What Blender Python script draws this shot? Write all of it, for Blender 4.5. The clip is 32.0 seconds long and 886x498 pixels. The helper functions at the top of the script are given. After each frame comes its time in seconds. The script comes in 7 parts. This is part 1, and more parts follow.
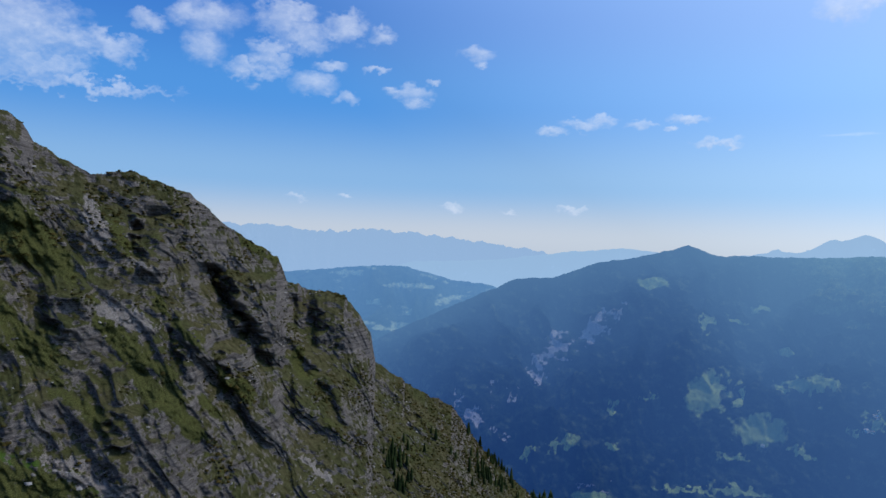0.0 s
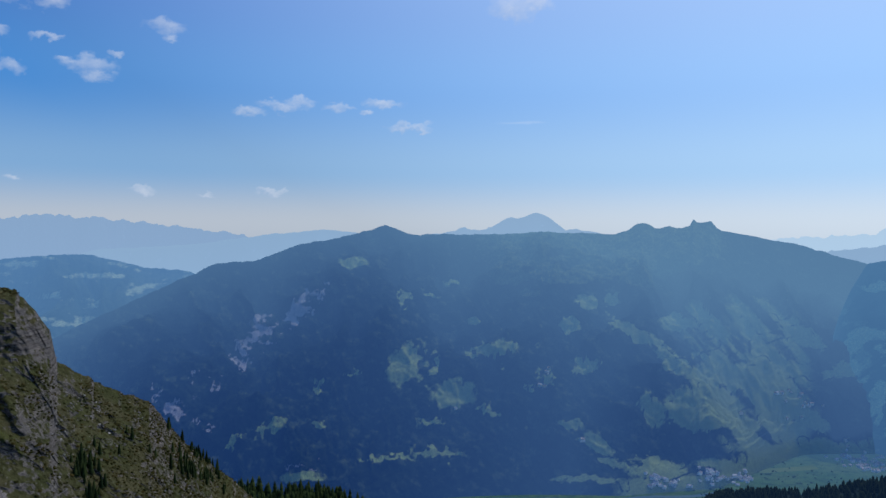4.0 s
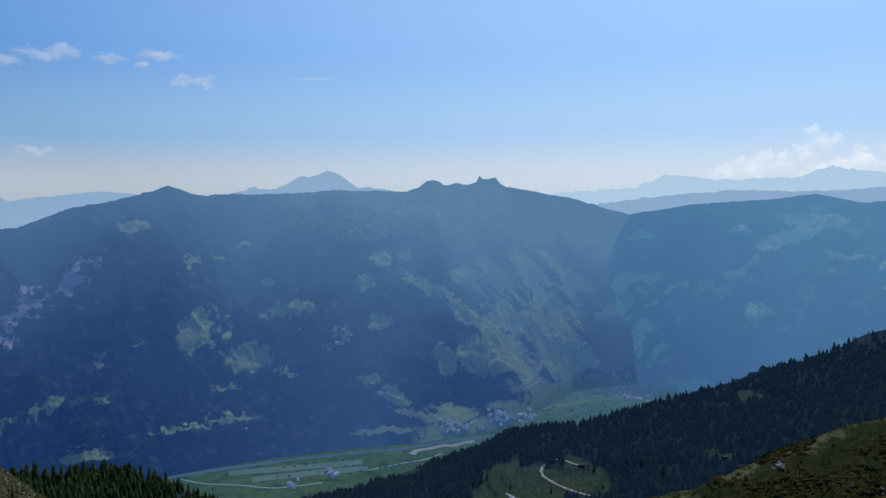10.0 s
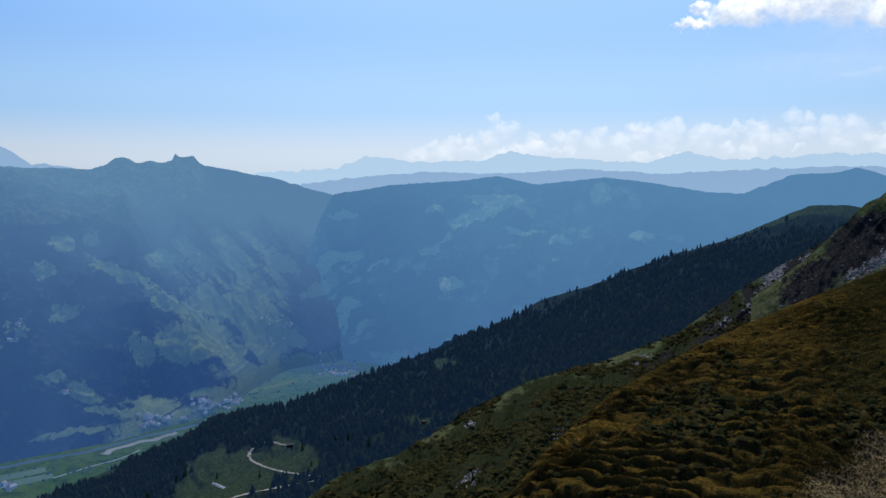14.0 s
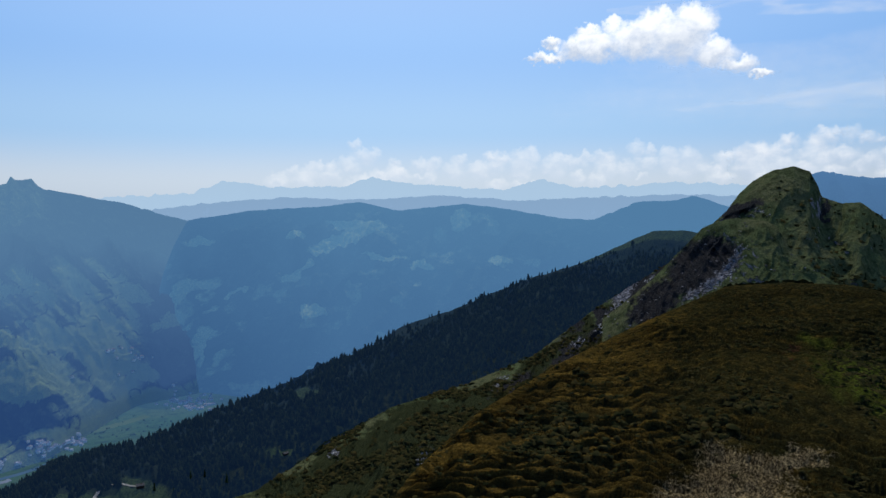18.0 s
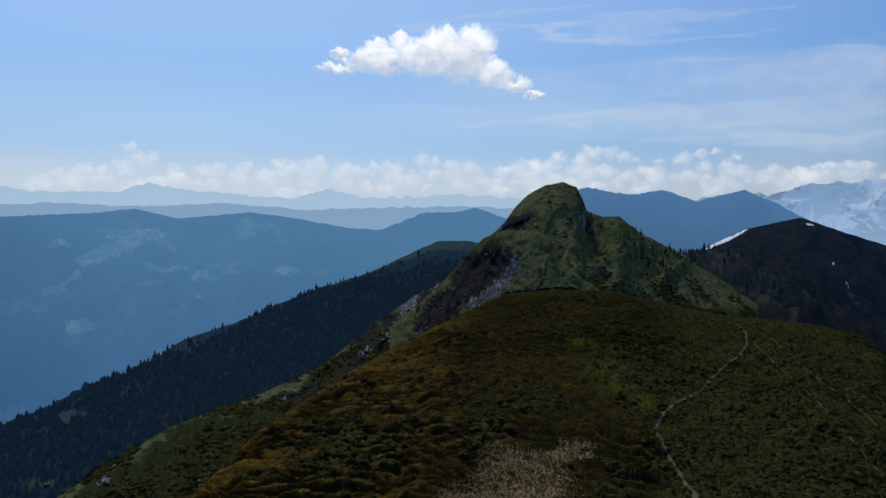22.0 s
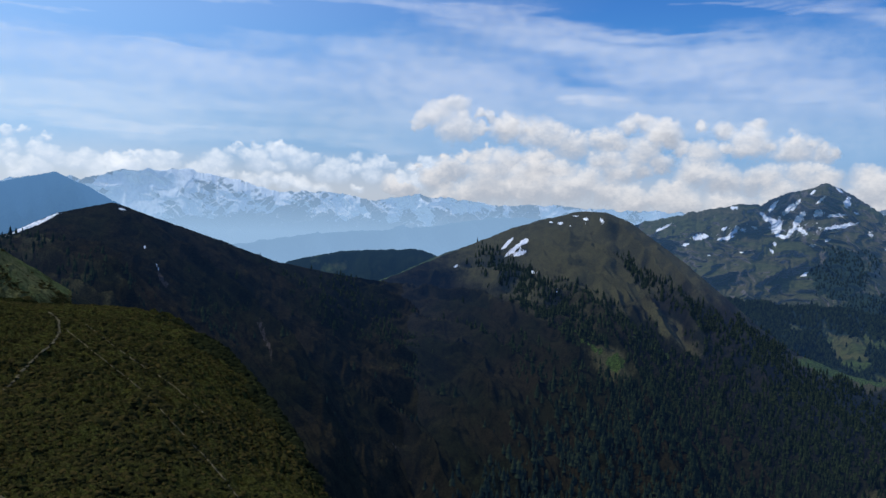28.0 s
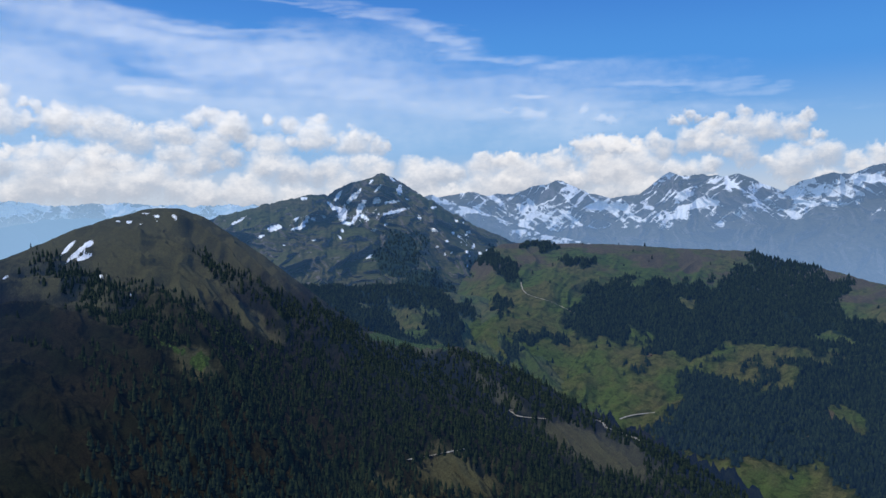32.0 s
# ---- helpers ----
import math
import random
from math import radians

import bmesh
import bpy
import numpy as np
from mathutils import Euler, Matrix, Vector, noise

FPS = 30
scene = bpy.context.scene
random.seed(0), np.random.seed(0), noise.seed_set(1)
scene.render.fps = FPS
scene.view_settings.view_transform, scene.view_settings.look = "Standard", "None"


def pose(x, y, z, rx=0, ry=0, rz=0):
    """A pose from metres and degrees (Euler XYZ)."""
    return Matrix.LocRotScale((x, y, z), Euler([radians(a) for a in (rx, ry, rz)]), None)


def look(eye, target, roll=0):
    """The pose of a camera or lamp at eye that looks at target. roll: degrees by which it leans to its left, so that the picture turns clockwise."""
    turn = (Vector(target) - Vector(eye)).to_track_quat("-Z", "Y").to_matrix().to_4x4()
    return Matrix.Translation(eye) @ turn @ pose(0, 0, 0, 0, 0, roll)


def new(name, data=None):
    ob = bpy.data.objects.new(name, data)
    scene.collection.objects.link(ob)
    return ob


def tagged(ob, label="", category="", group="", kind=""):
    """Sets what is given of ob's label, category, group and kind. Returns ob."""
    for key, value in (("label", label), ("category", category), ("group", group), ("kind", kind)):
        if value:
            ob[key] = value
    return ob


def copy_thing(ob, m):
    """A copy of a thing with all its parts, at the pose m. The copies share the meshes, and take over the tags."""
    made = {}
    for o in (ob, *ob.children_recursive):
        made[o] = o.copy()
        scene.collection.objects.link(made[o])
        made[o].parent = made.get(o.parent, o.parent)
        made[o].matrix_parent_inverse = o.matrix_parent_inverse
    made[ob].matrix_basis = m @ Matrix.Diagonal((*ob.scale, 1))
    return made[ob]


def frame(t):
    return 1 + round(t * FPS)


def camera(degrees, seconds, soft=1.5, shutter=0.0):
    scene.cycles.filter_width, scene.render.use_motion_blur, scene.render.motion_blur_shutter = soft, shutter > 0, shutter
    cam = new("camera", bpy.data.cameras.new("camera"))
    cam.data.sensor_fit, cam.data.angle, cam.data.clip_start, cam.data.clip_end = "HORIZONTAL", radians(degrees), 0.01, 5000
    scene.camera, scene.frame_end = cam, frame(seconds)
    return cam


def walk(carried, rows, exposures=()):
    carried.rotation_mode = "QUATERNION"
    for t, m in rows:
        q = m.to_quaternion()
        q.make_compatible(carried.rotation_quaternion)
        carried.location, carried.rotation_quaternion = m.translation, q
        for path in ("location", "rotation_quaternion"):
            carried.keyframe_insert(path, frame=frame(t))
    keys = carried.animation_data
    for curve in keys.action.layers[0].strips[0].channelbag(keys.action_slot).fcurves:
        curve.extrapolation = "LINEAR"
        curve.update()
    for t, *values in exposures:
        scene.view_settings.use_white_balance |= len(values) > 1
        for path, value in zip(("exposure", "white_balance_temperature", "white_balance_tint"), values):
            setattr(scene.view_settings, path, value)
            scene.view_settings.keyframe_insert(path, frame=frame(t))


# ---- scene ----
import itertools

cam = camera(59.20, 32.0)
EYE = 900.0  # metres above the valley floor
# seconds, yaw, pitch, roll: a hand-held turn on the summit
ROWS = [
    (0.0, -0.00, 0.37, -1.85),
    (0.5, -0.18, 0.15, -2.02),
    (1.0, -1.57, -0.02, -2.08),
    (1.5, -6.23, -1.21, -2.83),
    (2.0, -10.56, -1.62, -2.56),
    (2.5, -14.52, -1.55, -0.91),
    (3.0, -16.80, 1.14, -1.87),
    (3.5, -18.37, 0.51, -1.21),
    (4.0, -21.65, -0.57, -0.21),
    (4.5, -24.91, -0.57, -1.73),
    (6.5, -31.64, -3.16, -0.92),
    (7.0, -30.09, -3.30, 0.38),
    (7.5, -30.19, -4.07, 0.72),
    (8.0, -30.35, -3.66, 1.41),
    (8.5, -30.78, -3.19, 1.73),
    (9.0, -30.85, -2.89, 1.95),
    (9.5, -33.02, -2.91, 1.34),
    (10.0, -36.76, -3.71, 0.88),
    (10.5, -40.99, -4.44, 0.98),
    (11.0, -45.35, -6.48, 1.36),
    (11.5, -48.44, -6.61, 2.12),
    (12.0, -49.75, -5.37, 2.29),
    (12.5, -51.78, -6.23, 2.26),
    (13.0, -48.86, -5.96, 1.38),
    (13.5, -52.24, -5.77, 0.57),
    (14.0, -58.26, -5.39, 0.32),
    (14.5, -62.82, -4.67, 0.07),
    (15.0, -66.08, -4.77, 0.42),
    (15.5, -67.55, -4.82, 0.18),
    (17.5, -68.58, -4.43, 0.09),
    (18.0, -68.36, -3.52, 0.04),
    (18.5, -67.87, -3.12, 0.27),
    (19.0, -67.93, -2.56, -0.08),
    (19.5, -68.33, -2.55, -0.09),
    (20.0, -69.24, -2.63, 0.09),
    (20.5, -71.43, -3.26, -0.94),
    (21.0, -74.33, -2.26, -0.36),
    (21.5, -78.90, -2.29, -0.80),
    (22.0, -83.80, -2.70, -0.83),
    (22.5, -91.66, -2.59, -1.03),
    (23.0, -97.65, -3.13, -0.76),
    (23.5, -101.00, -4.45, -0.71),
    (24.0, -104.32, -4.19, -0.76),
    (24.5, -107.01, -3.31, -0.96),
    (26.5, -112.55, -2.30, -1.66),
    (27.0, -118.48, -2.38, -2.38),
    (27.5, -124.60, -2.56, -2.68),
    (28.0, -131.32, -2.39, -2.51),
    (28.5, -136.44, -2.09, -2.62),
    (29.0, -141.05, -1.97, -2.79),
    (29.5, -145.14, -1.72, -2.92),
    (30.0, -149.93, -1.06, -2.12),
    (30.5, -153.55, -1.45, -1.74),
    (31.0, -157.59, -0.97, -0.95),
    (31.5, -159.75, -1.10, -0.87),
    (32.0, -161.81, -2.29, 0.43),
]
EXPOSURES = [(0, 0.15), (1, 0.16), (2, 0.16), (3, 0.02), (4.5, -0.12), (7, -0.22), (9, -0.16), (10.5, -0.09), (13, 0.0), (14, -0.02), (15, -0.14), (18, -0.16), (19, -0.24), (20, -0.32), (21, -0.31), (23, -0.2), (24.2, 0.08), (27, -0.06), (28.5, 0.05), (30, 0.13), (32, 0.15)]
walk(cam, [(t, pose(0, 0, EYE, 90 + pitch, roll, yaw)) for t, yaw, pitch, roll in ROWS], EXPOSURES)

# ---- light: afternoon sun and clear alpine sky ----
SUN_AZ, SUN_EL = 65.0, 54.0
sa, se = radians(SUN_AZ), radians(SUN_EL)
sun_way = (math.sin(sa) * math.cos(se), math.cos(sa) * math.cos(se), math.sin(se))
world = bpy.data.worlds.new("sky")
scene.world = world
world.use_nodes = True
wn = world.node_tree.nodes
wl = world.node_tree.links
sky = wn.new("ShaderNodeTexSky")
sky.sky_type = "NISHITA"
sky.sun_disc = False
sky.sun_elevation, sky.sun_rotation = radians(SUN_EL), radians(SUN_AZ)
sky.altitude, sky.air_density, sky.dust_density, sky.ozone_density = 1900, 1.0, 0.6, 3.0
wn["Background"].inputs["Strength"].default_value = 0.1
# the clear blue deepens upwards and pales to haze along the horizon and towards the sun
up = wn.new("ShaderNodeTexCoord")
axes = wn.new("ShaderNodeSeparateXYZ")
wl.new(up.outputs["Generated"], axes.inputs[0])
blue = wn.new("ShaderNodeValToRGB")
blue.color_ramp.interpolation = "EASE"
tones = ((0.0, (0.45, 0.53, 0.67)), (0.025, (0.49, 0.555, 0.68)), (0.09, (0.22, 0.43, 0.74)), (0.19, (0.06, 0.28, 0.73)), (0.3, (0.035, 0.19, 0.63)), (1.0, (0.02, 0.11, 0.45)))
while len(blue.color_ramp.elements) < len(tones):
    blue.color_ramp.elements.new(0.5)
for el, (p, c) in zip(blue.color_ramp.elements, tones):
    el.position, el.color = p, (*c, 1)
wl.new(axes.outputs["Z"], blue.inputs[0])
near_sun = wn.new("ShaderNodeVectorMath")
near_sun.operation = "DOT_PRODUCT"
near_sun.inputs[1].default_value = sun_way
wl.new(up.outputs["Generated"], near_sun.inputs[0])
bright = wn.new("ShaderNodeMapRange")
for key, value in (("From Min", 0.4), ("From Max", 0.9), ("To Min", 1.0), ("To Max", 1.86)):
    bright.inputs[key].default_value = value
wl.new(near_sun.outputs["Value"], bright.inputs["Value"])
lit = wn.new("ShaderNodeMix")
lit.data_type = "RGBA"
lit.inputs[7].default_value = (0.52, 0.66, 0.79, 1)
glare = wn.new("ShaderNodeMapRange")
for key, value in (("From Min", 0.33), ("From Max", 1.0), ("To Min", 0.0), ("To Max", 0.75)):
    glare.inputs[key].default_value = value
wl.new(near_sun.outputs["Value"], glare.inputs["Value"])
wl.new(glare.outputs["Result"], lit.inputs[0])
wl.new(blue.outputs[0], lit.inputs[6])
gain = wn.new("ShaderNodeVectorMath")
gain.operation = "SCALE"
wl.new(lit.outputs[2], gain.inputs[0])
ten = wn.new("ShaderNodeMath")
ten.operation = "MULTIPLY"
ten.inputs[1].default_value = 9.6
wl.new(bright.outputs["Result"], ten.inputs[0])
wl.new(ten.outputs[0], gain.inputs["Scale"])
both = wn.new("ShaderNodeMix")
both.data_type = "RGBA"
both.inputs[0].default_value = 0.86
wl.new(sky.outputs[0], both.inputs[6])
wl.new(gain.outputs[0], both.inputs[7])
wl.new(both.outputs[2], wn["Background"].inputs["Color"])
sun_data = bpy.data.lights.new("sun", "SUN")
sun_data.energy, sun_data.angle, sun_data.color = 2.1, radians(0.53), (1.0, 0.93, 0.82)
sun = new("sun", sun_data)
sun.matrix_basis = look((0, 0, 0), tuple(-c for c in sun_way))
sun.location = (0, 0, EYE + 200)

# ---- materials ----
def shader(name):
    m = bpy.data.materials.new(name)
    m.use_nodes = True
    return m, m.node_tree, m.node_tree.nodes["Principled BSDF"]


def node(nt, kind, **inputs):
    n = nt.nodes.new("ShaderNode" + kind)
    for k, v in inputs.items():
        n.inputs[k.replace("_", " ")].default_value = v
    return n


def place_of(nt, sx=1.0, sy=1.0, sz=1.0):
    tc = nt.nodes.new("ShaderNodeTexCoord")
    mp = nt.nodes.new("ShaderNodeMapping")
    mp.inputs["Scale"].default_value = (sx, sy, sz)
    nt.links.new(tc.outputs["Object"], mp.inputs["Vector"])
    return mp.outputs[0]


def noisy(nt, vec, scale, detail=6.0, rough=0.6):
    n = node(nt, "TexNoise", Scale=scale, Detail=detail, Roughness=rough)
    nt.links.new(vec, n.inputs["Vector"])
    return n.outputs["Fac"]


def ramp(nt, fac, stops):
    r = nt.nodes.new("ShaderNodeValToRGB")
    e = r.color_ramp.elements
    while len(e) < len(stops):
        e.new(0.5)
    for el, (p, c) in zip(e, stops):
        el.position = p
        el.color = (*c, 1) if len(c) == 3 else c
    nt.links.new(fac, r.inputs[0])
    return r.outputs[0]


def grey(nt, fac, lo, hi):
    r = nt.nodes.new("ShaderNodeMapRange")
    r.interpolation_type = "SMOOTHSTEP"
    r.inputs["From Min"].default_value, r.inputs["From Max"].default_value = lo, hi
    nt.links.new(fac, r.inputs["Value"])
    return r.outputs["Result"]


def blend(nt, fac, a, b, kind="MIX"):
    m = nt.nodes.new("ShaderNodeMix")
    m.data_type, m.blend_type = "RGBA", kind
    for sock, v in ((m.inputs[0], fac), (m.inputs[6], a), (m.inputs[7], b)):
        if isinstance(v, (int, float)):
            sock.default_value = v
        elif isinstance(v, tuple):
            sock.default_value = (*v, 1)
        else:
            nt.links.new(v, sock)
    return m.outputs[2]


def calc(nt, op, a, b):
    m = nt.nodes.new("ShaderNodeMath")
    m.operation = op
    for sock, v in zip(m.inputs, (a, b)):
        if isinstance(v, (int, float)):
            sock.default_value = v
        else:
            nt.links.new(v, sock)
    return m.outputs[0]


def attr(nt, name):
    a = nt.nodes.new("ShaderNodeAttribute")
    a.attribute_name = name
    return a.outputs["Fac"]


def steepness(nt):
    g = nt.nodes.new("ShaderNodeNewGeometry")
    s = nt.nodes.new("ShaderNodeSeparateXYZ")
    nt.links.new(g.outputs["Normal"], s.inputs[0])
    return s.outputs["Z"]


def bumped(nt, bsdf, height, strength, distance):
    b = nt.nodes.new("ShaderNodeBump")
    b.inputs["Strength"].default_value, b.inputs["Distance"].default_value = strength, distance
    nt.links.new(height, b.inputs["Height"])
    nt.links.new(b.outputs[0], bsdf.inputs["Normal"])


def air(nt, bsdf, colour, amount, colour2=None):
    """Haze painted into a material as its own emission, on far mountains and on nearer land, trees and houses; more of
    it where the depth attribute is higher.
    """
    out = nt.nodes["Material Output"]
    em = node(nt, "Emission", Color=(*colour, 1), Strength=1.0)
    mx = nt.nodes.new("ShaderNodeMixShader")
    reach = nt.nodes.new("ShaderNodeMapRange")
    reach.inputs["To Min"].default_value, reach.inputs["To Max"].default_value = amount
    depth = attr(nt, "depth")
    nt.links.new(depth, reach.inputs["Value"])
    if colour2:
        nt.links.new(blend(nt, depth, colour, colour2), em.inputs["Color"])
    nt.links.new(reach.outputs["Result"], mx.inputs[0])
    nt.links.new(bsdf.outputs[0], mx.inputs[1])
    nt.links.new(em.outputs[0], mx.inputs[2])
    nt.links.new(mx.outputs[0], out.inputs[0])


def slope_mat(name, grass, dry, rock, size, rock_z=(0.55, 0.7), cover=None, green=None, scree=None, glow=None, amount=(0, 0), snow=False, strata=False, bump=0.6, far=1.0, glow2=None, soft=0.08, grit=1.0, tan=None):
    """Grass and rock mixed by steepness and grain; cover, green, scree and snow come from the attributes of those names."""
    m, nt, b = shader(name)
    v = place_of(nt)
    big = noisy(nt, v, 1 / size, 5)
    mid = noisy(nt, v, 7 / size, 7, 0.65)
    fine = noisy(nt, place_of(nt, 1, 1, 2.0), 40 / size, 8, 0.7)
    wob = calc(nt, "SUBTRACT", mid, 0.5)
    turf = blend(nt, grey(nt, big, 0.38, 0.62), grass, dry)
    turf = blend(nt, grey(nt, mid, 0.42, 0.7), turf, tuple(c * 0.45 for c in grass))
    if green:
        turf = blend(nt, grey(nt, calc(nt, "ADD", attr(nt, "green"), wob), 0.2, 0.8), turf, green)
    stone = ramp(nt, fine, [(0.25, tuple(c * 0.3 for c in rock)), (0.5, rock), (0.75, tuple(min(1, c * 1.45) for c in rock))])
    if strata:
        lay = noisy(nt, place_of(nt, 0.02, 0.02, 0.55), 1.0, 6, 0.7)
        stone = blend(nt, 1.0, stone, ramp(nt, lay, [(0.32, (0.42, 0.4, 0.4)), (0.5, (1, 1, 1)), (0.66, (1.5, 1.46, 1.43))]), "MULTIPLY")
    steep = calc(nt, "ADD", steepness(nt), calc(nt, "MULTIPLY", wob, 0.9))
    col = blend(nt, grey(nt, steep, *rock_z), stone, turf)
    if tan:
        col = blend(nt, 1.0, col, ramp(nt, noisy(nt, v, 4.5 / size, 6, 0.7), [(0.3, (0.4, 0.45, 0.5)), (0.5, (1, 1, 1)), (0.72, tan)]), "MULTIPLY")
    for key, paint, k in (("cover", cover, 0.55), ("scree", scree, 1.2)):
        if paint:
            edge = calc(nt, "ADD", attr(nt, key), calc(nt, "MULTIPLY", wob, k * (1 if soft < 0.1 else 0.55)))
            tone = blend(nt, grey(nt, fine, 0.3, 0.75), tuple(c * (0.6 if soft < 0.15 else 0.85) for c in paint), tuple(min(1, c * (1.35 if soft < 0.15 else 1.15)) for c in paint))
            col = blend(nt, grey(nt, edge, 0.5 - soft, 0.5 + soft), col, tone)
    if snow:
        sn = calc(nt, "ADD", calc(nt, "ADD", attr(nt, "snow"), calc(nt, "MULTIPLY", wob, 0.6)), calc(nt, "MULTIPLY", calc(nt, "SUBTRACT", fine, 0.5), 0.7))
        col = blend(nt, grey(nt, sn, 0.5, 0.54), col, (0.85, 0.87, 0.9))
    col = blend(nt, 1.0, col, ramp(nt, fine, [(0.25, (1 - 0.55 * grit,) * 3), (0.75, (1 + 0.5 * grit,) * 3)]), "MULTIPLY")
    nt.links.new(col, b.inputs["Base Color"])
    b.inputs["Roughness"].default_value = 0.95
    b.inputs["Specular IOR Level"].default_value = 0.0
    bumped(nt, b, fine, bump, size * 0.02 * far)
    # glow mixes painted haze into the surface as emission
    if glow:
        air(nt, b, glow, amount, glow2)
    return m

# ---- relief ----
RNG = np.random.default_rng(7)
TABLE = RNG.random(4096).astype(np.float64)


def lattice(ix, iy, iz):
    h = (ix * 374761393 + iy * 668265263 + iz * 2147483647 * 3) & 0xFFFFFFFF
    h = ((h ^ (h >> 13)) * 1274126177) & 0xFFFFFFFF
    return TABLE[(h ^ (h >> 16)) & 4095]


def value_noise(x, y, z=0.0):
    x, y, z = np.broadcast_arrays(np.asarray(x, float), y, z)
    fx, fy, fz = np.floor(x), np.floor(y), np.floor(z)
    ix, iy, iz = fx.astype(np.int64), fy.astype(np.int64), fz.astype(np.int64)
    u, v, w = x - fx, y - fy, z - fz
    u, v, w = (t * t * t * (t * (t * 6 - 15) + 10) for t in (u, v, w))
    total = 0
    for dx in (0, 1):
        for dy in (0, 1):
            for dz in (0, 1):
                k = (u if dx else 1 - u) * (v if dy else 1 - v) * (w if dz else 1 - w)
                total = total + k * lattice(ix + dx, iy + dy, iz + dz)
    return total * 2 - 1


def fbm(x, y, z=0.0, octaves=5, gain=0.5):
    total, amp = 0, 1.0
    for o in range(octaves):
        total = total + amp * value_noise(np.asarray(x) * 2 ** o + 17.3 * o, np.asarray(y) * 2 ** o + 9.1 * o, np.asarray(z) * 2 ** o)
        amp *= gain
    return total


def ridged(x, y, z=0.0, octaves=4, gain=0.5):
    total, amp = 0, 1.0
    for o in range(octaves):
        total = total + amp * (1 - 2 * np.abs(value_noise(np.asarray(x) * 2 ** o + 5.7 * o, np.asarray(y) * 2 ** o + 3.3 * o, np.asarray(z) * 2 ** o)))
        amp *= gain
    return total


def along(points, az, smooth=0.0):
    """Values of a line of (azimuth, value, ...) at az, rounded over some degrees."""
    p = np.array(points, float)
    if smooth <= 0:
        return [np.interp(az, p[:, 0], p[:, k]) for k in range(1, p.shape[1])]
    fine = np.arange(az[0] - 5, az[-1] + 5, 0.05)
    n = max(1, int(smooth / 0.05))
    k = np.hanning(n + 2)[1:-1]
    k /= k.sum()
    out = []
    for c in range(1, p.shape[1]):
        v = np.interp(fine, p[:, 0], p[:, c])
        v = np.convolve(np.pad(v, n, mode="edge"), k, "same")[n:-n]
        out.append(np.interp(az, fine, v))
    return out


def sheet(name, x, y, z, material, attributes=None, smooth=True):
    """A grid of points (columns, rows) as one mesh."""
    na, ns = x.shape
    co = np.stack([x, y, z], -1).reshape(-1, 3)
    i = np.arange(na * ns).reshape(na, ns)
    quads = np.stack([i[:-1, :-1], i[1:, :-1], i[1:, 1:], i[:-1, 1:]], -1).reshape(-1, 4)
    me = bpy.data.meshes.new(name)
    me.vertices.add(len(co))
    me.vertices.foreach_set("co", co.ravel().astype(np.float32))
    me.loops.add(quads.size)
    me.loops.foreach_set("vertex_index", quads.ravel().astype(np.int32))
    me.polygons.add(len(quads))
    me.polygons.foreach_set("loop_start", np.arange(0, quads.size, 4, dtype=np.int32))
    me.polygons.foreach_set("use_smooth", np.full(len(quads), smooth))
    me.update(calc_edges=True)
    for k, v in (attributes or {}).items():
        a = me.attributes.new(k, "FLOAT", "POINT")
        a.data.foreach_set("value", np.asarray(v, np.float32).ravel())
    me.materials.append(material)
    return new(name, me)


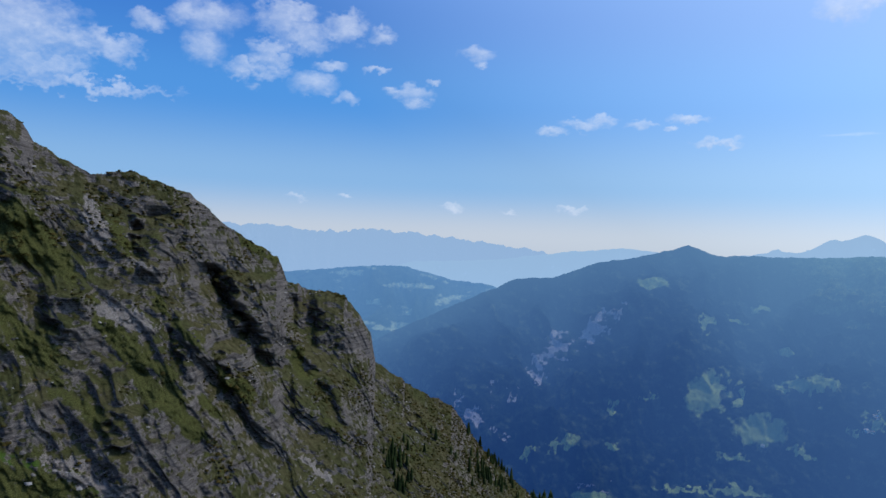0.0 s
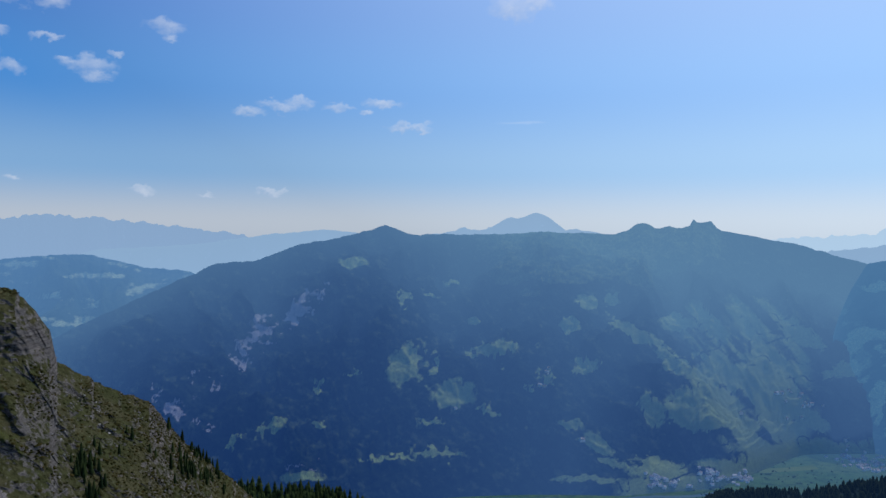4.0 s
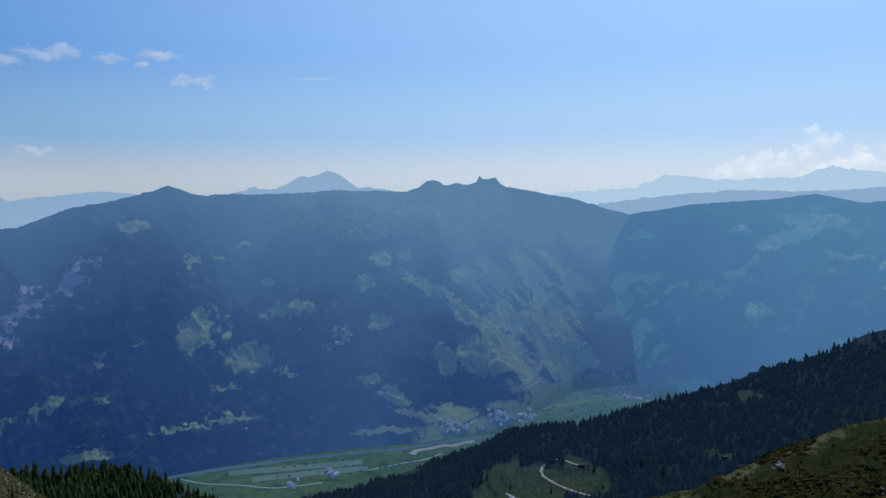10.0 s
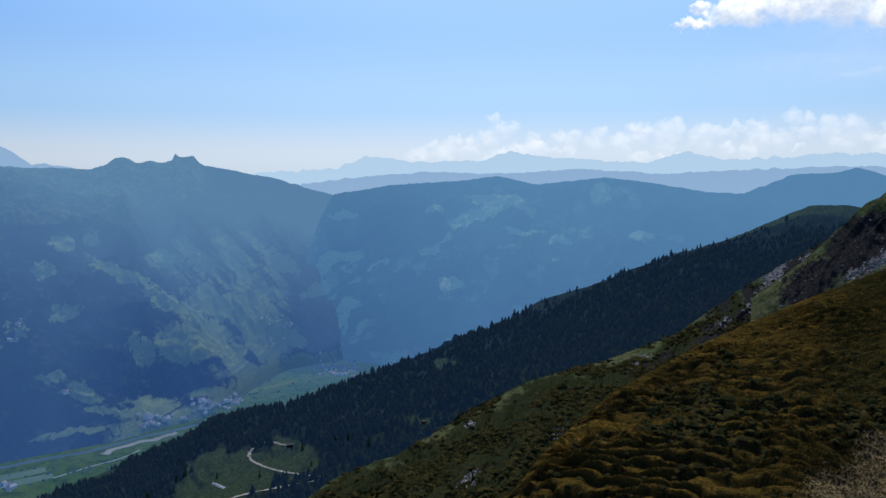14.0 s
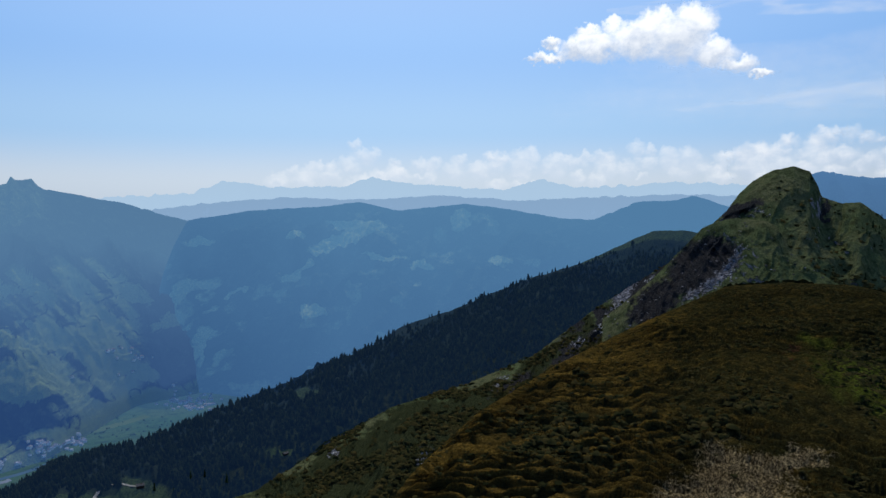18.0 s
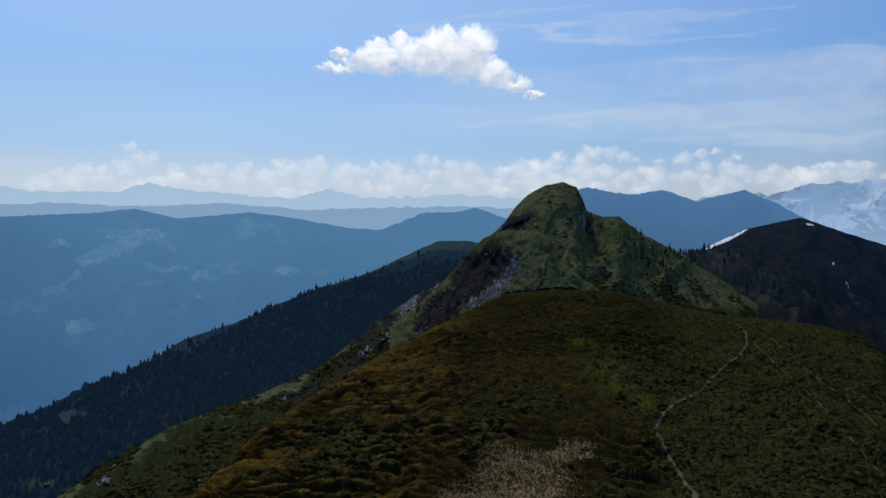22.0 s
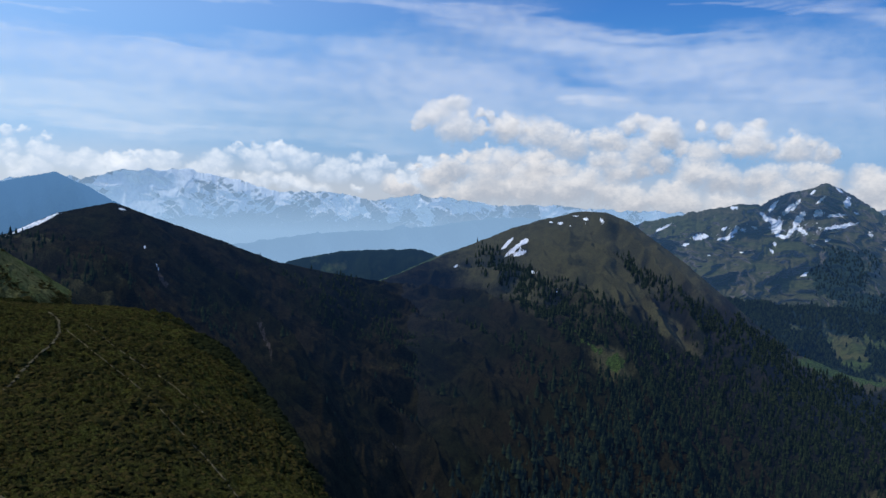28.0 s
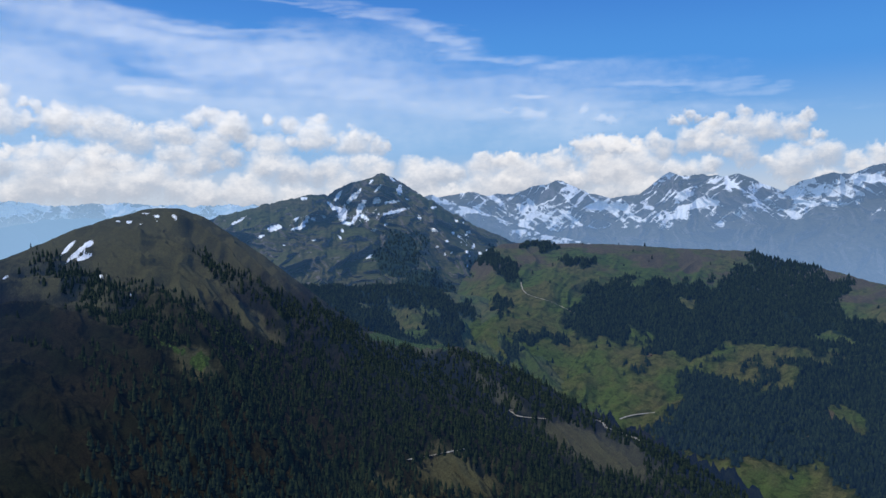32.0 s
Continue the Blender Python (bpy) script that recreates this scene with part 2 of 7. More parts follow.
def landform(crest, foot, step, rows, power=1.0, smooth=0.0, rugged=0.0, gully=0.0, size=100.0, jag=0.0, back=0.6, drop=20, slant=0.0, steep=False, width=6.0, shape=None, ease=0.0, warp=0.25, carve=0.5, branch=0.0):
    """The relief of a mountainside: crest and foot are lines of (azimuth, elevation, distance) as seen from the summit.
    Returns columns x, y, z with az and s, where s runs from 0 at the foot to 1 at the crest, and past 1 down the far side.
    rib is above 0 on ribs and below in gullies, which are about width degrees apart and lean by slant degrees from foot to crest."""
    az = np.arange(crest[0][0], crest[-1][0] + step / 2, step)
    ce, cr = along(crest, az, smooth)
    fe, fr = along(foot, az, max(smooth, 2.0))
    ce = ce + jag * fbm(az * 1.7, 3.3 + size, octaves=6, gain=0.62)
    cz, fz = cr * np.tan(np.radians(ce)), fr * np.tan(np.radians(fe))
    s = np.concatenate([np.linspace(0, 1, rows), 1 + np.linspace(0, 1, drop + 1)[1:] ** 1.5])
    S, A = np.meshgrid(s, az)
    f = np.minimum(S, 1)
    h = (cz - fz)[:, None]
    ledge = 0
    if ease:
        n = int(ease / step)
        win = np.hanning(n + 2)[1:-1]
        soft_h = np.convolve(np.pad(h[:, 0], n, mode="edge"), win / win.sum(), "same")[n:-n][:, None]
        ledge = (h - soft_h) * f ** 3
        h = soft_h
    r = fr[:, None] + (cr - fr)[:, None] * f + np.maximum(S - 1, 0) * np.abs(h) * back
    z = fz[:, None] + h * f ** power + ledge - np.maximum(S - 1, 0) * np.abs(h) * 0.9
    env = np.where(S <= 1, np.clip(S * 6, 0, 1) * np.clip((1 - S) * 6, 0, 1) ** 0.7, np.clip((S - 1) * 3, 0, 1))
    x, y = r * np.sin(np.radians(A)), r * np.cos(np.radians(A))
    n = 0 * S
    if gully:
        u = (A + slant * S) / width + warp * fbm(x / size, y / size, z / size, octaves=3)
        n = ridged(u, S * 1.1 + size + 0.5 * warp * fbm(A / width, S * 3, 2.0, octaves=3), octaves=5, gain=0.55) - carve
        if branch:
            n = (1 - branch) * n + branch * (ridged(x / size + 0.3 * fbm(x / 300, y / 300), y / size, 2.5, octaves=5, gain=0.52) - carve)
        if steep:
            r = r - env * gully * n
        else:
            z = z + env * gully * n
    if shape is not None:
        dr, dz = shape(A, S, r, z, env)
        r, z = r + dr, z + dz
    x, y = r * np.sin(np.radians(A)), r * np.cos(np.radians(A))
    if rugged:
        q = rugged * env * fbm(x / size, y / size, z / size, octaves=7, gain=0.58)
        if steep:
            r = r - q
            x, y = r * np.sin(np.radians(A)), r * np.cos(np.radians(A))
        else:
            z = z + q
    return dict(rib=n + 0 * S, x=x, y=y, z=z + EYE, az=A, s=S, el=np.degrees(np.arctan2(z, np.hypot(x, y))))


def streaks(form, pitch, lean, seed):
    """Fine lines down the slope that lean to both sides, about pitch degrees apart: 0 to 1."""
    a = form["az"] + 0.25 * fbm(form["az"] * 0.8, form["el"] * 0.8, seed)
    left = 1 - np.abs(value_noise((a + lean * form["el"]) / pitch, form["el"] / (3 * pitch), seed)) * 2
    right = 1 - np.abs(value_noise((a - lean * form["el"]) / pitch, form["el"] / (3 * pitch), seed + 5)) * 2
    return np.clip(np.maximum(left, right), 0, 1)


def spots(form, items, warp=0.25, grain=1.2):
    """Soft patches (azimuth, elevation, half width, half height, turn clockwise) on a landform: over 0.5 inside."""
    wa = form["az"] + warp * fbm(form["az"] * grain, form["el"] * grain, 1.5)
    we = form["el"] + warp * fbm(form["az"] * grain, form["el"] * grain, 8.5)
    out = np.zeros_like(wa)
    for a, e, w, h, turn in items:
        c, n = math.cos(radians(turn)), math.sin(radians(turn))
        da, de = (wa - a) * math.cos(radians(e)), we - e
        d = np.hypot((da * c - de * n) / w, (da * n + de * c) / h)
        out = np.maximum(out, np.clip(1.25 - 0.75 * d, 0, 1))
    return out


def ground_at(form, a, e):
    """The place on a landform's near face at an azimuth and elevation."""
    col = int(np.clip(np.searchsorted(form["az"][:, 0], a), 0, form["az"].shape[0] - 1))
    up = np.maximum.accumulate(np.where(form["s"][col] <= 1, form["el"][col], -90))
    row = int(np.clip(np.searchsorted(up, e), 1, len(up) - 1))
    k = np.clip((e - up[row - 1]) / max(1e-6, up[row] - up[row - 1]), 0, 1) if up[row] > up[row - 1] else 0.0
    p, q = ((form["x"][col, i], form["y"][col, i], form["z"][col, i]) for i in (row - 1, row))
    return Vector(p).lerp(Vector(q), float(k))


def raise_land(name, label, form, material, category="mountain", **attributes):
    attributes.setdefault("depth", np.clip(form["s"], 0, 1))
    return tagged(sheet(name, form["x"], form["y"], form["z"], material, attributes), label, category, kind="structure")


# ---- colours of the land; blue haze is painted into many of them as emission ----
HAZE_BLUE = (0.075, 0.22, 0.57)
m_rock = slope_mat("rocky grass slope", (0.058, 0.062, 0.025), (0.08, 0.072, 0.036), (0.125, 0.112, 0.104), 30, (0.44, 0.6), strata=True, bump=0.9, far=1.2, grit=1.1, green=(0.05, 0.09, 0.018), cover=(0.066, 0.07, 0.024), scree=(0.2, 0.18, 0.165))
def turf_mat():
    """Short mountain turf: brown heath, lush green, a lime-green and a rust-red patch, and bare trodden ground."""
    m, nt, b = shader("alpine turf")
    v = place_of(nt)
    wide, mid = noisy(nt, v, 0.07, 5), noisy(nt, v, 0.55, 6, 0.65)
    fine, grass = noisy(nt, v, 3.5, 6, 0.7), noisy(nt, place_of(nt, 1, 1, 0.4), 9, 5, 0.75)
    wob = calc(nt, "SUBTRACT", mid, 0.5)
    # brown is lightened to stand in for backlit grass; heath darkens the middle
    col = blend(nt, grey(nt, wide, 0.38, 0.62), (0.078, 0.05, 0.012), (0.125, 0.075, 0.015))
    lush = blend(nt, grey(nt, mid, 0.35, 0.65), (0.028, 0.034, 0.009), (0.074, 0.072, 0.021))
    col = blend(nt, grey(nt, calc(nt, "ADD", attr(nt, "green"), wob), 0.2, 0.8), col, lush)
    for key, paint in (("heath", (0.031, 0.025, 0.008)), ("lime", (0.075, 0.088, 0.012)), ("rust", (0.075, 0.028, 0.016))):
        col = blend(nt, grey(nt, calc(nt, "ADD", attr(nt, key), calc(nt, "MULTIPLY", wob, 1.6)), 0.3, 0.9), col, paint)
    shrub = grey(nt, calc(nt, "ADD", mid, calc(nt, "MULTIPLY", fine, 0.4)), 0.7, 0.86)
    # terrace steps are painted in the dark shrub colour to deepen their shade
    shrub = calc(nt, "MAXIMUM", shrub, calc(nt, "MULTIPLY", attr(nt, "riser_shade"), grey(nt, fine, 0.3, 0.6)))
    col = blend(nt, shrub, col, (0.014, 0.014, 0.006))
    soil = blend(nt, grey(nt, fine, 0.36, 0.62), (0.06, 0.043, 0.018), (0.21, 0.155, 0.08))
    col = blend(nt, grey(nt, calc(nt, "ADD", attr(nt, "cover"), calc(nt, "MULTIPLY", calc(nt, "ADD", wob, calc(nt, "SUBTRACT", fine, 0.5)), 0.8)), 0.3, 0.62), col, soil)
    col = blend(nt, 1.0, col, ramp(nt, fine, [(0.3, (0.2, 0.2, 0.2)), (0.5, (0.9, 0.9, 0.9)), (0.7, (2.1, 2.1, 2.0))]), "MULTIPLY")
    col = blend(nt, 1.0, col, ramp(nt, grass, [(0.3, (0.52, 0.52, 0.52)), (0.7, (1.3, 1.3, 1.25))]), "MULTIPLY")
    nt.links.new(col, b.inputs["Base Color"])
    b.inputs["Roughness"].default_value = 0.95
    b.inputs["Specular IOR Level"].default_value = 0.0
    bumped(nt, b, calc(nt, "ADD", mid, calc(nt, "MULTIPLY", fine, 0.45)), 1.0, 0.6)
    return m


m_hill = turf_mat()
m_brush = slope_mat("brushy slope", (0.077, 0.094, 0.037), (0.106, 0.106, 0.047), (0.22, 0.2, 0.19), 30, (0.1, 0.2), green=(0.03, 0.034, 0.014), cover=(0.03, 0.028, 0.026), scree=(0.3, 0.285, 0.27), soft=0.1, grit=1.3, bump=0.9)
# the near-black heath base also paints the shade of slopes turned from the sun
m_dome = slope_mat("heath and turf with painted shade", (0.012, 0.014, 0.006), (0.021, 0.018, 0.009), (0.12, 0.1, 0.09), 90, (-1.5, -1.4), snow=True, cover=(0.055, 0.047, 0.04), scree=(0.045, 0.07, 0.016), green=(0.063, 0.059, 0.027), glow=(0.05, 0.13, 0.36), amount=(0.006, 0.11), grit=1.3)
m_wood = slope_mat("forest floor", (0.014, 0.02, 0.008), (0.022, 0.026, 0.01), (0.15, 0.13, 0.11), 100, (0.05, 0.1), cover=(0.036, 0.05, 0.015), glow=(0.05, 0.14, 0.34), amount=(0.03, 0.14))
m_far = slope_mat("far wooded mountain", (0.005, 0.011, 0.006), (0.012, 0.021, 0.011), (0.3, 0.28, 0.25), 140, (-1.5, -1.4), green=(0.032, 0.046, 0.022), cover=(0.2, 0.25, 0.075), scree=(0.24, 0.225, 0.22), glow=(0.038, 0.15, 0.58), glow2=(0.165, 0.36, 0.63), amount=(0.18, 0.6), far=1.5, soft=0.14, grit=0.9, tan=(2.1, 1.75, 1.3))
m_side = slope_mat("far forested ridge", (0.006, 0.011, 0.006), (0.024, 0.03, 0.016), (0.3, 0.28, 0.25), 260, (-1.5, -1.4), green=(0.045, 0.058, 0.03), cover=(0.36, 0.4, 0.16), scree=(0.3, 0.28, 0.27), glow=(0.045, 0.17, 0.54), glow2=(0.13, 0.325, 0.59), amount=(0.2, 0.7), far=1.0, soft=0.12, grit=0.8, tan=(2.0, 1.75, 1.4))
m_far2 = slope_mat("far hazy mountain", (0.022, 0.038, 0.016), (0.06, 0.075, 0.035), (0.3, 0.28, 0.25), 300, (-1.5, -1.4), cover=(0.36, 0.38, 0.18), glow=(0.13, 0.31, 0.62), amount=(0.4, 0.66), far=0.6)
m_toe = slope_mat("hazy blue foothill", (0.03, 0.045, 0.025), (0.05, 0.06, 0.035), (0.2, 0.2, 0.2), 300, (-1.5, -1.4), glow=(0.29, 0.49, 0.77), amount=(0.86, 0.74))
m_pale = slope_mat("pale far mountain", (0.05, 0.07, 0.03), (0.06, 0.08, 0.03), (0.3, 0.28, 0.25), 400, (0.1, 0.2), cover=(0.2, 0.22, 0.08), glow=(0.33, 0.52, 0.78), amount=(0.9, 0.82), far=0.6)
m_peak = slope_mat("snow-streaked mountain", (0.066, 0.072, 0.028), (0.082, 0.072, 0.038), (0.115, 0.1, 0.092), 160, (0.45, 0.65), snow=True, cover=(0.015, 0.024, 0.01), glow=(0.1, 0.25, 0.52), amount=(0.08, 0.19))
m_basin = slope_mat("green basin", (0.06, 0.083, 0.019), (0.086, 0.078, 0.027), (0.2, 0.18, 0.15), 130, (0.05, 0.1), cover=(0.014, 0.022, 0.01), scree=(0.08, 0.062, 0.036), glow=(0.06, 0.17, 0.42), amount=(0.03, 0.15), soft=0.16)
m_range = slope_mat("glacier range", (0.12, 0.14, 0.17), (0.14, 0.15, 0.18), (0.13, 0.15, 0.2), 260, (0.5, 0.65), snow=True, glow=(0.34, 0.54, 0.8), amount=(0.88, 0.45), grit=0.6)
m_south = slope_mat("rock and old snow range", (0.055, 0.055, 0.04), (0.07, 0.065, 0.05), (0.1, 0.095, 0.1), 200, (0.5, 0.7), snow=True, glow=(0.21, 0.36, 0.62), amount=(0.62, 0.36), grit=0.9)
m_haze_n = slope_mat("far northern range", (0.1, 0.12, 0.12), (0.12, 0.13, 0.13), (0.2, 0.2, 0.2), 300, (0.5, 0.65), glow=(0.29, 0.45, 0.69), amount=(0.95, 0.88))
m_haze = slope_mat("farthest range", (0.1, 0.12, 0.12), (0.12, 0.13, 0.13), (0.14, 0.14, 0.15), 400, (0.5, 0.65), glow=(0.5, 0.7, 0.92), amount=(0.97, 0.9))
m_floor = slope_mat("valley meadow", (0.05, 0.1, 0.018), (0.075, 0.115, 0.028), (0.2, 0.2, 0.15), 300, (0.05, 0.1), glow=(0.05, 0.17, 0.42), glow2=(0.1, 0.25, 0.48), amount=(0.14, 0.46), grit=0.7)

# ---- the land ----
ax = np.linspace(-4900, 4900, 120)
gx, gy = np.meshgrid(ax, ax, indexing="ij")
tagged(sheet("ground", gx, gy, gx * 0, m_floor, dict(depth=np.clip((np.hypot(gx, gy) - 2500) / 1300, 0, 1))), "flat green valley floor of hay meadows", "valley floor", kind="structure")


def buttress(A, S, r, z, env):
    """Banded rock towers that stand out of the flank, sheer on their shaded sides."""
    el = np.degrees(np.arctan2(z, r))
    towers = 0
    for a0, e0, w, h, push in ((-13.2, -4.6, 2.2, 3.0, 24), (-7.2, -4.9, 2.5, 2.3, 20), (-20.0, -0.2, 1.7, 2.6, 15), (-17.4, -7.3, 1.7, 2.0, 12), (-14.0, -8.6, 1.7, 2.0, 12), (-25.2, -5, 2.0, 1.8, 12), (-21, -12.5, 2.2, 1.8, 10), (-8.9, -10.5, 1.8, 1.8, 9), (-28, 2.0, 1.6, 1.6, 10)):
        rag = 0.5 * fbm(A * 0.9 + a0, el * 1.3, octaves=4)
        u = (A - a0 + 0.25 * (el - e0) + rag) / w
        v = (el - e0 + 0.6 * rag) / h
        inside = 1
        for q in ((u + 1) / 0.5, (1.5 - u) / 1.7, (1 - v) / 0.25, (v + 1.3) / 1.2):
            q = np.clip(q, 0, 1)
            inside = inside * q * q * (3 - 2 * q)
        towers = towers - push * inside
    for a0, e0, e1, k, w, deep in ((-17.0, -1.1, -9.8, 0.62, 0.75, 24), (-20.4, 2.7, -1.6, -0.24, 0.7, 16), (-11.0, -3.1, -7.1, 0.31, 0.45, 12), (-11.8, -5.9, -14.5, 0.72, 0.6, 8), (-4.2, -9.8, -16.0, 0.84, 0.6, 7), (-19.3, -5.3, -15.9, 0.75, 0.6, 8)):
        mid = a0 + k * (e0 - el) + 0.4 * fbm(el * 0.8, A * 0.4 + a0, octaves=3)
        run = np.clip((e0 - el) / 0.7, 0, 1) * np.clip((el - e1) / 2.0, 0, 1)
        towers = towers + deep * run * np.exp(-((A - mid) / w) ** 2)
    bands = 1.6 * np.abs(value_noise(z / 4.5 + 0.12 * A + 0.6 * fbm(A * 0.5, z / 20), A * 0.4)) * np.clip(0.5 + fbm(A * 0.35, z / 18, 3.0), 0, 1) * env
    return towers * np.clip((1 - S) * 25, 0, 1) - bands, 0


crag = landform(
    [(-36, 11.5, 430), (-29.9, 8.39, 450), (-28.6, 7.65, 455), (-27.9, 6.46, 460), (-24.5, 4.59, 470), (-21.9, 5.01, 480), (-18, 3.58, 500), (-15.6, 1.5, 520), (-12, -0.59, 560), (-11.2, -2.39, 580), (-9.7, -2.77, 600), (-7.1, -3.11, 610), (-5.1, -5.93, 620), (-4.7, -7.96, 630), (-1.5, -9.9, 660), (1, -11.03, 690), (3.2, -13.71, 720), (6.6, -16.6, 760), (10, -20, 800)],
    [(-36, -26, 270), (-20, -26, 310), (0, -26, 420), (10, -27, 520)],
    0.07, 420, 0.95, 0.0, 8, 4.5, 45, 0.1, slant=24, steep=True, width=4.6, shape=buttress, ease=8)
diagonal = 0.36 * fbm((crag["az"] + 0.85 * crag["el"]) * 0.55, (crag["az"] - crag["el"]) * 0.1, 5.5, octaves=4)
raise_land("rock_mountain", "steep grassy mountain flank with grey rock bands and gullies", crag, m_rock, cover=spots(crag, [(-27.19, -15.57, 5.40, 1.66, 15), (-28.14, -6.34, 4.98, 1.45, 35), (-25.04, -10.07, 5.40, 0.91, 40), (-20.54, -7.98, 5.40, 0.75, 42), (-17.82, -11.85, 6.23, 0.66, 42), (-10.57, -8.04, 2.49, 0.66, 45), (-8.42, -11.99, 3.74, 0.58, 45), (-19.17, -4.91, 3.74, 0.50, 45), (-27.69, -0.12, 3.32, 1.25, 40), (-22.96, 0.43, 2.49, 0.58, 45), (-14.45, -10.00, 2.49, 0.75, 48), (-13.62, 0.37, 2.49, 0.50, 42), (-4.67, -13.92, 2.91, 0.58, 40)], 0.8, 0.7) * 0.62 + 0.12 - 0.3 * np.clip((crag["az"] + 9) / 6, 0, 1) + diagonal, green=np.clip((-13.78 + -0.447 * (crag["az"] + 27.60) - crag["el"]) / 0.4 + 0.5 * fbm(crag["az"], crag["el"]), 0, 1), scree=spots(crag, [(-23.30, -15.92, 2.91, 0.37, 22), (-8.70, -15.47, 1.66, 0.21, 40), (-24.03, 1.14, 0.66, 2.08, -15), (-22.26, -4.91, 2.08, 0.66, 20), (-21.12, -1.44, 0.83, 0.25, 30), (-25.24, -14.36, 1.66, 0.33, 15)], 0.3, 3))

knoll = landform(
    [(1, -16.5, 900), (5, -16.8, 920), (8.5, -17.6, 950), (13.4, -17.9, 1000), (16.1, -18.9, 980), (20.1, -21.0, 950), (24, -22.9, 930)],
    [(1, -27, 640), (24, -28, 700)], 0.1, 60, 1.0, 2.0, 6, 0, 80, 0.05)
raise_land("wooded_knoll", "dark spruce-covered knoll below the crag", knoll, m_wood, cover=knoll["x"] * 0)

across = landform(
    [(-12, -9, 3000), (-4.8, -6.39, 3150), (-1.7, -4.92, 3200), (3.1, -2.72, 3300), (5.5, -1.59, 3400), (8, -1.48, 3450), (11.2, -0.3, 3550), (14.1, 0.24, 3600), (17.4, 1.13, 3700), (19.4, 0.48, 3700), (24.1, 0.51, 3750), (30.8, 0.67, 3800), (34.1, 0.52, 3850), (34.9, 0.75, 3880), (35.6, 1.3, 3900), (36.1, 1.35, 3900), (36.9, 0.98, 3900), (37.9, 1.08, 3900), (38.4, 0.95, 3900), (39.2, 1.12, 3910), (39.45, 1.6, 3920), (39.7, 1.36, 3920), (40.6, 1.45, 3940), (40.9, 1.1, 3950), (41.4, 0.79, 3950), (46.1, -0.13, 4150), (50.2, -1.36, 4250), (53, -2.6, 4300)],
    [(-12, -19.5, 2550), (8, -19, 2620), (16.9, -18.58, 2680), (26.4, -18.02, 2767), (34.9, -17.66, 2827), (41.1, -16.68, 3004), (44, -15.2, 3310), (46.5, -13.9, 3640), (53, -13.1, 3870)],
    0.08, 300, 0.9, 0.0, 40, 85, 450, 0.05, slant=9, width=6.5, warp=0.55, carve=0.9, branch=0.62)
meadow = np.maximum(spots(across, [(18.83, -9.15, 1.25, 1.25, 10), (19.43, -8.10, 0.58, 0.75, 0), (25.09, -7.83, 1.87, 0.42, -5), (26.13, -7.59, 0.83, 0.54, 0), (22.40, -11.11, 1.74, 1.00, 0), (21.09, -9.01, 0.42, 0.75, 0), (24.95, -12.18, 0.58, 0.37, 0), (20.76, -13.04, 0.91, 0.33, 0), (29.39, -9.70, 0.66, 0.50, 30), (28.48, -10.52, 0.58, 0.17, -20), (9.29, -13.13, 1.16, 0.37, -15), (6.72, -14.09, 0.58, 0.21, -35), (21.36, -15.13, 1.87, 0.37, 5), (17.69, -15.52, 2.08, 0.25, 0), (14.86, -9.57, 0.91, 0.21, 0), (12.52, -10.42, 0.33, 0.50, 40), (12.65, -12.98, 0.50, 0.25, 0), (18.76, -4.25, 0.50, 0.58, 0)], 0.5, 2.0),
                    spots(across, [(40.47, -10.90, 1.66, 1.08, 25), (40.16, -12.02, 1.87, 0.75, 10), (42.45, -9.26, 1.66, 1.00, 20), (44.34, -8.45, 1.87, 0.50, 28), (45.13, -10.36, 1.74, 0.42, 30), (46.70, -11.67, 1.33, 0.37, 30), (38.29, -8.41, 1.58, 0.37, 30), (35.01, -6.37, 1.74, 0.33, 30), (38.94, -5.64, 1.04, 0.33, 15), (46.80, -6.54, 1.04, 0.42, 20), (45.88, -11.96, 0.83, 0.37, 20), (42.38, -12.25, 1.25, 0.33, 15), (36.79, -11.84, 0.58, 1.49, -20), (32.75, -14.38, 1.41, 0.33, 20), (32.05, -8.85, 0.91, 0.50, 0), (33.91, -4.11, 0.58, 0.42, 0), (37.26, -15.63, 1.87, 0.58, 10), (44.62, -13.78, 1.87, 0.37, 0)], 0.4, 2.0))
meadow = np.maximum(meadow, spots(across, [(20.74, -3.93, 0.66, 0.21, 25), (22.16, -3.14, 0.58, 0.21, 20), (15.08, -1.57, 1.00, 0.33, 0), (11.44, -16.68, 1.41, 0.37, 0), (33.93, -15.39, 1.25, 0.25, 10), (41.38, -15.01, 1.66, 0.29, 0), (40.34, -8.23, 0.91, 0.29, 35), (30.89, -6.17, 0.75, 0.33, 0), (31.07, -13.13, 1.04, 0.29, 15), (23.84, -5.89, 0.66, 0.21, 20), (32.20, -16.73, 2.49, 0.25, 0), (46.97, -13.72, 1.66, 0.33, 0)], 0.3))
meadow = np.maximum(meadow, np.clip((across["el"] + 3.4 + 1.6 * fbm(across["az"] * 0.5, across["el"] * 0.8, 1.1, octaves=5)) / 2.4, 0, 0.46) * np.clip((46 - across["az"]) / 5, 0, 1) * np.clip((across["az"] - 14) / 12, 0, 1))
strips = fbm((across["az"] + 0.95 * across["el"]) * 0.62, (across["az"] - across["el"]) * 0.14, 4.4, octaves=5)
meadow = np.maximum(meadow, np.clip(0.78 + 0.8 * strips, 0, 0.95) * np.clip((across["az"] - 34 + 0.3 * across["el"]) / 4, 0, 1) * np.clip(across["s"] / 0.05, 0, 1) * np.clip((0.75 - across["s"]) / 0.2, 0, 1) * np.clip((48.5 - across["az"]) / 3, 0, 1))
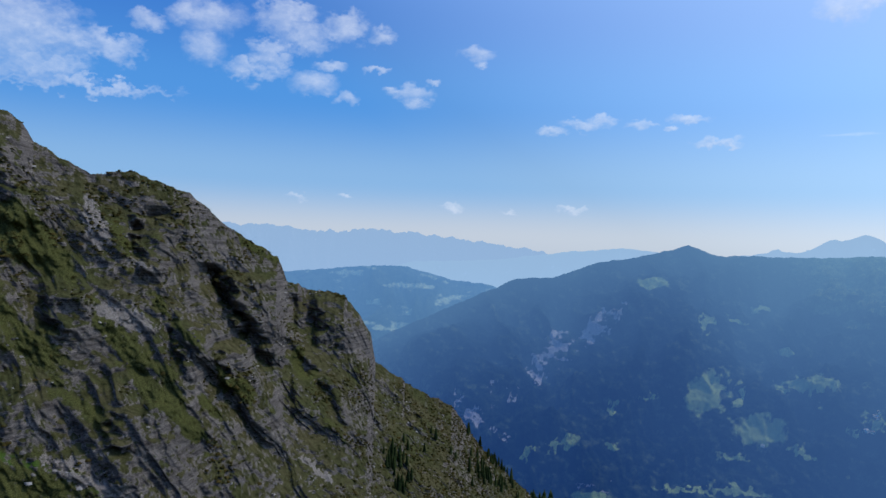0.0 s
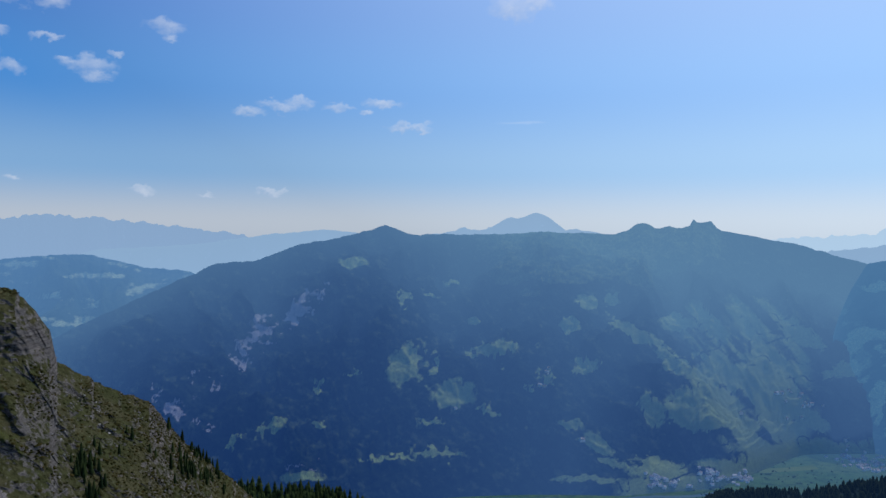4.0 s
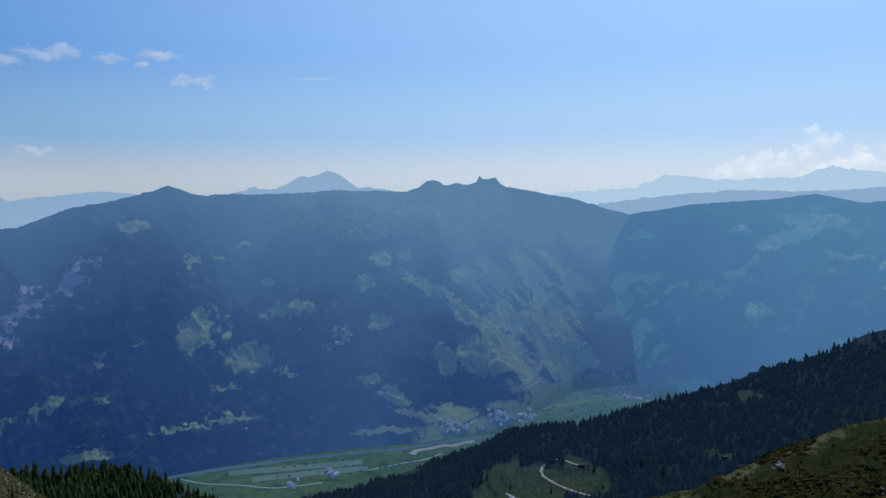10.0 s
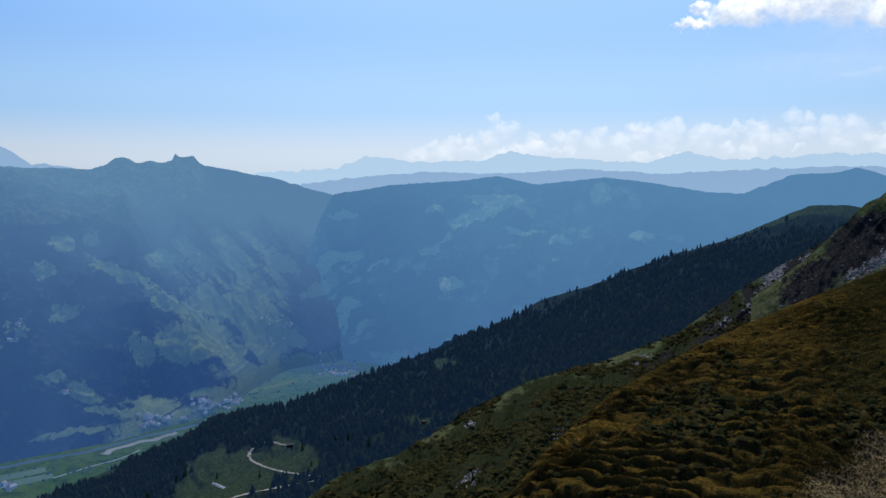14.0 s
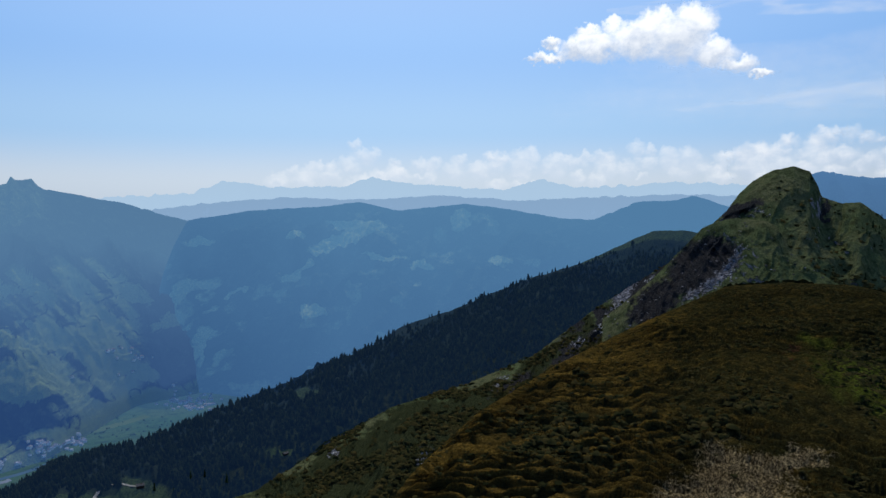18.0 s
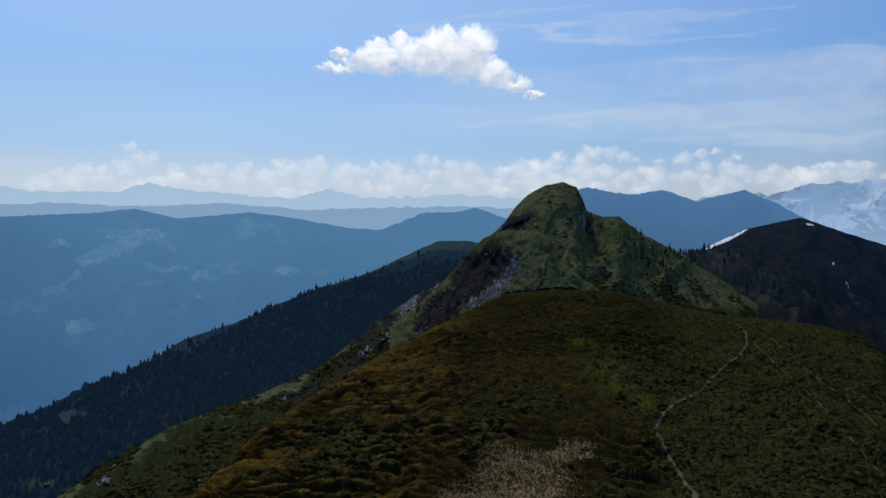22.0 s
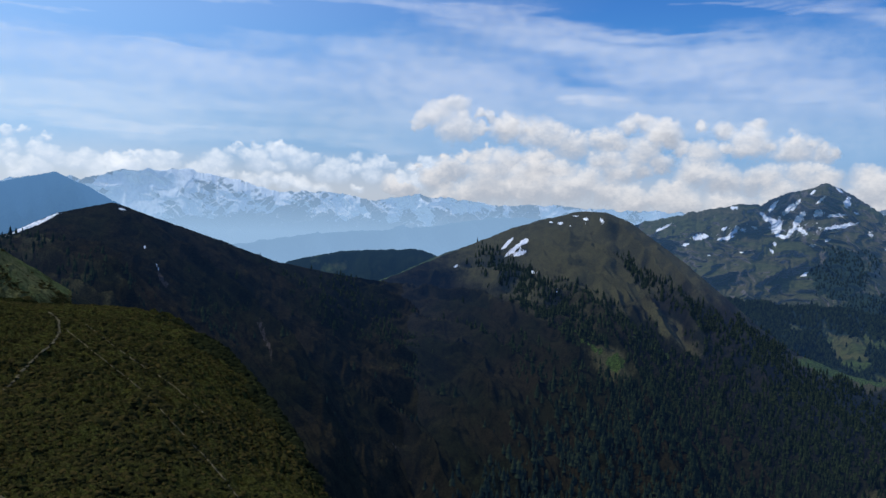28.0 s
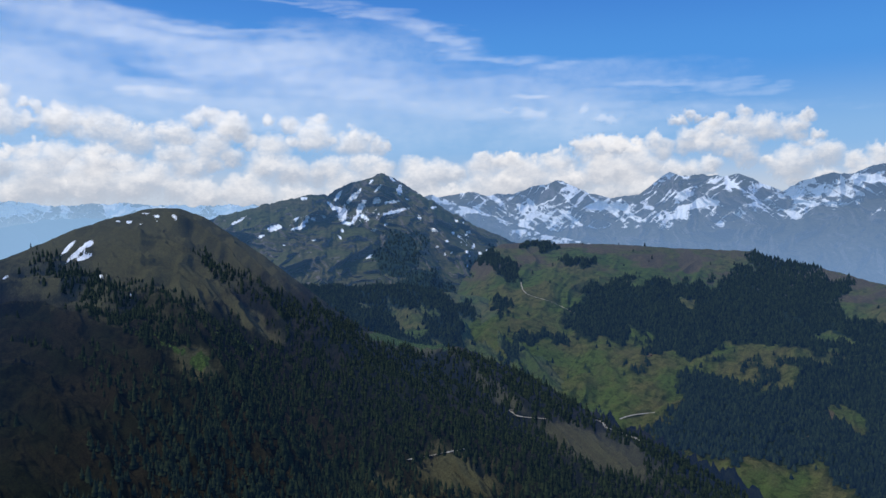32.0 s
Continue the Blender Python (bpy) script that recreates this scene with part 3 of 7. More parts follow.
meadow = np.maximum(meadow, 0.8 * np.clip((0.06 - across["s"]) / 0.03, 0, 1) * np.clip((across["az"] - 32) / 4, 0, 1))
meadow = np.maximum(meadow, np.clip(-0.02 + 0.5 * fbm(across["az"] * 0.8, across["el"] * 1.2, 6.6, octaves=5), 0, 0.7) * np.clip((across["az"] - 14) / 5, 0, 1) * np.clip((-4 - across["el"]) / 2, 0, 1))
apron = np.clip((0.09 - across["s"]) / 0.06, 0, 1) * np.clip((across["az"] - 40) / 3, 0, 1)
meadow = np.maximum(meadow, 0.85 * apron)
meadow = np.maximum(meadow, 1.05 * spots(across, [(32.17, -4.31, 0.84, 0.56, 0), (31.00, -5.96, 0.70, 0.50, 0), (36.04, -6.64, 2.52, 0.34, 28), (38.28, -5.71, 1.12, 0.50, 0), (38.49, -8.62, 0.84, 0.62, 0), (40.93, -10.82, 1.68, 0.79, 10), (38.71, -11.36, 1.12, 1.12, 0), (39.79, -12.44, 1.40, 0.56, 0), (42.53, -12.42, 1.40, 0.62, 0), (41.52, -8.64, 1.26, 0.62, 35), (44.74, -9.17, 1.68, 0.79, 30), (45.78, -10.76, 1.68, 0.62, 35), (47.08, -11.39, 1.12, 0.39, 35), (46.37, -6.20, 1.26, 0.50, 20), (49.18, -8.18, 1.54, 0.45, -20), (45.72, -14.19, 3.09, 0.62, -10), (37.21, -15.80, 2.24, 0.56, -5), (44.10, -15.29, 2.81, 0.50, 0), (47.30, -14.13, 1.40, 0.79, 0), (33.01, -14.29, 1.12, 0.50, 40)], 0.22, 2.6))
hedges = np.abs(value_noise((across["az"] + 0.5 * across["el"]) * 1.1, (across["el"] - 0.35 * across["az"]) * 1.5, 7.7))
meadow = meadow - 0.35 * np.clip(1 - hedges / 0.1, 0, 1) * np.clip((-3 - across["el"]) / 1.5, 0, 1) * np.clip((across["az"] - 20) / 5, 0, 1)
scar = spots(across, [(12.65, -3.87, 1.00, 0.37, -50), (10.91, -5.14, 1.74, 0.71, -45), (8.47, -6.50, 1.49, 0.91, -35), (7.20, -8.44, 0.75, 0.66, 0), (3.87, -9.60, 0.21, 0.83, 0), (5.48, -9.98, 0.33, 0.50, 0), (2.53, -11.71, 0.83, 0.58, 0), (1.30, -10.53, 0.25, 0.75, 0), (4.82, -12.65, 1.04, 0.12, 0), (11.10, -15.90, 1.66, 0.08, 5)], 0.55, 2.2) - 0.25 + 0.4 * fbm(across["az"] * 2.2, across["el"] * 3, 5.0)
mottle = 0.12 + 0.55 * fbm((across["az"] + 0.4 * across["el"]) * 1.7, across["el"] * 2.2, 9.0, octaves=6, gain=0.62)
# depth sets the painted haze: stronger at the crest and sunward, weaker over meadows
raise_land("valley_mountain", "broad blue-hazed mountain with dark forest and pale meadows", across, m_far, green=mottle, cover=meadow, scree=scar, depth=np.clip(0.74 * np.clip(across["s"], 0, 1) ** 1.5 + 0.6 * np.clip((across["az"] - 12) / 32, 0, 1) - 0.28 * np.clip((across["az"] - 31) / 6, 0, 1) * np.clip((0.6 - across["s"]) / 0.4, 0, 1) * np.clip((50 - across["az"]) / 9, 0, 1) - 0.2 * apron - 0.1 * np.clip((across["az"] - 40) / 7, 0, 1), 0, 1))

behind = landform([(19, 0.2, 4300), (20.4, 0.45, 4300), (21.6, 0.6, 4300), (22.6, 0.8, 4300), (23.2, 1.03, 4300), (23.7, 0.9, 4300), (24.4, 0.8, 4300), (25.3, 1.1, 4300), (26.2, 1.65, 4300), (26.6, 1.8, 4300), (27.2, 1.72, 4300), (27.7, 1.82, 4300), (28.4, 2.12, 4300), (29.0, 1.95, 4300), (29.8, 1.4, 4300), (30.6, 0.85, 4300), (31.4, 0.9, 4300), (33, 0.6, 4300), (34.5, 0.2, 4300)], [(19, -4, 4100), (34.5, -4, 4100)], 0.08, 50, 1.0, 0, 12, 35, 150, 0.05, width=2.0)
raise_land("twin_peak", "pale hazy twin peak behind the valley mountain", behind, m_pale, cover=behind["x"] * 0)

side = landform(
    [(47.4, -9.6, 3900), (47.9, -7.6, 3930), (48.5, -5, 3980), (49.2, -3.2, 4050), (50.2, -1.32, 4110), (54.5, -0.69, 4200), (60.1, -0.33, 4200), (62.2, -0.06, 4200), (65.1, -0.7, 4200), (70, -0.2, 4200), (73.3, -0.63, 4200), (77, -1.26, 4200), (79.3, -1.35, 4200), (84, -2.5, 4200), (92, -4, 4200), (100, -5, 4200)],
    [(47.4, -12.4, 3920), (49.3, -13.2, 3830), (51.5, -13.4, 3770), (54, -13.9, 3640), (60, -15, 3300), (75, -15.5, 3200), (100, -15.5, 3200)], 0.08, 260, 0.95, 0.5, 45, 95, 450, 0.03, slant=-9, width=5.0, warp=0.5, carve=0.8, branch=0.6)
clearing = spots(side, [(48.98, -8.36, 1.08, 0.46, -18), (53.33, -6.54, 0.91, 0.21, -25), (57.39, -5.43, 0.66, 0.37, -35), (58.43, -4.63, 0.50, 0.29, -45), (59.47, -3.41, 0.58, 0.25, -45), (64.01, -4.04, 1.45, 0.21, 5), (60.92, -2.81, 2.49, 0.37, -20), (62.17, -1.79, 2.08, 0.37, 0), (50.88, -2.85, 1.04, 0.33, 0), (58.78, -7.93, 0.75, 0.42, 0), (69.63, -1.43, 0.66, 0.75, 0), (50.86, -10.45, 0.25, 1.04, 0), (57.65, -2.56, 0.83, 0.25, 0), (66.71, -4.73, 0.91, 0.21, 0), (72.52, -4.33, 0.83, 0.21, 0)], 0.35)
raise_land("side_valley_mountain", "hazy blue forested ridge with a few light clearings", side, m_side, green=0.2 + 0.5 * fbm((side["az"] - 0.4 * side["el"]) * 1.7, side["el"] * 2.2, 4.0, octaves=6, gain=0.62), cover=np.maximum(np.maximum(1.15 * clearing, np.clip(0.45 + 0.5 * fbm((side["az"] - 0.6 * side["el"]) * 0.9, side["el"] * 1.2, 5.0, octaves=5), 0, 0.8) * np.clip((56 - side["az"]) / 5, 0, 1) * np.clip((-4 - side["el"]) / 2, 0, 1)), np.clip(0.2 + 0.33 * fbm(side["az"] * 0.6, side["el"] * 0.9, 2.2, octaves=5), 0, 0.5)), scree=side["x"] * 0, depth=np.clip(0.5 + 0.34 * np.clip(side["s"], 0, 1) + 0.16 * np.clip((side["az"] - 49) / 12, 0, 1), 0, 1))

front = landform([(76, -2.5, 4400), (79.3, -1.35, 4400), (82.4, -0.08, 4400), (85, 0.02, 4400), (86.1, 0.39, 4400), (88, -0.24, 4400), (92, -1.5, 4400), (96, -2.5, 4400)], [(76, -6, 4300), (96, -6, 4300)], 0.1, 40, 1, 0.6, 15, 40, 200, 0.03, width=3)
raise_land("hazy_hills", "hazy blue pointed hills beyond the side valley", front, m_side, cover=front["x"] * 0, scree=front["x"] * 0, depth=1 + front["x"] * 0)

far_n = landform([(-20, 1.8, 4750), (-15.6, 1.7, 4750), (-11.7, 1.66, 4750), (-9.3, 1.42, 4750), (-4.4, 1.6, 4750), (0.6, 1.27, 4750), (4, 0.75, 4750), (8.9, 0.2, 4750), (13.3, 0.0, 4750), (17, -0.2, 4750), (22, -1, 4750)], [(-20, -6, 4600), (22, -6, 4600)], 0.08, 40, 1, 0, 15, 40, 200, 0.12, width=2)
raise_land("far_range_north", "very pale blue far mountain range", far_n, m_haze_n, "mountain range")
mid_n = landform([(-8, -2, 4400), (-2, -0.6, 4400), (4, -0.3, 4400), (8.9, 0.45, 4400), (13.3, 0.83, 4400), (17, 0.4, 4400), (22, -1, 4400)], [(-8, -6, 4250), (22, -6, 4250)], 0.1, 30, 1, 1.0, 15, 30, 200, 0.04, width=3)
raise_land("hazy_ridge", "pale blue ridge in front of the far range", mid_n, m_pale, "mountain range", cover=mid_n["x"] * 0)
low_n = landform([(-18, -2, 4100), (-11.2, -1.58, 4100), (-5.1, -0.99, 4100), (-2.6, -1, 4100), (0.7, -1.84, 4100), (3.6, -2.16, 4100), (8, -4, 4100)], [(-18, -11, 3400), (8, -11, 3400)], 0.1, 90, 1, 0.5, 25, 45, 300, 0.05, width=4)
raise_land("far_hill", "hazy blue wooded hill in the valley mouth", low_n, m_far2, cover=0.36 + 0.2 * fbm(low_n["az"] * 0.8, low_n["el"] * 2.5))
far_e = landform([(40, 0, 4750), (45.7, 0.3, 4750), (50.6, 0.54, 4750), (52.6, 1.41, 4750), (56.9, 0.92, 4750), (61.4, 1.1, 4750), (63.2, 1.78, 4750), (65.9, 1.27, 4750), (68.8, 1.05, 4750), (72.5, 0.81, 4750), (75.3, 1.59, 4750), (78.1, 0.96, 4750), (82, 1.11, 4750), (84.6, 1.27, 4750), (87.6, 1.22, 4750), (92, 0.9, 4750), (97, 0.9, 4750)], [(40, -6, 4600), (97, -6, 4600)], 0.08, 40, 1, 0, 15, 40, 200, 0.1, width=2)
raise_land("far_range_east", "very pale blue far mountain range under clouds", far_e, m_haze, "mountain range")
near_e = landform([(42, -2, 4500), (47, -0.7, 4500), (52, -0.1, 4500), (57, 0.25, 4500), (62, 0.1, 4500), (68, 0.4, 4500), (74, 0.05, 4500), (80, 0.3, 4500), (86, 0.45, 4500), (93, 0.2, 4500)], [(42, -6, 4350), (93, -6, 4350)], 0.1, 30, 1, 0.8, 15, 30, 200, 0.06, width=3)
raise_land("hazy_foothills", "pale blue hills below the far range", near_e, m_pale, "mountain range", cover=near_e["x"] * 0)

glacier = landform(
    [(98, 0.9, 4650), (101.6, 1.1, 4650), (104.9, 1.7, 4650), (106.4, 1.4, 4650), (108.9, 2.2, 4650), (113, 2.5, 4650), (116.6, 1.94, 4650), (119.2, 1.33, 4650), (123.5, 1.4, 4650), (126.1, 0.94, 4650), (129, 1.49, 4650), (131.9, 1.41, 4650), (135.3, 0.9, 4650), (138.9, 1.15, 4650), (144, 0.95, 4650), (152, 1.0, 4650), (158, 1.2, 4650), (163.3, 0.9, 4650), (168, 0, 4650)],
    [(98, -4, 4200), (168, -4, 4200)], 0.06, 160, 1.1, 0, 24, 95, 170, 0.1, slant=4, width=4.0, steep=True)
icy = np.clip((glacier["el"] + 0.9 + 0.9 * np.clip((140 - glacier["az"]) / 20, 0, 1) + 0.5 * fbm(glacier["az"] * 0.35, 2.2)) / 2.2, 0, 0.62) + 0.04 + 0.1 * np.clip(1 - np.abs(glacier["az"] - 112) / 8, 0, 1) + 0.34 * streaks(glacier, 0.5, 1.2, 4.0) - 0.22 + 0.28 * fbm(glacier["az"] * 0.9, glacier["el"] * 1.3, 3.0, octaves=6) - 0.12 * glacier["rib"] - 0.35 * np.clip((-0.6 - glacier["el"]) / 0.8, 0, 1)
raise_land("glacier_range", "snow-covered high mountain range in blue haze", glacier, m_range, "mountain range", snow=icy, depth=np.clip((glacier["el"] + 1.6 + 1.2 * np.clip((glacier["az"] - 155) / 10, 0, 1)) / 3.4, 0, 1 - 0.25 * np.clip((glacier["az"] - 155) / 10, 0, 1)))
south = landform(
    [(156, 0.6, 4500), (161.7, 1.55, 4500), (163.7, 1.9, 4500), (165, 1.62, 4500), (167, 1.72, 4500), (168.7, 2.3, 4500), (169.4, 2.4, 4500), (170.1, 2.7, 4500), (171.1, 2.3, 4500), (172.3, 1.7, 4500), (173.9, 1.35, 4500), (175.9, 1.55, 4500), (177.2, 2.6, 4500), (178, 3.12, 4500), (178.9, 2.75, 4500), (180.1, 2.95, 4500), (181.4, 2.7, 4500), (182.6, 2.85, 4500), (183.7, 2.35, 4500), (185.3, 1.6, 4500), (186.5, 2.3, 4500), (188.2, 2.75, 4500), (189.5, 2.7, 4500), (190.6, 3.2, 4500), (192, 3.3, 4500), (194, 2.6, 4500), (198, 2, 4500)],
    [(156, -6, 3700), (175, -6, 3600), (198, -8, 3400)], 0.05, 240, 1.1, 0, 30, 130, 240, 0.06, slant=3, width=4.5, steep=True, ease=5)
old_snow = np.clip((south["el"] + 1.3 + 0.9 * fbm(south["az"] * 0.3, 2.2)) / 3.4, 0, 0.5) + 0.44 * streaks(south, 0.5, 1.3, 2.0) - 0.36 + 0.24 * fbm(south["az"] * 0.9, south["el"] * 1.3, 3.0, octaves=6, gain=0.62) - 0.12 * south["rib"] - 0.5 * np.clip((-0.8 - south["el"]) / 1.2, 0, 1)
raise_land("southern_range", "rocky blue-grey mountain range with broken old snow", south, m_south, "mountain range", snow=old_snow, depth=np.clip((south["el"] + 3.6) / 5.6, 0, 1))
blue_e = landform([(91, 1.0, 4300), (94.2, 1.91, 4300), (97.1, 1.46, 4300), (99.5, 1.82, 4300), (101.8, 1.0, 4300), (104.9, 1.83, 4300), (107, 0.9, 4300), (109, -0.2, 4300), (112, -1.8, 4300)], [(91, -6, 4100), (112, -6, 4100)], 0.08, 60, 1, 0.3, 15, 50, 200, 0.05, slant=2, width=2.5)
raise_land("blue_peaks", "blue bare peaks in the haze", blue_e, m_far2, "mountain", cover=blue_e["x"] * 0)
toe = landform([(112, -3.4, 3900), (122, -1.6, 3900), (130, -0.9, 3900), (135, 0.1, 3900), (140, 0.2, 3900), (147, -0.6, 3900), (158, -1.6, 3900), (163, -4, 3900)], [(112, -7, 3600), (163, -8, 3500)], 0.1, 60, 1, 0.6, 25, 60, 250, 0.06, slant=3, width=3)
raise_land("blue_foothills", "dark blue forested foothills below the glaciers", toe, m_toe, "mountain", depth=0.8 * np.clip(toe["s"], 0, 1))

green_hill = landform([(114, -7, 3000), (120.2, -3.69, 3000), (123.8, -2.87, 3000), (129.6, -2.43, 3000), (132, -3.2, 3000), (138, -5, 2900)], [(114, -12, 2600), (138, -12, 2600)], 0.1, 60, 1, 1.2, 15, 20, 200, 0.05, width=4)
raise_land("wooded_hill", "blue-green wooded hill beyond the saddle", green_hill, m_basin, "hill", cover=0.85 + 0.3 * fbm(green_hill["az"], green_hill["el"]), scree=green_hill["x"] * 0)
green_hill_b = landform([(124, -6, 2400), (127.6, -4.58, 2400), (131.3, -2.77, 2400), (134.5, -1.59, 2400), (138, -2.4, 2400), (142, -4, 2400)], [(124, -12, 2100), (142, -12, 2100)], 0.1, 60, 1, 1.2, 12, 20, 200, 0.05, width=4)
raise_land("pasture_hill", "low green hill with wooded crest beyond the saddle", green_hill_b, m_basin, "hill", cover=spots(green_hill_b, [(134, -2.2, 4, 0.8, 15)]), scree=green_hill_b["x"] * 0)

snow_ridge = landform([(157, 0.3, 3500), (160.8, 1.7, 3500), (164.5, 0.43, 3500), (169.1, -1.25, 3500), (173.1, -2.08, 3500), (178, -3, 3500)], [(157, -6, 3200), (178, -6, 3200)], 0.08, 60, 1, 0.4, 12, 30, 150, 0.06, width=2)
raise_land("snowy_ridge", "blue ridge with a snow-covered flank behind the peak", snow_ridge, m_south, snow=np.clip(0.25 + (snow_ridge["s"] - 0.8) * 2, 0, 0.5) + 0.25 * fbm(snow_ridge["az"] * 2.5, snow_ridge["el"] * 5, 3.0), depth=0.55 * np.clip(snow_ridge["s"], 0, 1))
snow_peak = landform([(141, -2, 3000), (145.5, 0.16, 3000), (149.4, 1.14, 3000), (150.4, 1.35, 3000), (151.8, 1.74, 3000), (153.4, 1.74, 3000), (155.1, 2.7, 3000), (156.5, 2.92, 3000), (157.35, 3.3, 3000), (158.2, 2.95, 3000), (159.8, 1.95, 3000), (162.5, 0.35, 3000), (164.6, -0.8, 2950), (166.7, -1.75, 2920), (169.1, -2.5, 2900), (175, -3.6, 2900)], [(141, -10, 2200), (160, -9, 2000), (175, -9, 2200)], 0.06, 260, 1.1, 0, 26, 110, 130, 0.09, slant=7, width=5.0, steep=True, ease=6)
streak = np.maximum.reduce([spots(snow_peak, patches, 0.06, 9.0) for patches in (
    [(157.09, 2.19, 0.46, 0.09, -42), (156.58, 2.67, 0.25, 0.09, -50), (158.64, 2.05, 0.23, 0.36, 10), (158.14, 2.84, 0.32, 0.11, 40), (157.00, 1.30, 0.36, 0.25, -20), (158.10, 1.19, 0.53, 0.12, -8), (158.30, 0.48, 1.10, 0.14, -14), (159.19, 1.36, 0.18, 0.09, 20), (154.18, 1.66, 0.50, 0.16, -55), (155.08, 1.42, 0.71, 0.16, -50), (155.60, 1.79, 0.53, 0.11, -60), (155.81, 0.82, 0.68, 0.21, -60), (154.49, 0.24, 0.36, 0.57, 5), (153.94, 0.76, 0.39, 0.21, 20), (155.39, 0.00, 0.61, 0.14, -50), (156.01, 0.11, 0.53, 0.14, 30), (154.95, -0.36, 0.36, 0.16, 0), (153.57, 1.11, 0.21, 0.11, 30)],
    [(153.16, 0.12, 0.25, 0.11, 20), (151.91, -0.01, 0.14, 0.32, 20), (151.16, 0.02, 0.18, 0.12, -30), (152.36, -0.03, 0.18, 0.09, 20), (151.31, -0.65, 0.53, 0.11, -15), (151.60, -0.38, 0.25, 0.09, -50), (149.58, -0.65, 0.61, 0.23, -12), (148.63, -1.23, 0.29, 0.11, -20), (147.13, -0.12, 0.61, 0.09, -28), (151.78, 1.50, 0.32, 0.12, -15), (154.43, -0.92, 0.11, 0.18, 0), (152.40, -1.55, 0.18, 0.07, 0), (156.75, -0.84, 0.21, 0.09, 0), (157.62, -0.43, 0.21, 0.09, -30), (160.13, 0.06, 0.18, 0.16, 0), (161.17, -0.92, 0.29, 0.14, 10), (161.11, 0.76, 0.21, 0.11, 0), (156.36, -2.81, 0.32, 0.09, -35)],
    [(162.80, -0.21, 0.12, 0.11, 0), (163.32, -0.37, 0.11, 0.09, 0), (160.02, 1.83, 0.09, 0.09, 0), (163.69, -1.06, 0.16, 0.12, 0), (162.57, -1.10, 0.12, 0.11, 0), (162.07, -1.73, 0.12, 0.09, 0), (162.92, -1.35, 0.16, 0.11, 0), (164.02, -2.10, 0.12, 0.18, 0), (163.57, -2.52, 0.11, 0.14, 0), (164.52, -2.61, 0.12, 0.11, 0), (163.75, -2.81, 0.09, 0.09, 0), (162.41, -2.57, 0.07, 0.09, 0), (161.96, -2.71, 0.07, 0.11, 0), (163.55, -3.52, 0.07, 0.09, 0), (165.03, -2.41, 0.11, 0.11, 0), (161.38, -2.11, 0.11, 0.07, 0), (150.28, -1.89, 0.09, 0.07, 0), (154.27, -1.37, 0.09, 0.18, -30)])])
speck = 0.44 * spots(snow_peak, [(163.50, -1.84, 1.87, 1.04, 40), (156.27, 0.28, 4.57, 1.25, 0), (151.79, -0.09, 2.49, 0.91, -10)])
firs = spots(snow_peak, [(158.51, -2.63, 1.45, 2.08, 60), (160.77, -5.55, 2.49, 1.25, 40), (164.94, -3.92, 1.66, 0.75, 0), (157.85, -6.35, 2.49, 1.25, 20), (166.60, -2.69, 1.66, 0.58, 20)], 0.5)
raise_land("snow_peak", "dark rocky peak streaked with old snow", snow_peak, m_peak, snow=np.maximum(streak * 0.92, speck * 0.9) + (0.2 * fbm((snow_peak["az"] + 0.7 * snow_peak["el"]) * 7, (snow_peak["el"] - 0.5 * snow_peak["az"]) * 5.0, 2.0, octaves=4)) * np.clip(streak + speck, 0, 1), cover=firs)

shelf = landform([(158, -11, 2300), (161.5, -7, 2450), (164, -3.4, 2560), (166, -1.95, 2600), (168.2, -1.87, 2600), (174.7, -2, 2600), (178.6, -2.27, 2600), (183.4, -2.44, 2550), (184.4, -2.9, 2500), (187.6, -3.5, 2450), (191.4, -4.5, 2350), (198, -6, 2200)], [(158, -16, 1500), (175, -20, 1350), (198, -22, 1250)], 0.08, 240, 0.9, 0.8, 14, 22, 260, 0.03, slant=-8, width=8)
shelf_wood = spots(shelf, [(177.83, -5.6, 5.81, 0.95, 0), (186.58, -5.24, 5.4, 1.3, 6), (174.9, -7.53, 4.15, 1.87, 0), (182.34, -7.3, 6.64, 2.08, 0), (189.3, -7.34, 3.32, 1.87, 0), (178.61, -9.2, 2.49, 0.62, 0), (186.63, -9.91, 2.49, 0.5, 0), (189.34, -11.33, 3.74, 1.87, 0), (185.98, -14.18, 5.4, 2.49, 0), (180.54, -14.66, 4.15, 2.08, 0), (191.02, -15.02, 3.32, 3.32, 0), (182.38, -12.27, 4.57, 1.25, 0), (165.96, -6.61, 1.04, 0.5, 0), (167.81, -8.86, 1.25, 0.42, 0), (180.14, -11.65, 2.08, 0.83, 0), (169.07, -2.28, 1.6, 0.3, 0), (171.5, -3.31, 1.1, 0.25, 0), (185.2, -3.3, 2.4, 0.6, 12), (194, -9, 4, 5, 0), (170.2, -9.1, 1.4, 0.3, 10), (166.2, -3.6, 1.8, 0.7, 30)], 0.55)
shelf_wood = shelf_wood * (1 - spots(shelf, [(190.42, -5.89, 1.58, 0.91, 0), (184.88, -9.27, 2.49, 0.42, 8), (184.18, -10.93, 1.87, 0.66, 0), (177.85, -10.01, 0.83, 0.42, 0), (173.12, -11.97, 4.15, 2.28, 0), (173.92, -14.1, 3.32, 0.62, 0), (176.29, -8.69, 0.42, 0.25, 0), (188.64, -8.11, 1.2, 0.3, 12), (179.36, -6.23, 0.58, 0.33, 30), (189.37, -13.12, 1.25, 0.5, 30), (182.0, -10.01, 2.08, 0.42, 0), (175.4, -8.4, 0.35, 0.6, 0)], 0.35))
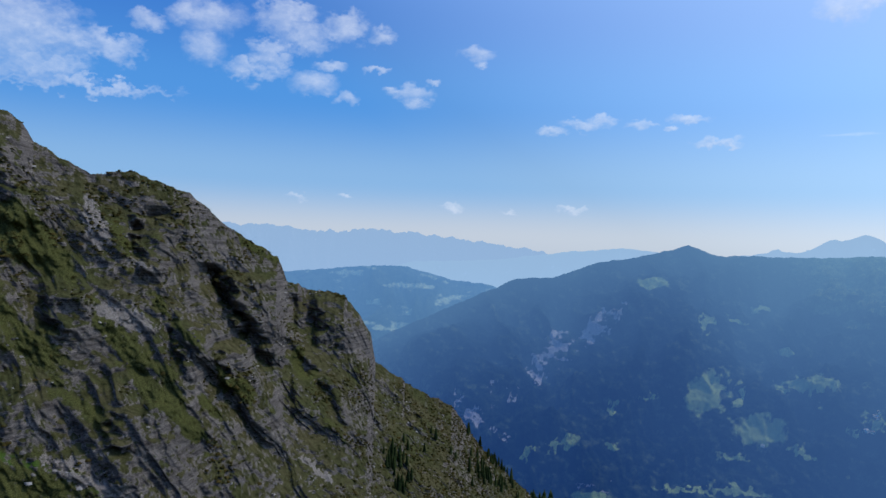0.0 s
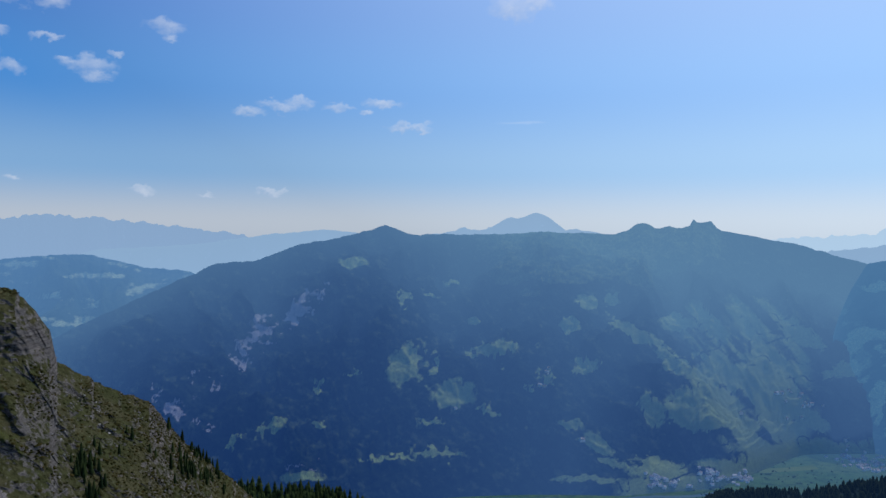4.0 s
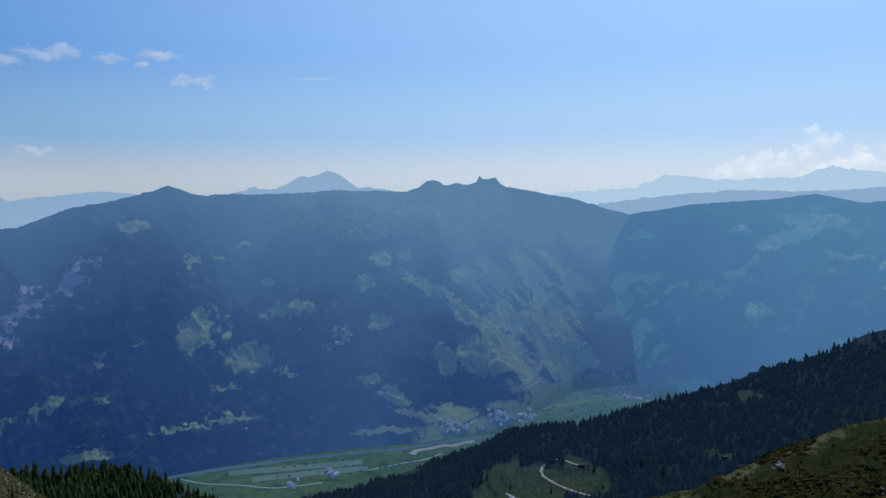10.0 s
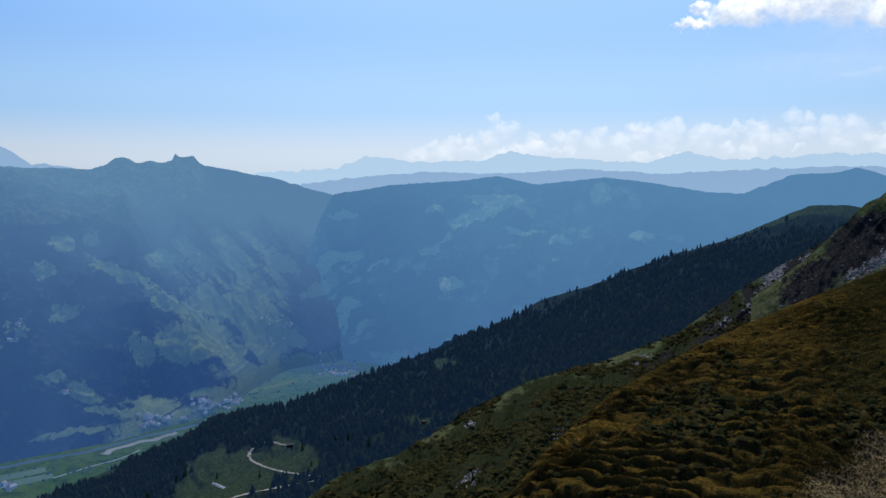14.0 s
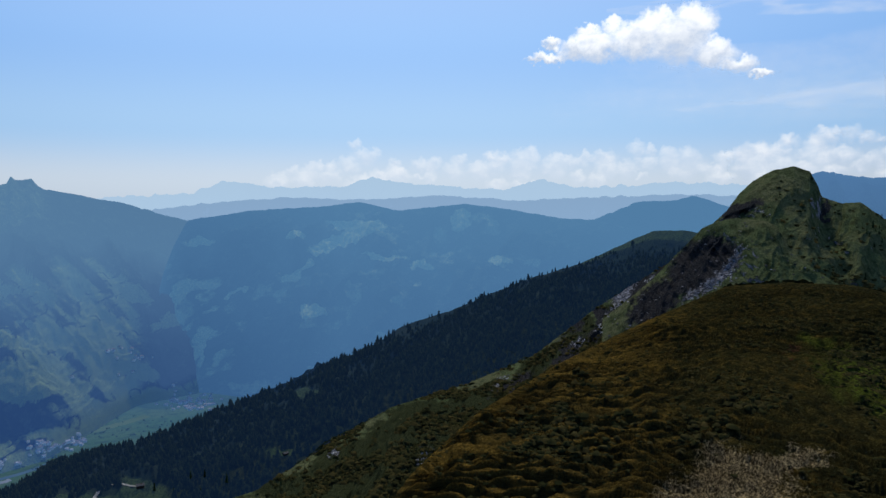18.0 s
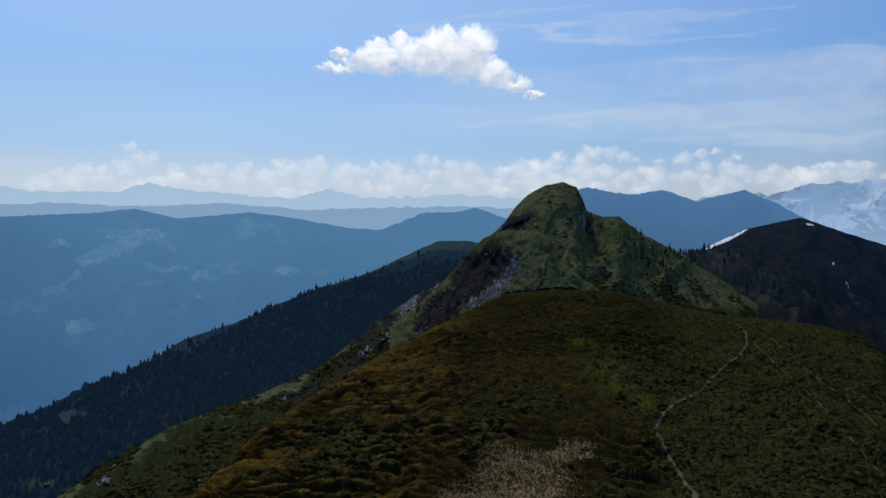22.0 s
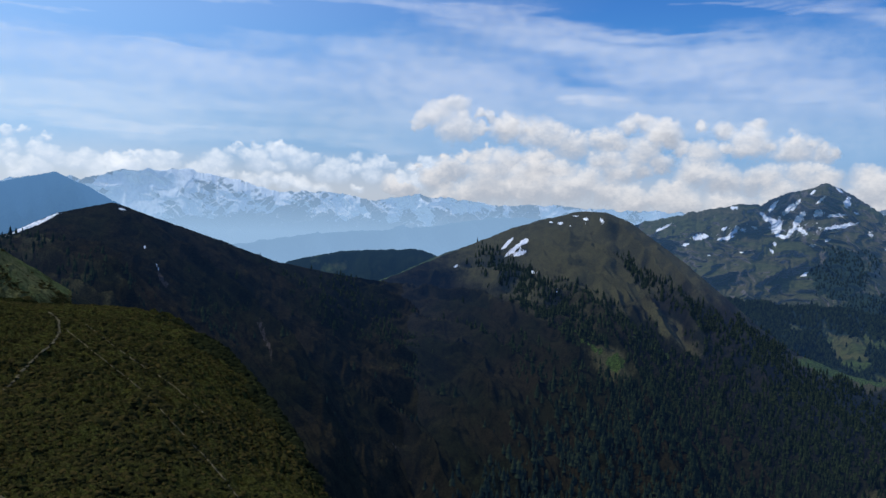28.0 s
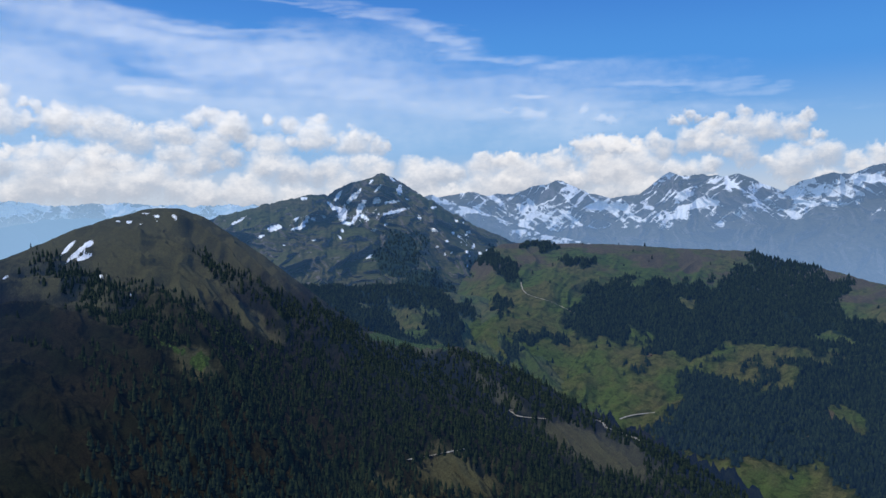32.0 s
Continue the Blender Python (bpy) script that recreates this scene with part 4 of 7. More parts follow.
shelf_wood = np.maximum(shelf_wood, 0.75 * spots(shelf, [(182, -12, 12, 5, 5)], 0.5) * (0.35 + 0.5 * fbm(shelf["az"] * 0.8, shelf["el"] * 1.1, 7.0, octaves=5)))
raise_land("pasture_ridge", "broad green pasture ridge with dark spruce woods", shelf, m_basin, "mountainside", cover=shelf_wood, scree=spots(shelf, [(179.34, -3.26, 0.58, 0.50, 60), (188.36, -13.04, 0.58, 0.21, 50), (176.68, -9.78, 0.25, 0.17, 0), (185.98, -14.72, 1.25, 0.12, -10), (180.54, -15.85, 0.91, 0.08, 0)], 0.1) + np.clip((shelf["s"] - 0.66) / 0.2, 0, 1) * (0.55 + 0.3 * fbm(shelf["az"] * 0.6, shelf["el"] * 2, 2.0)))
basin = landform([(140, -6.2, 2250), (150, -5, 2250), (160, -5.2, 2250), (166, -6, 2200), (174, -9, 2100)], [(140, -16, 1300), (174, -20, 1300)], 0.08, 180, 1, 1, 15, 35, 200, 0.05, slant=8, width=6)
basin_wood = spots(basin, [(158.91, -5.2, 1.6, 1.4, 0), (159.93, -6.2, 1.3, 1.3, 0), (155.79, -5.7, 2.4, 0.8, 15), (162.2, -8.2, 0.8, 1.9, -20), (163.67, -7.23, 0.5, 1.25, -20), (164.91, -8.87, 1.2, 0.3, 20), (166.57, -9.68, 0.6, 0.83, 0), (152.53, -5.4, 3.2, 0.7, 12), (156.6, -7.6, 2.2, 0.8, 25), (168.2, -11.4, 0.5, 1.4, -30)], 0.5) + 0.3 * fbm(basin["az"] * 0.7, basin["el"] * 1.2, 3.0, octaves=5) + 0.5 * np.clip((164 - basin["az"]) / 3, 0, 1) * np.clip((-4.6 - basin["el"]) / 1.2, 0, 1)
basin_wood = np.clip(basin_wood, 0, 1) * (1 - spots(basin, [(159.3, -7.5, 1.2, 0.8, 25), (160.6, -6.9, 0.9, 0.3, 30), (158.2, -6.6, 0.7, 0.25, 30), (156.0, -6.6, 0.9, 0.2, 25), (164.93, -5.58, 1.25, 0.62, 0), (164.3, -8.05, 1.0, 0.45, 30), (165.33, -9.28, 1.1, 0.4, 30), (169.46, -10.86, 1.66, 1.25, 0), (167.0, -7.4, 1.1, 1.2, -30)], 0.4))
raise_land("high_basin", "green alpine basin below the snow peak", basin, m_basin, "mountainside", cover=basin_wood, scree=basin["x"] * 0)

dome = landform([(123, -6.3, 1200), (127.2, -4.8, 1200), (132.9, -2.2, 1400), (136.5, -0.6, 1500), (138.6, 0.1, 1550), (141.5, 0.82, 1600), (143.1, 0.8, 1600), (144.8, 0.2, 1600), (146.5, -1.0, 1580), (149, -2.75, 1540), (150.8, -4.2, 1510), (153.7, -6.5, 1440), (155.9, -8.0, 1400), (159.2, -9.1, 1340), (162.8, -9.75, 1290), (165.6, -10.7, 1240), (168.3, -11.8, 1170), (171, -13.2, 1100), (172.8, -14.4, 1060), (175.3, -15.5, 1020), (177.4, -16.2, 980), (183.2, -18.9, 900), (190, -22.4, 850)],
    [(123, -27, 460), (140, -27, 500), (160, -27, 540), (190, -28, 600)], 0.07, 320, 0.85, 1.0, 4, 20, 80, 0.03, slant=26, width=4)
dome_snow = spots(dome, [(136.11, -1.79, 0.64, 0.11, -48), (136.69, -2.11, 1.10, 0.14, -42), (137.10, -2.45, 0.61, 0.16, -20), (137.33, -1.59, 0.36, 0.18, -30), (138.15, -3.68, 0.29, 0.12, 0), (139.86, -5.12, 0.30, 0.16, 20), (139.87, -0.12, 0.20, 0.09, 0), (140.64, -0.27, 0.09, 0.05, 0), (141.68, 0.26, 0.20, 0.11, 0), (141.65, -0.03, 0.09, 0.05, 0), (142.84, 0.20, 0.30, 0.11, 40), (140.96, 0.45, 0.25, 0.05, 0), (139.20, -0.08, 0.14, 0.05, 0)] + [(132.46, -3.59, 0.22, 0.07, -20)], 0.04, 6)
dome_lit_green = np.maximum(spots(dome, [(143.98, -9.87, 1.66, 0.91, 30), (159.28, -9.04, 3.53, 0.54, 8), (163.18, -18.42, 2.91, 1.66, 20), (173.12, -16.63, 4.15, 1.25, 20), (165.73, -12.51, 2.49, 0.50, 40), (147.31, -6.88, 3.32, 0.50, 35), (158.13, -19.49, 2.49, 0.58, 25)], 0.5), 0.12 * np.clip((dome["az"] - 140) / 10, 0, 1))
# the sunlit upper slope is painted in the lighter turf colour
dome_lit_green = np.maximum(dome_lit_green, 0.85 * np.clip((dome["el"] + 7.5 + 1.2 * fbm(dome["az"] * 0.5, dome["el"] * 0.4, 2.0)) / 3, 0, 1) * np.clip((dome["az"] - 129) / 6, 0, 1))
dome_lit_green = dome_lit_green + 0.1 * fbm((dome["az"] + 26 * dome["s"]) / 0.9, dome["s"] * 4, 3.0, octaves=4)
raise_land("rounded_mountain", "rounded brown-green mountain with snow patches and spruce slopes", dome, m_dome, snow=dome_snow, green=dome_lit_green, cover=0.8 * spots(dome, [(172.71, -13.94, 0.42, 0.33, 0), (172.31, -12.78, 0.25, 0.33, 0)], 0.3, 3), scree=0.95 * spots(dome, [(159.28, -9.04, 3.3, 0.5, 8), (144.3, -9.85, 0.5, 0.6, 35), (142.2, -8.5, 1.6, 0.2, 35), (147, -8.7, 2.2, 0.16, 28)], 0.25, 2))

saddle_ridge = landform([(96, -4, 900), (100.8, -2.63, 900), (102.5, -2.19, 850), (104.9, -0.91, 800), (108.4, 0.02, 780), (111.3, -1.01, 790), (115.9, -2.54, 850), (119.5, -3.78, 900), (124, -4.6, 960), (128.9, -5.15, 1050), (134, -6.5, 1150)],
    [(96, -14, 500), (110, -20, 420), (120, -26, 380), (134, -27, 460)], 0.07, 300, 0.9, 1.2, 3, 14, 60, 0.03, slant=24, width=3)
# the ridge's end is slid along the camera's sight lines to just behind the rounded mountain's flank
rs, rd = np.hypot(saddle_ridge["x"], saddle_ridge["y"]), np.hypot(dome["x"], dome["y"])
for col, a in enumerate(saddle_ridge["az"][:, 0]):
    if a > 123:
        w = min(1.0, (a - 123) / 9) ** 1.3
        dc = int(np.argmin(np.abs(dome["az"][:, 0] - a)))
        near = dome["s"][dc] <= 1
        tan = (saddle_ridge["z"][col] - EYE) / rs[col]
        own = np.interp(np.degrees(np.arctan(tan)), np.maximum.accumulate(dome["el"][dc][near]), rd[dc][near])
        r_new = rs[col] + w * (own * 1.03 - rs[col])
        saddle_ridge["x"][col], saddle_ridge["y"][col], saddle_ridge["z"][col] = r_new * math.sin(radians(a)), r_new * math.cos(radians(a)), EYE + r_new * tan
patch = spots(saddle_ridge, [(103.69, -1.67, 1.66, 0.12, -28), (108.97, -0.48, 0.29, 0.05, 10), (110.47, -2.94, 0.07, 0.12, 0), (111.35, -4.35, 0.09, 0.25, -25)], 0.05, 4)
scree_h = spots(saddle_ridge, [(118.82, -9.29, 0.17, 1.87, -20), (111.59, -5.01, 0.17, 1.04, -25), (128.54, -16.69, 2.08, 0.08, 42)], 0.2, 4)
lush = 0.6 * spots(saddle_ridge, [(105.06, -4.34, 5.40, 1.25, 25), (103.72, -3.25, 2.49, 1.04, 20)], 0.6)
raise_land("dark_ridge", "heath-covered ridge painted dark for shade, with sparse dwarf trees", saddle_ridge, m_dome, snow=patch, cover=scree_h * 0.8, green=lush * 0.8 + 0.22 * fbm((saddle_ridge["az"] + 24 * saddle_ridge["s"]) / 0.7, saddle_ridge["s"] * 4, 3.0, octaves=4), depth=0.5 * np.clip(saddle_ridge["s"], 0, 1))

wood_ridge = landform([(18, -24, 1500), (24, -21.4, 1600), (29, -20.7, 1600), (32, -20.0, 1550), (34.8, -19.3, 1500), (39, -18.1, 1380), (41.4, -17.05, 1340), (46.3, -16.5, 1250), (50.4, -15.2, 1200), (53.4, -14.3, 1190), (57.6, -12.95, 1180), (59.8, -12.0, 1170), (62.9, -10.75, 1160), (65.2, -9.2, 1150), (69.4, -7.85, 1160), (72.8, -6.5, 1180), (75.6, -5.45, 1190), (78.4, -4.5, 1200), (80.85, -3.33, 1220), (83.4, -2.1, 1235), (85.8, -2.05, 1250), (92, -4, 1300)],
    [(18, -30, 800), (40, -27, 560), (60, -24, 580), (75, -14, 700), (92, -9, 800)], 0.08, 240, 1.0, 1.0, 8, 12, 120, 0.03, slant=-14, width=6)
pasture = spots(wood_ridge, [(42.51, -20.99, 3.94, 1.58, -12), (40.73, -22.64, 2.91, 1.08, -10), (46.84, -19.92, 1.87, 1.25, 20), (35.17, -23.14, 2.49, 0.58, -10), (40.84, -19.55, 1.25, 0.42, -20), (58.19, -13.83, 0.91, 0.37, 0), (56.57, -17.84, 1.25, 0.25, 0), (33.67, -19.66, 1.04, 0.37, 0)], 0.25)
grass_top = np.clip((wood_ridge["az"] - 76) / 4, 0, 1) * np.clip((wood_ridge["s"] - 0.86) / 0.1, 0, 1) * 0.8
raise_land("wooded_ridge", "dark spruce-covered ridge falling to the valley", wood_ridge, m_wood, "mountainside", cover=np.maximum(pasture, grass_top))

def cone_face(A, S, r, z, env):
    """The summit cone's face: a rock band under the crown, a grassy gully and a rib beside it."""
    el = np.degrees(np.arctan2(z, r))
    mid = 94.5 - 0.42 * (el + 1.5) + 0.25 * fbm(el * 0.9, 3.1)
    gully = 9 * np.exp(-((A - mid) / 0.5) ** 2) * np.clip((0.2 - el) / 1.2, 0, 1) - 6 * np.exp(-((A - mid + 1.1) / 0.6) ** 2) * np.clip((-0.6 - el) / 1.5, 0, 1)
    rib = 6 * np.exp(-((A - 97.6 + 0.5 * (el + 3)) / 0.9) ** 2)
    band = 7 * np.clip((90.6 - A) / 0.8, 0, 1) * np.clip((A - 84) / 2, 0, 1) * np.clip((-0.2 - el + 0.5 * (A - 90)) / 0.35, 0, 1)
    return (gully - rib + band * (1 + 0.5 * fbm(A * 3, el * 4))) * env, 0


hat = landform([(46, -24, 330), (49.9, -21.51, 340), (54.8, -20.07, 350), (64.5, -14.98, 380), (70, -13.38, 400), (75, -11.27, 420), (79.8, -7.51, 430), (84.8, -4.22, 440), (88.3, -0.7, 445), (89.2, 0.6, 448), (90, 1.37, 450), (91.2, 2.05, 452), (92.5, 2.32, 455), (93.5, 1.95, 458), (94.0, 0.9, 462), (94.2, 0.25, 465), (95.4, -0.15, 472), (96.5, -0.1, 480), (98.3, -1.42, 500), (100.8, -2.63, 530), (106, -6, 560)],
    [(46, -29, 240), (60, -27, 220), (75, -24, 230), (90, -12, 290), (106, -16, 320)], 0.05, 300, 1.0, 0.25, 1.6, 2.6, 22, 0.04, slant=-7, width=2.6, shape=cone_face)
scar_f = spots(hat, [(87.05, -1.18, 1.08, 0.17, -45), (81.34, -7.28, 0.42, 1.41, 25), (80.19, -8.90, 0.33, 0.75, 30), (90.57, -0.86, 0.37, 0.12, 0), (87.85, -0.72, 0.50, 0.21, -40), (83.29, -5.60, 0.66, 0.12, -40), (78.30, -10.19, 0.58, 0.12, -40)], 0.35, 5)
scar_f = np.maximum(scar_f, 0.9 * spots(hat, [(66.91, -18.49, 0.42, 0.91, 35), (60.02, -22.09, 0.37, 1.08, 35), (60.28, -17.93, 0.21, 0.58, 30), (72.51, -13.27, 0.83, 0.25, -40), (81.38, -6.57, 1.25, 0.50, -40)], 0.3, 5))
rock_f = spots(hat, [(89.26, -0.54, 1.83, 0.42, -20), (85.26, -3.79, 1.91, 0.91, -45), (82.70, -6.39, 1.91, 0.83, -45), (80.5, -8.8, 2.4, 0.8, -42), (77.5, -11.2, 2.2, 0.6, -38), (73.5, -13.4, 2.0, 0.5, -30), (94.43, -0.56, 0.21, 0.91, 0), (92.15, -4.39, 0.42, 0.12, 40)], 0.3, 3)
rock_f = np.maximum(rock_f, (0.6 + 0.5 * fbm((hat["az"] + 0.8 * hat["el"]) * 0.9, hat["el"] * 1.5, 2.0, octaves=5)) * np.clip((88 - hat["az"]) / 2, 0, 1) * np.clip((hat["az"] - 74) / 4, 0, 1) * np.clip((hat["el"] + 13) / 2, 0, 1) * np.clip((-1.5 - hat["el"]) / 2, 0, 1))
raise_land("summit_cone", "grassy summit cone with a sheer rounded top and rock scars", hat, m_brush, green=np.clip((-4.5 - hat["el"]) / 4, 0, 1) * np.clip((1.03 - hat["s"] + 0.1 * fbm(hat["az"] * 0.6, hat["el"])) / 0.12, 0, 1), cover=rock_f * 0.85, scree=scar_f * 0.75)


def spur(A, S, r, z, env):
    """A sheer dark cliff under the step's outer edge, with turf above it."""
    el = np.degrees(np.arctan2(z, r))
    lim = 89.6 - 0.42 * (el + 2.5) + 0.35 * fbm(el * 1.6, A * 0.5, octaves=4)
    cut = np.clip((lim - A) / 1.3, 0, 1) * np.clip((-1.5 - el) / 2.2, 0, 1) * np.clip((A - 82) / 3, 0, 1)
    crack = np.abs(value_noise((A + 0.6 * el) * 2.2, el * 0.8)) * 3
    return cut * (8 + crack), 0.5 * env * fbm(A * 2, S * 30, octaves=3)


step_hill = landform([(80, -8.5, 330), (83.5, -5.6, 340), (85.8, -3.0, 345), (86.7, -1.95, 346), (87.5, -1.55, 346), (88.8, -1.2, 345), (90.75, -1.35, 340), (91.6, -1.8, 336), (92.1, -2.6, 334), (92.4, -3.4, 330), (94, -4.6, 325), (96, -5.9, 320)], [(80, -14, 270), (96, -11, 262)], 0.04, 180, 0.7, 0.25, 1.2, 2.0, 20, 0.03, slant=-3, width=2.0, shape=spur)
scar_s = spots(step_hill, [(88.75, -4.3, 1.2, 0.28, -62), (88.1, -5.35, 1.3, 0.25, -40), (87.86, -5.22, 1.83, 0.21, -42), (86.26, -6.51, 0.91, 0.17, -30)], 0.3, 6)
rock_s = spots(step_hill, [(86.4, -4.6, 2.6, 1.7, -48), (83.6, -7.2, 2.4, 1.2, -42), (87.46, -4.08, 1.91, 1.41, -45), (85.66, -5.62, 1.49, 0.66, -40)], 0.3, 3)
raise_land("rocky_step", "grass-topped rock step with a pale scree scar", step_hill, m_brush, "hill", cover=rock_s * 0.9, scree=scar_s * 0.9)


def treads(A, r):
    """How far across its sheep terrace each place lies, 0 to 1; the step up begins at 0.85."""
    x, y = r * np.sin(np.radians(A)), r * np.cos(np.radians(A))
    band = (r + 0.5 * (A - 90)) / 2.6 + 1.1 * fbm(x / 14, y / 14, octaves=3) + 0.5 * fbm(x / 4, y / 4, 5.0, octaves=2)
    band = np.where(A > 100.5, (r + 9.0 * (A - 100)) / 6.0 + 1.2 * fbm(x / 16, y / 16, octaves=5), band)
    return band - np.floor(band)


def terraces(A, S, r, z, env):
    """Sheep terraces across the turf and small hummocks."""
    x, y = r * np.sin(np.radians(A)), r * np.cos(np.radians(A))
    saw = treads(A, r)
    lip = np.where(saw < 0.85, 0.5 - saw / 0.85, (saw - 0.85) / 0.15 - 0.5)
    left = np.clip((112 - A) / 14, 0.55, 1)
    return 0, env * (left * 1.0 * lip * np.clip(fbm(x / 22, y / 22, 4.0) + 0.85, 0.25, 1) + 0.4 * fbm(x / 6, y / 6, octaves=5) + 0.42 * fbm(x / 2.2, y / 2.2, 6.0, octaves=3) + 0.9 * fbm(x / 30, y / 30, 2.0, octaves=3))


shoulder = landform([(55, -27, 70), (60, -25, 75), (63.6, -22.38, 78), (65.8, -19.73, 85), (70.9, -15.38, 110), (77.1, -11.62, 150), (82.9, -8.61, 195), (88.5, -5.85, 260), (92.2, -5.5, 275), (96.4, -5.5, 268), (98.6, -6.0, 255), (103.4, -6.8, 225), (107.2, -6.95, 208), (110.3, -7.2, 200), (113, -8.2, 186), (115.9, -9.9, 166), (117.7, -11.8, 148), (119.6, -13.9, 128), (121.8, -17.3, 105), (123.7, -20.19, 95), (126, -25, 85)],
    [(55, -30, 45), (90, -30, 45), (126, -30, 48)], 0.06, 520, 0.75, 1.0, 0.5, 0, 14, 0.02, shape=terraces)
bare = spots(shoulder, [(89.78, -19.56, 3.74, 1.87, 5), (91.84, -17.31, 2.91, 0.91, -15), (88.53, -17.61, 1.66, 1.04, 0), (88.54, -20.65, 4.57, 1.66, 0)], 0.7, 0.6)
lush_g = np.maximum(spots(shoulder, [(96.78, -10.13, 3.74, 1.45, 20), (95.98, -12.57, 2.91, 1.66, 0), (108.73, -7.77, 5.40, 1.04, 15), (114.01, -13.02, 4.98, 4.57, 40), (106.89, -15.84, 3.74, 3.74, 40), (93.51, -16.55, 2.49, 0.83, 0)], 1.0, 0.5) * 0.9, 0)
sh_x, sh_y = shoulder["x"], shoulder["y"]
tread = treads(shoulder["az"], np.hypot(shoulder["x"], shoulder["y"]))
riser_shade = np.clip((tread - 0.62) / 0.2, 0, 1) * np.clip((1 - tread) / 0.06, 0, 1) * np.clip(fbm(sh_x / 22, sh_y / 22, 4.0) + 0.9, 0.3, 1)
raise_land("grassy_shoulder", "rounded turf shoulder with sheep terraces and a footpath", shoulder, m_hill, "hill", cover=bare * 0.8, riser_shade=riser_shade, heath=0.8 * np.clip((shoulder["az"] - 79) / 7, 0, 1) * np.clip((102 - shoulder["az"]) / 3, 0, 1), lime=spots(shoulder, [(96.79, -11.3, 3.4, 1.5, 12), (94.6, -9.4, 1.6, 0.5, 0), (98.6, -13.2, 1.6, 0.7, 20)], 0.8, 0.7) * 0.85, rust=spots(shoulder, [(99.68, -8.94, 0.9, 0.35, 0), (92.4, -10.0, 0.8, 0.2, 0)], 0.4, 1.5) * 0.8, green=np.maximum(lush_g * 0.9, 0.75 * np.clip((shoulder["az"] - 91) / 9, 0, 1)))

# the summit that the camera stands on
az = np.arange(-180, 180.1, 1.0)
rr = np.concatenate([np.linspace(0.0, 8, 50), np.geomspace(8.3, 260, 50)])
R_, A_ = np.meshgrid(rr, az)
X_, Y_ = R_ * np.sin(np.radians(A_)), R_ * np.cos(np.radians(A_))
lip = 1.75 + 3.4 * np.exp(-((A_ + 4.5) / 7) ** 2)
zz = -1.62 - 0.66 * (np.hypot(np.maximum(R_ - lip + 0.4, 0), 0.4) - 0.4) + 0.06 * fbm(X_ * 1.3, Y_ * 1.3)
tagged(sheet("summit_ground", X_, Y_, zz + EYE, m_hill, dict(cover=X_ * 0, green=X_ * 0)), "steep turf summit underfoot", "summit", kind="structure")

# ---- clouds: the backdrop of the sky, farther off than all the land ----
def cloud_mat(name, white, shade, soft, strength):
    m, nt, b = shader(name)
    v = place_of(nt, 0.01, 0.01, 0.016)
    fluff = noisy(nt, v, 1.0, 9, 0.62)
    dense = calc(nt, "ADD", attr(nt, "dense"), calc(nt, "MULTIPLY", calc(nt, "SUBTRACT", fluff, 0.5), 0.8))
    # sunlit tops and shaded bases are painted in emission by the light attribute
    body = blend(nt, grey(nt, calc(nt, "ADD", attr(nt, "light"), calc(nt, "MULTIPLY", calc(nt, "SUBTRACT", fluff, 0.5), 0.6)), 0.2, 0.92), shade, white)
    em = nt.nodes.new("ShaderNodeEmission")
    em.inputs["Strength"].default_value = 1.0
    nt.links.new(body, em.inputs["Color"])
    clear = nt.nodes.new("ShaderNodeBsdfTransparent")
    mx = nt.nodes.new("ShaderNodeMixShader")
    nt.links.new(calc(nt, "MULTIPLY", grey(nt, dense, 0.12, soft), strength), mx.inputs[0])
    nt.links.new(clear.outputs[0], mx.inputs[1])
    nt.links.new(em.outputs[0], mx.inputs[2])
    nt.links.new(mx.outputs[0], nt.nodes["Material Output"].inputs[0])
    return m


m_cumulus = cloud_mat("bright cumulus", (0.84, 0.83, 0.84), (0.42, 0.46, 0.54), 1.15, 0.92)
m_lone = cloud_mat("sunlit cumulus", (1.25, 1.28, 1.32), (0.66, 0.75, 0.9), 1.0, 1.0)
m_small = cloud_mat("thin fair-weather cloud", (0.72, 0.78, 0.9), (0.48, 0.58, 0.78), 1.7, 0.8)
m_bank = cloud_mat("hazy cloud bank", (1.05, 1.08, 1.12), (0.72, 0.82, 0.97), 1.4, 0.6)
m_bright = cloud_mat("sunlit low cumulus", (1.0, 1.04, 1.1), (0.62, 0.73, 0.9), 1.3, 0.7)
m_veil = cloud_mat("thin ice-cloud veil", (0.9, 0.94, 1.02), (0.82, 0.88, 1.0), 2.7, 0.58)


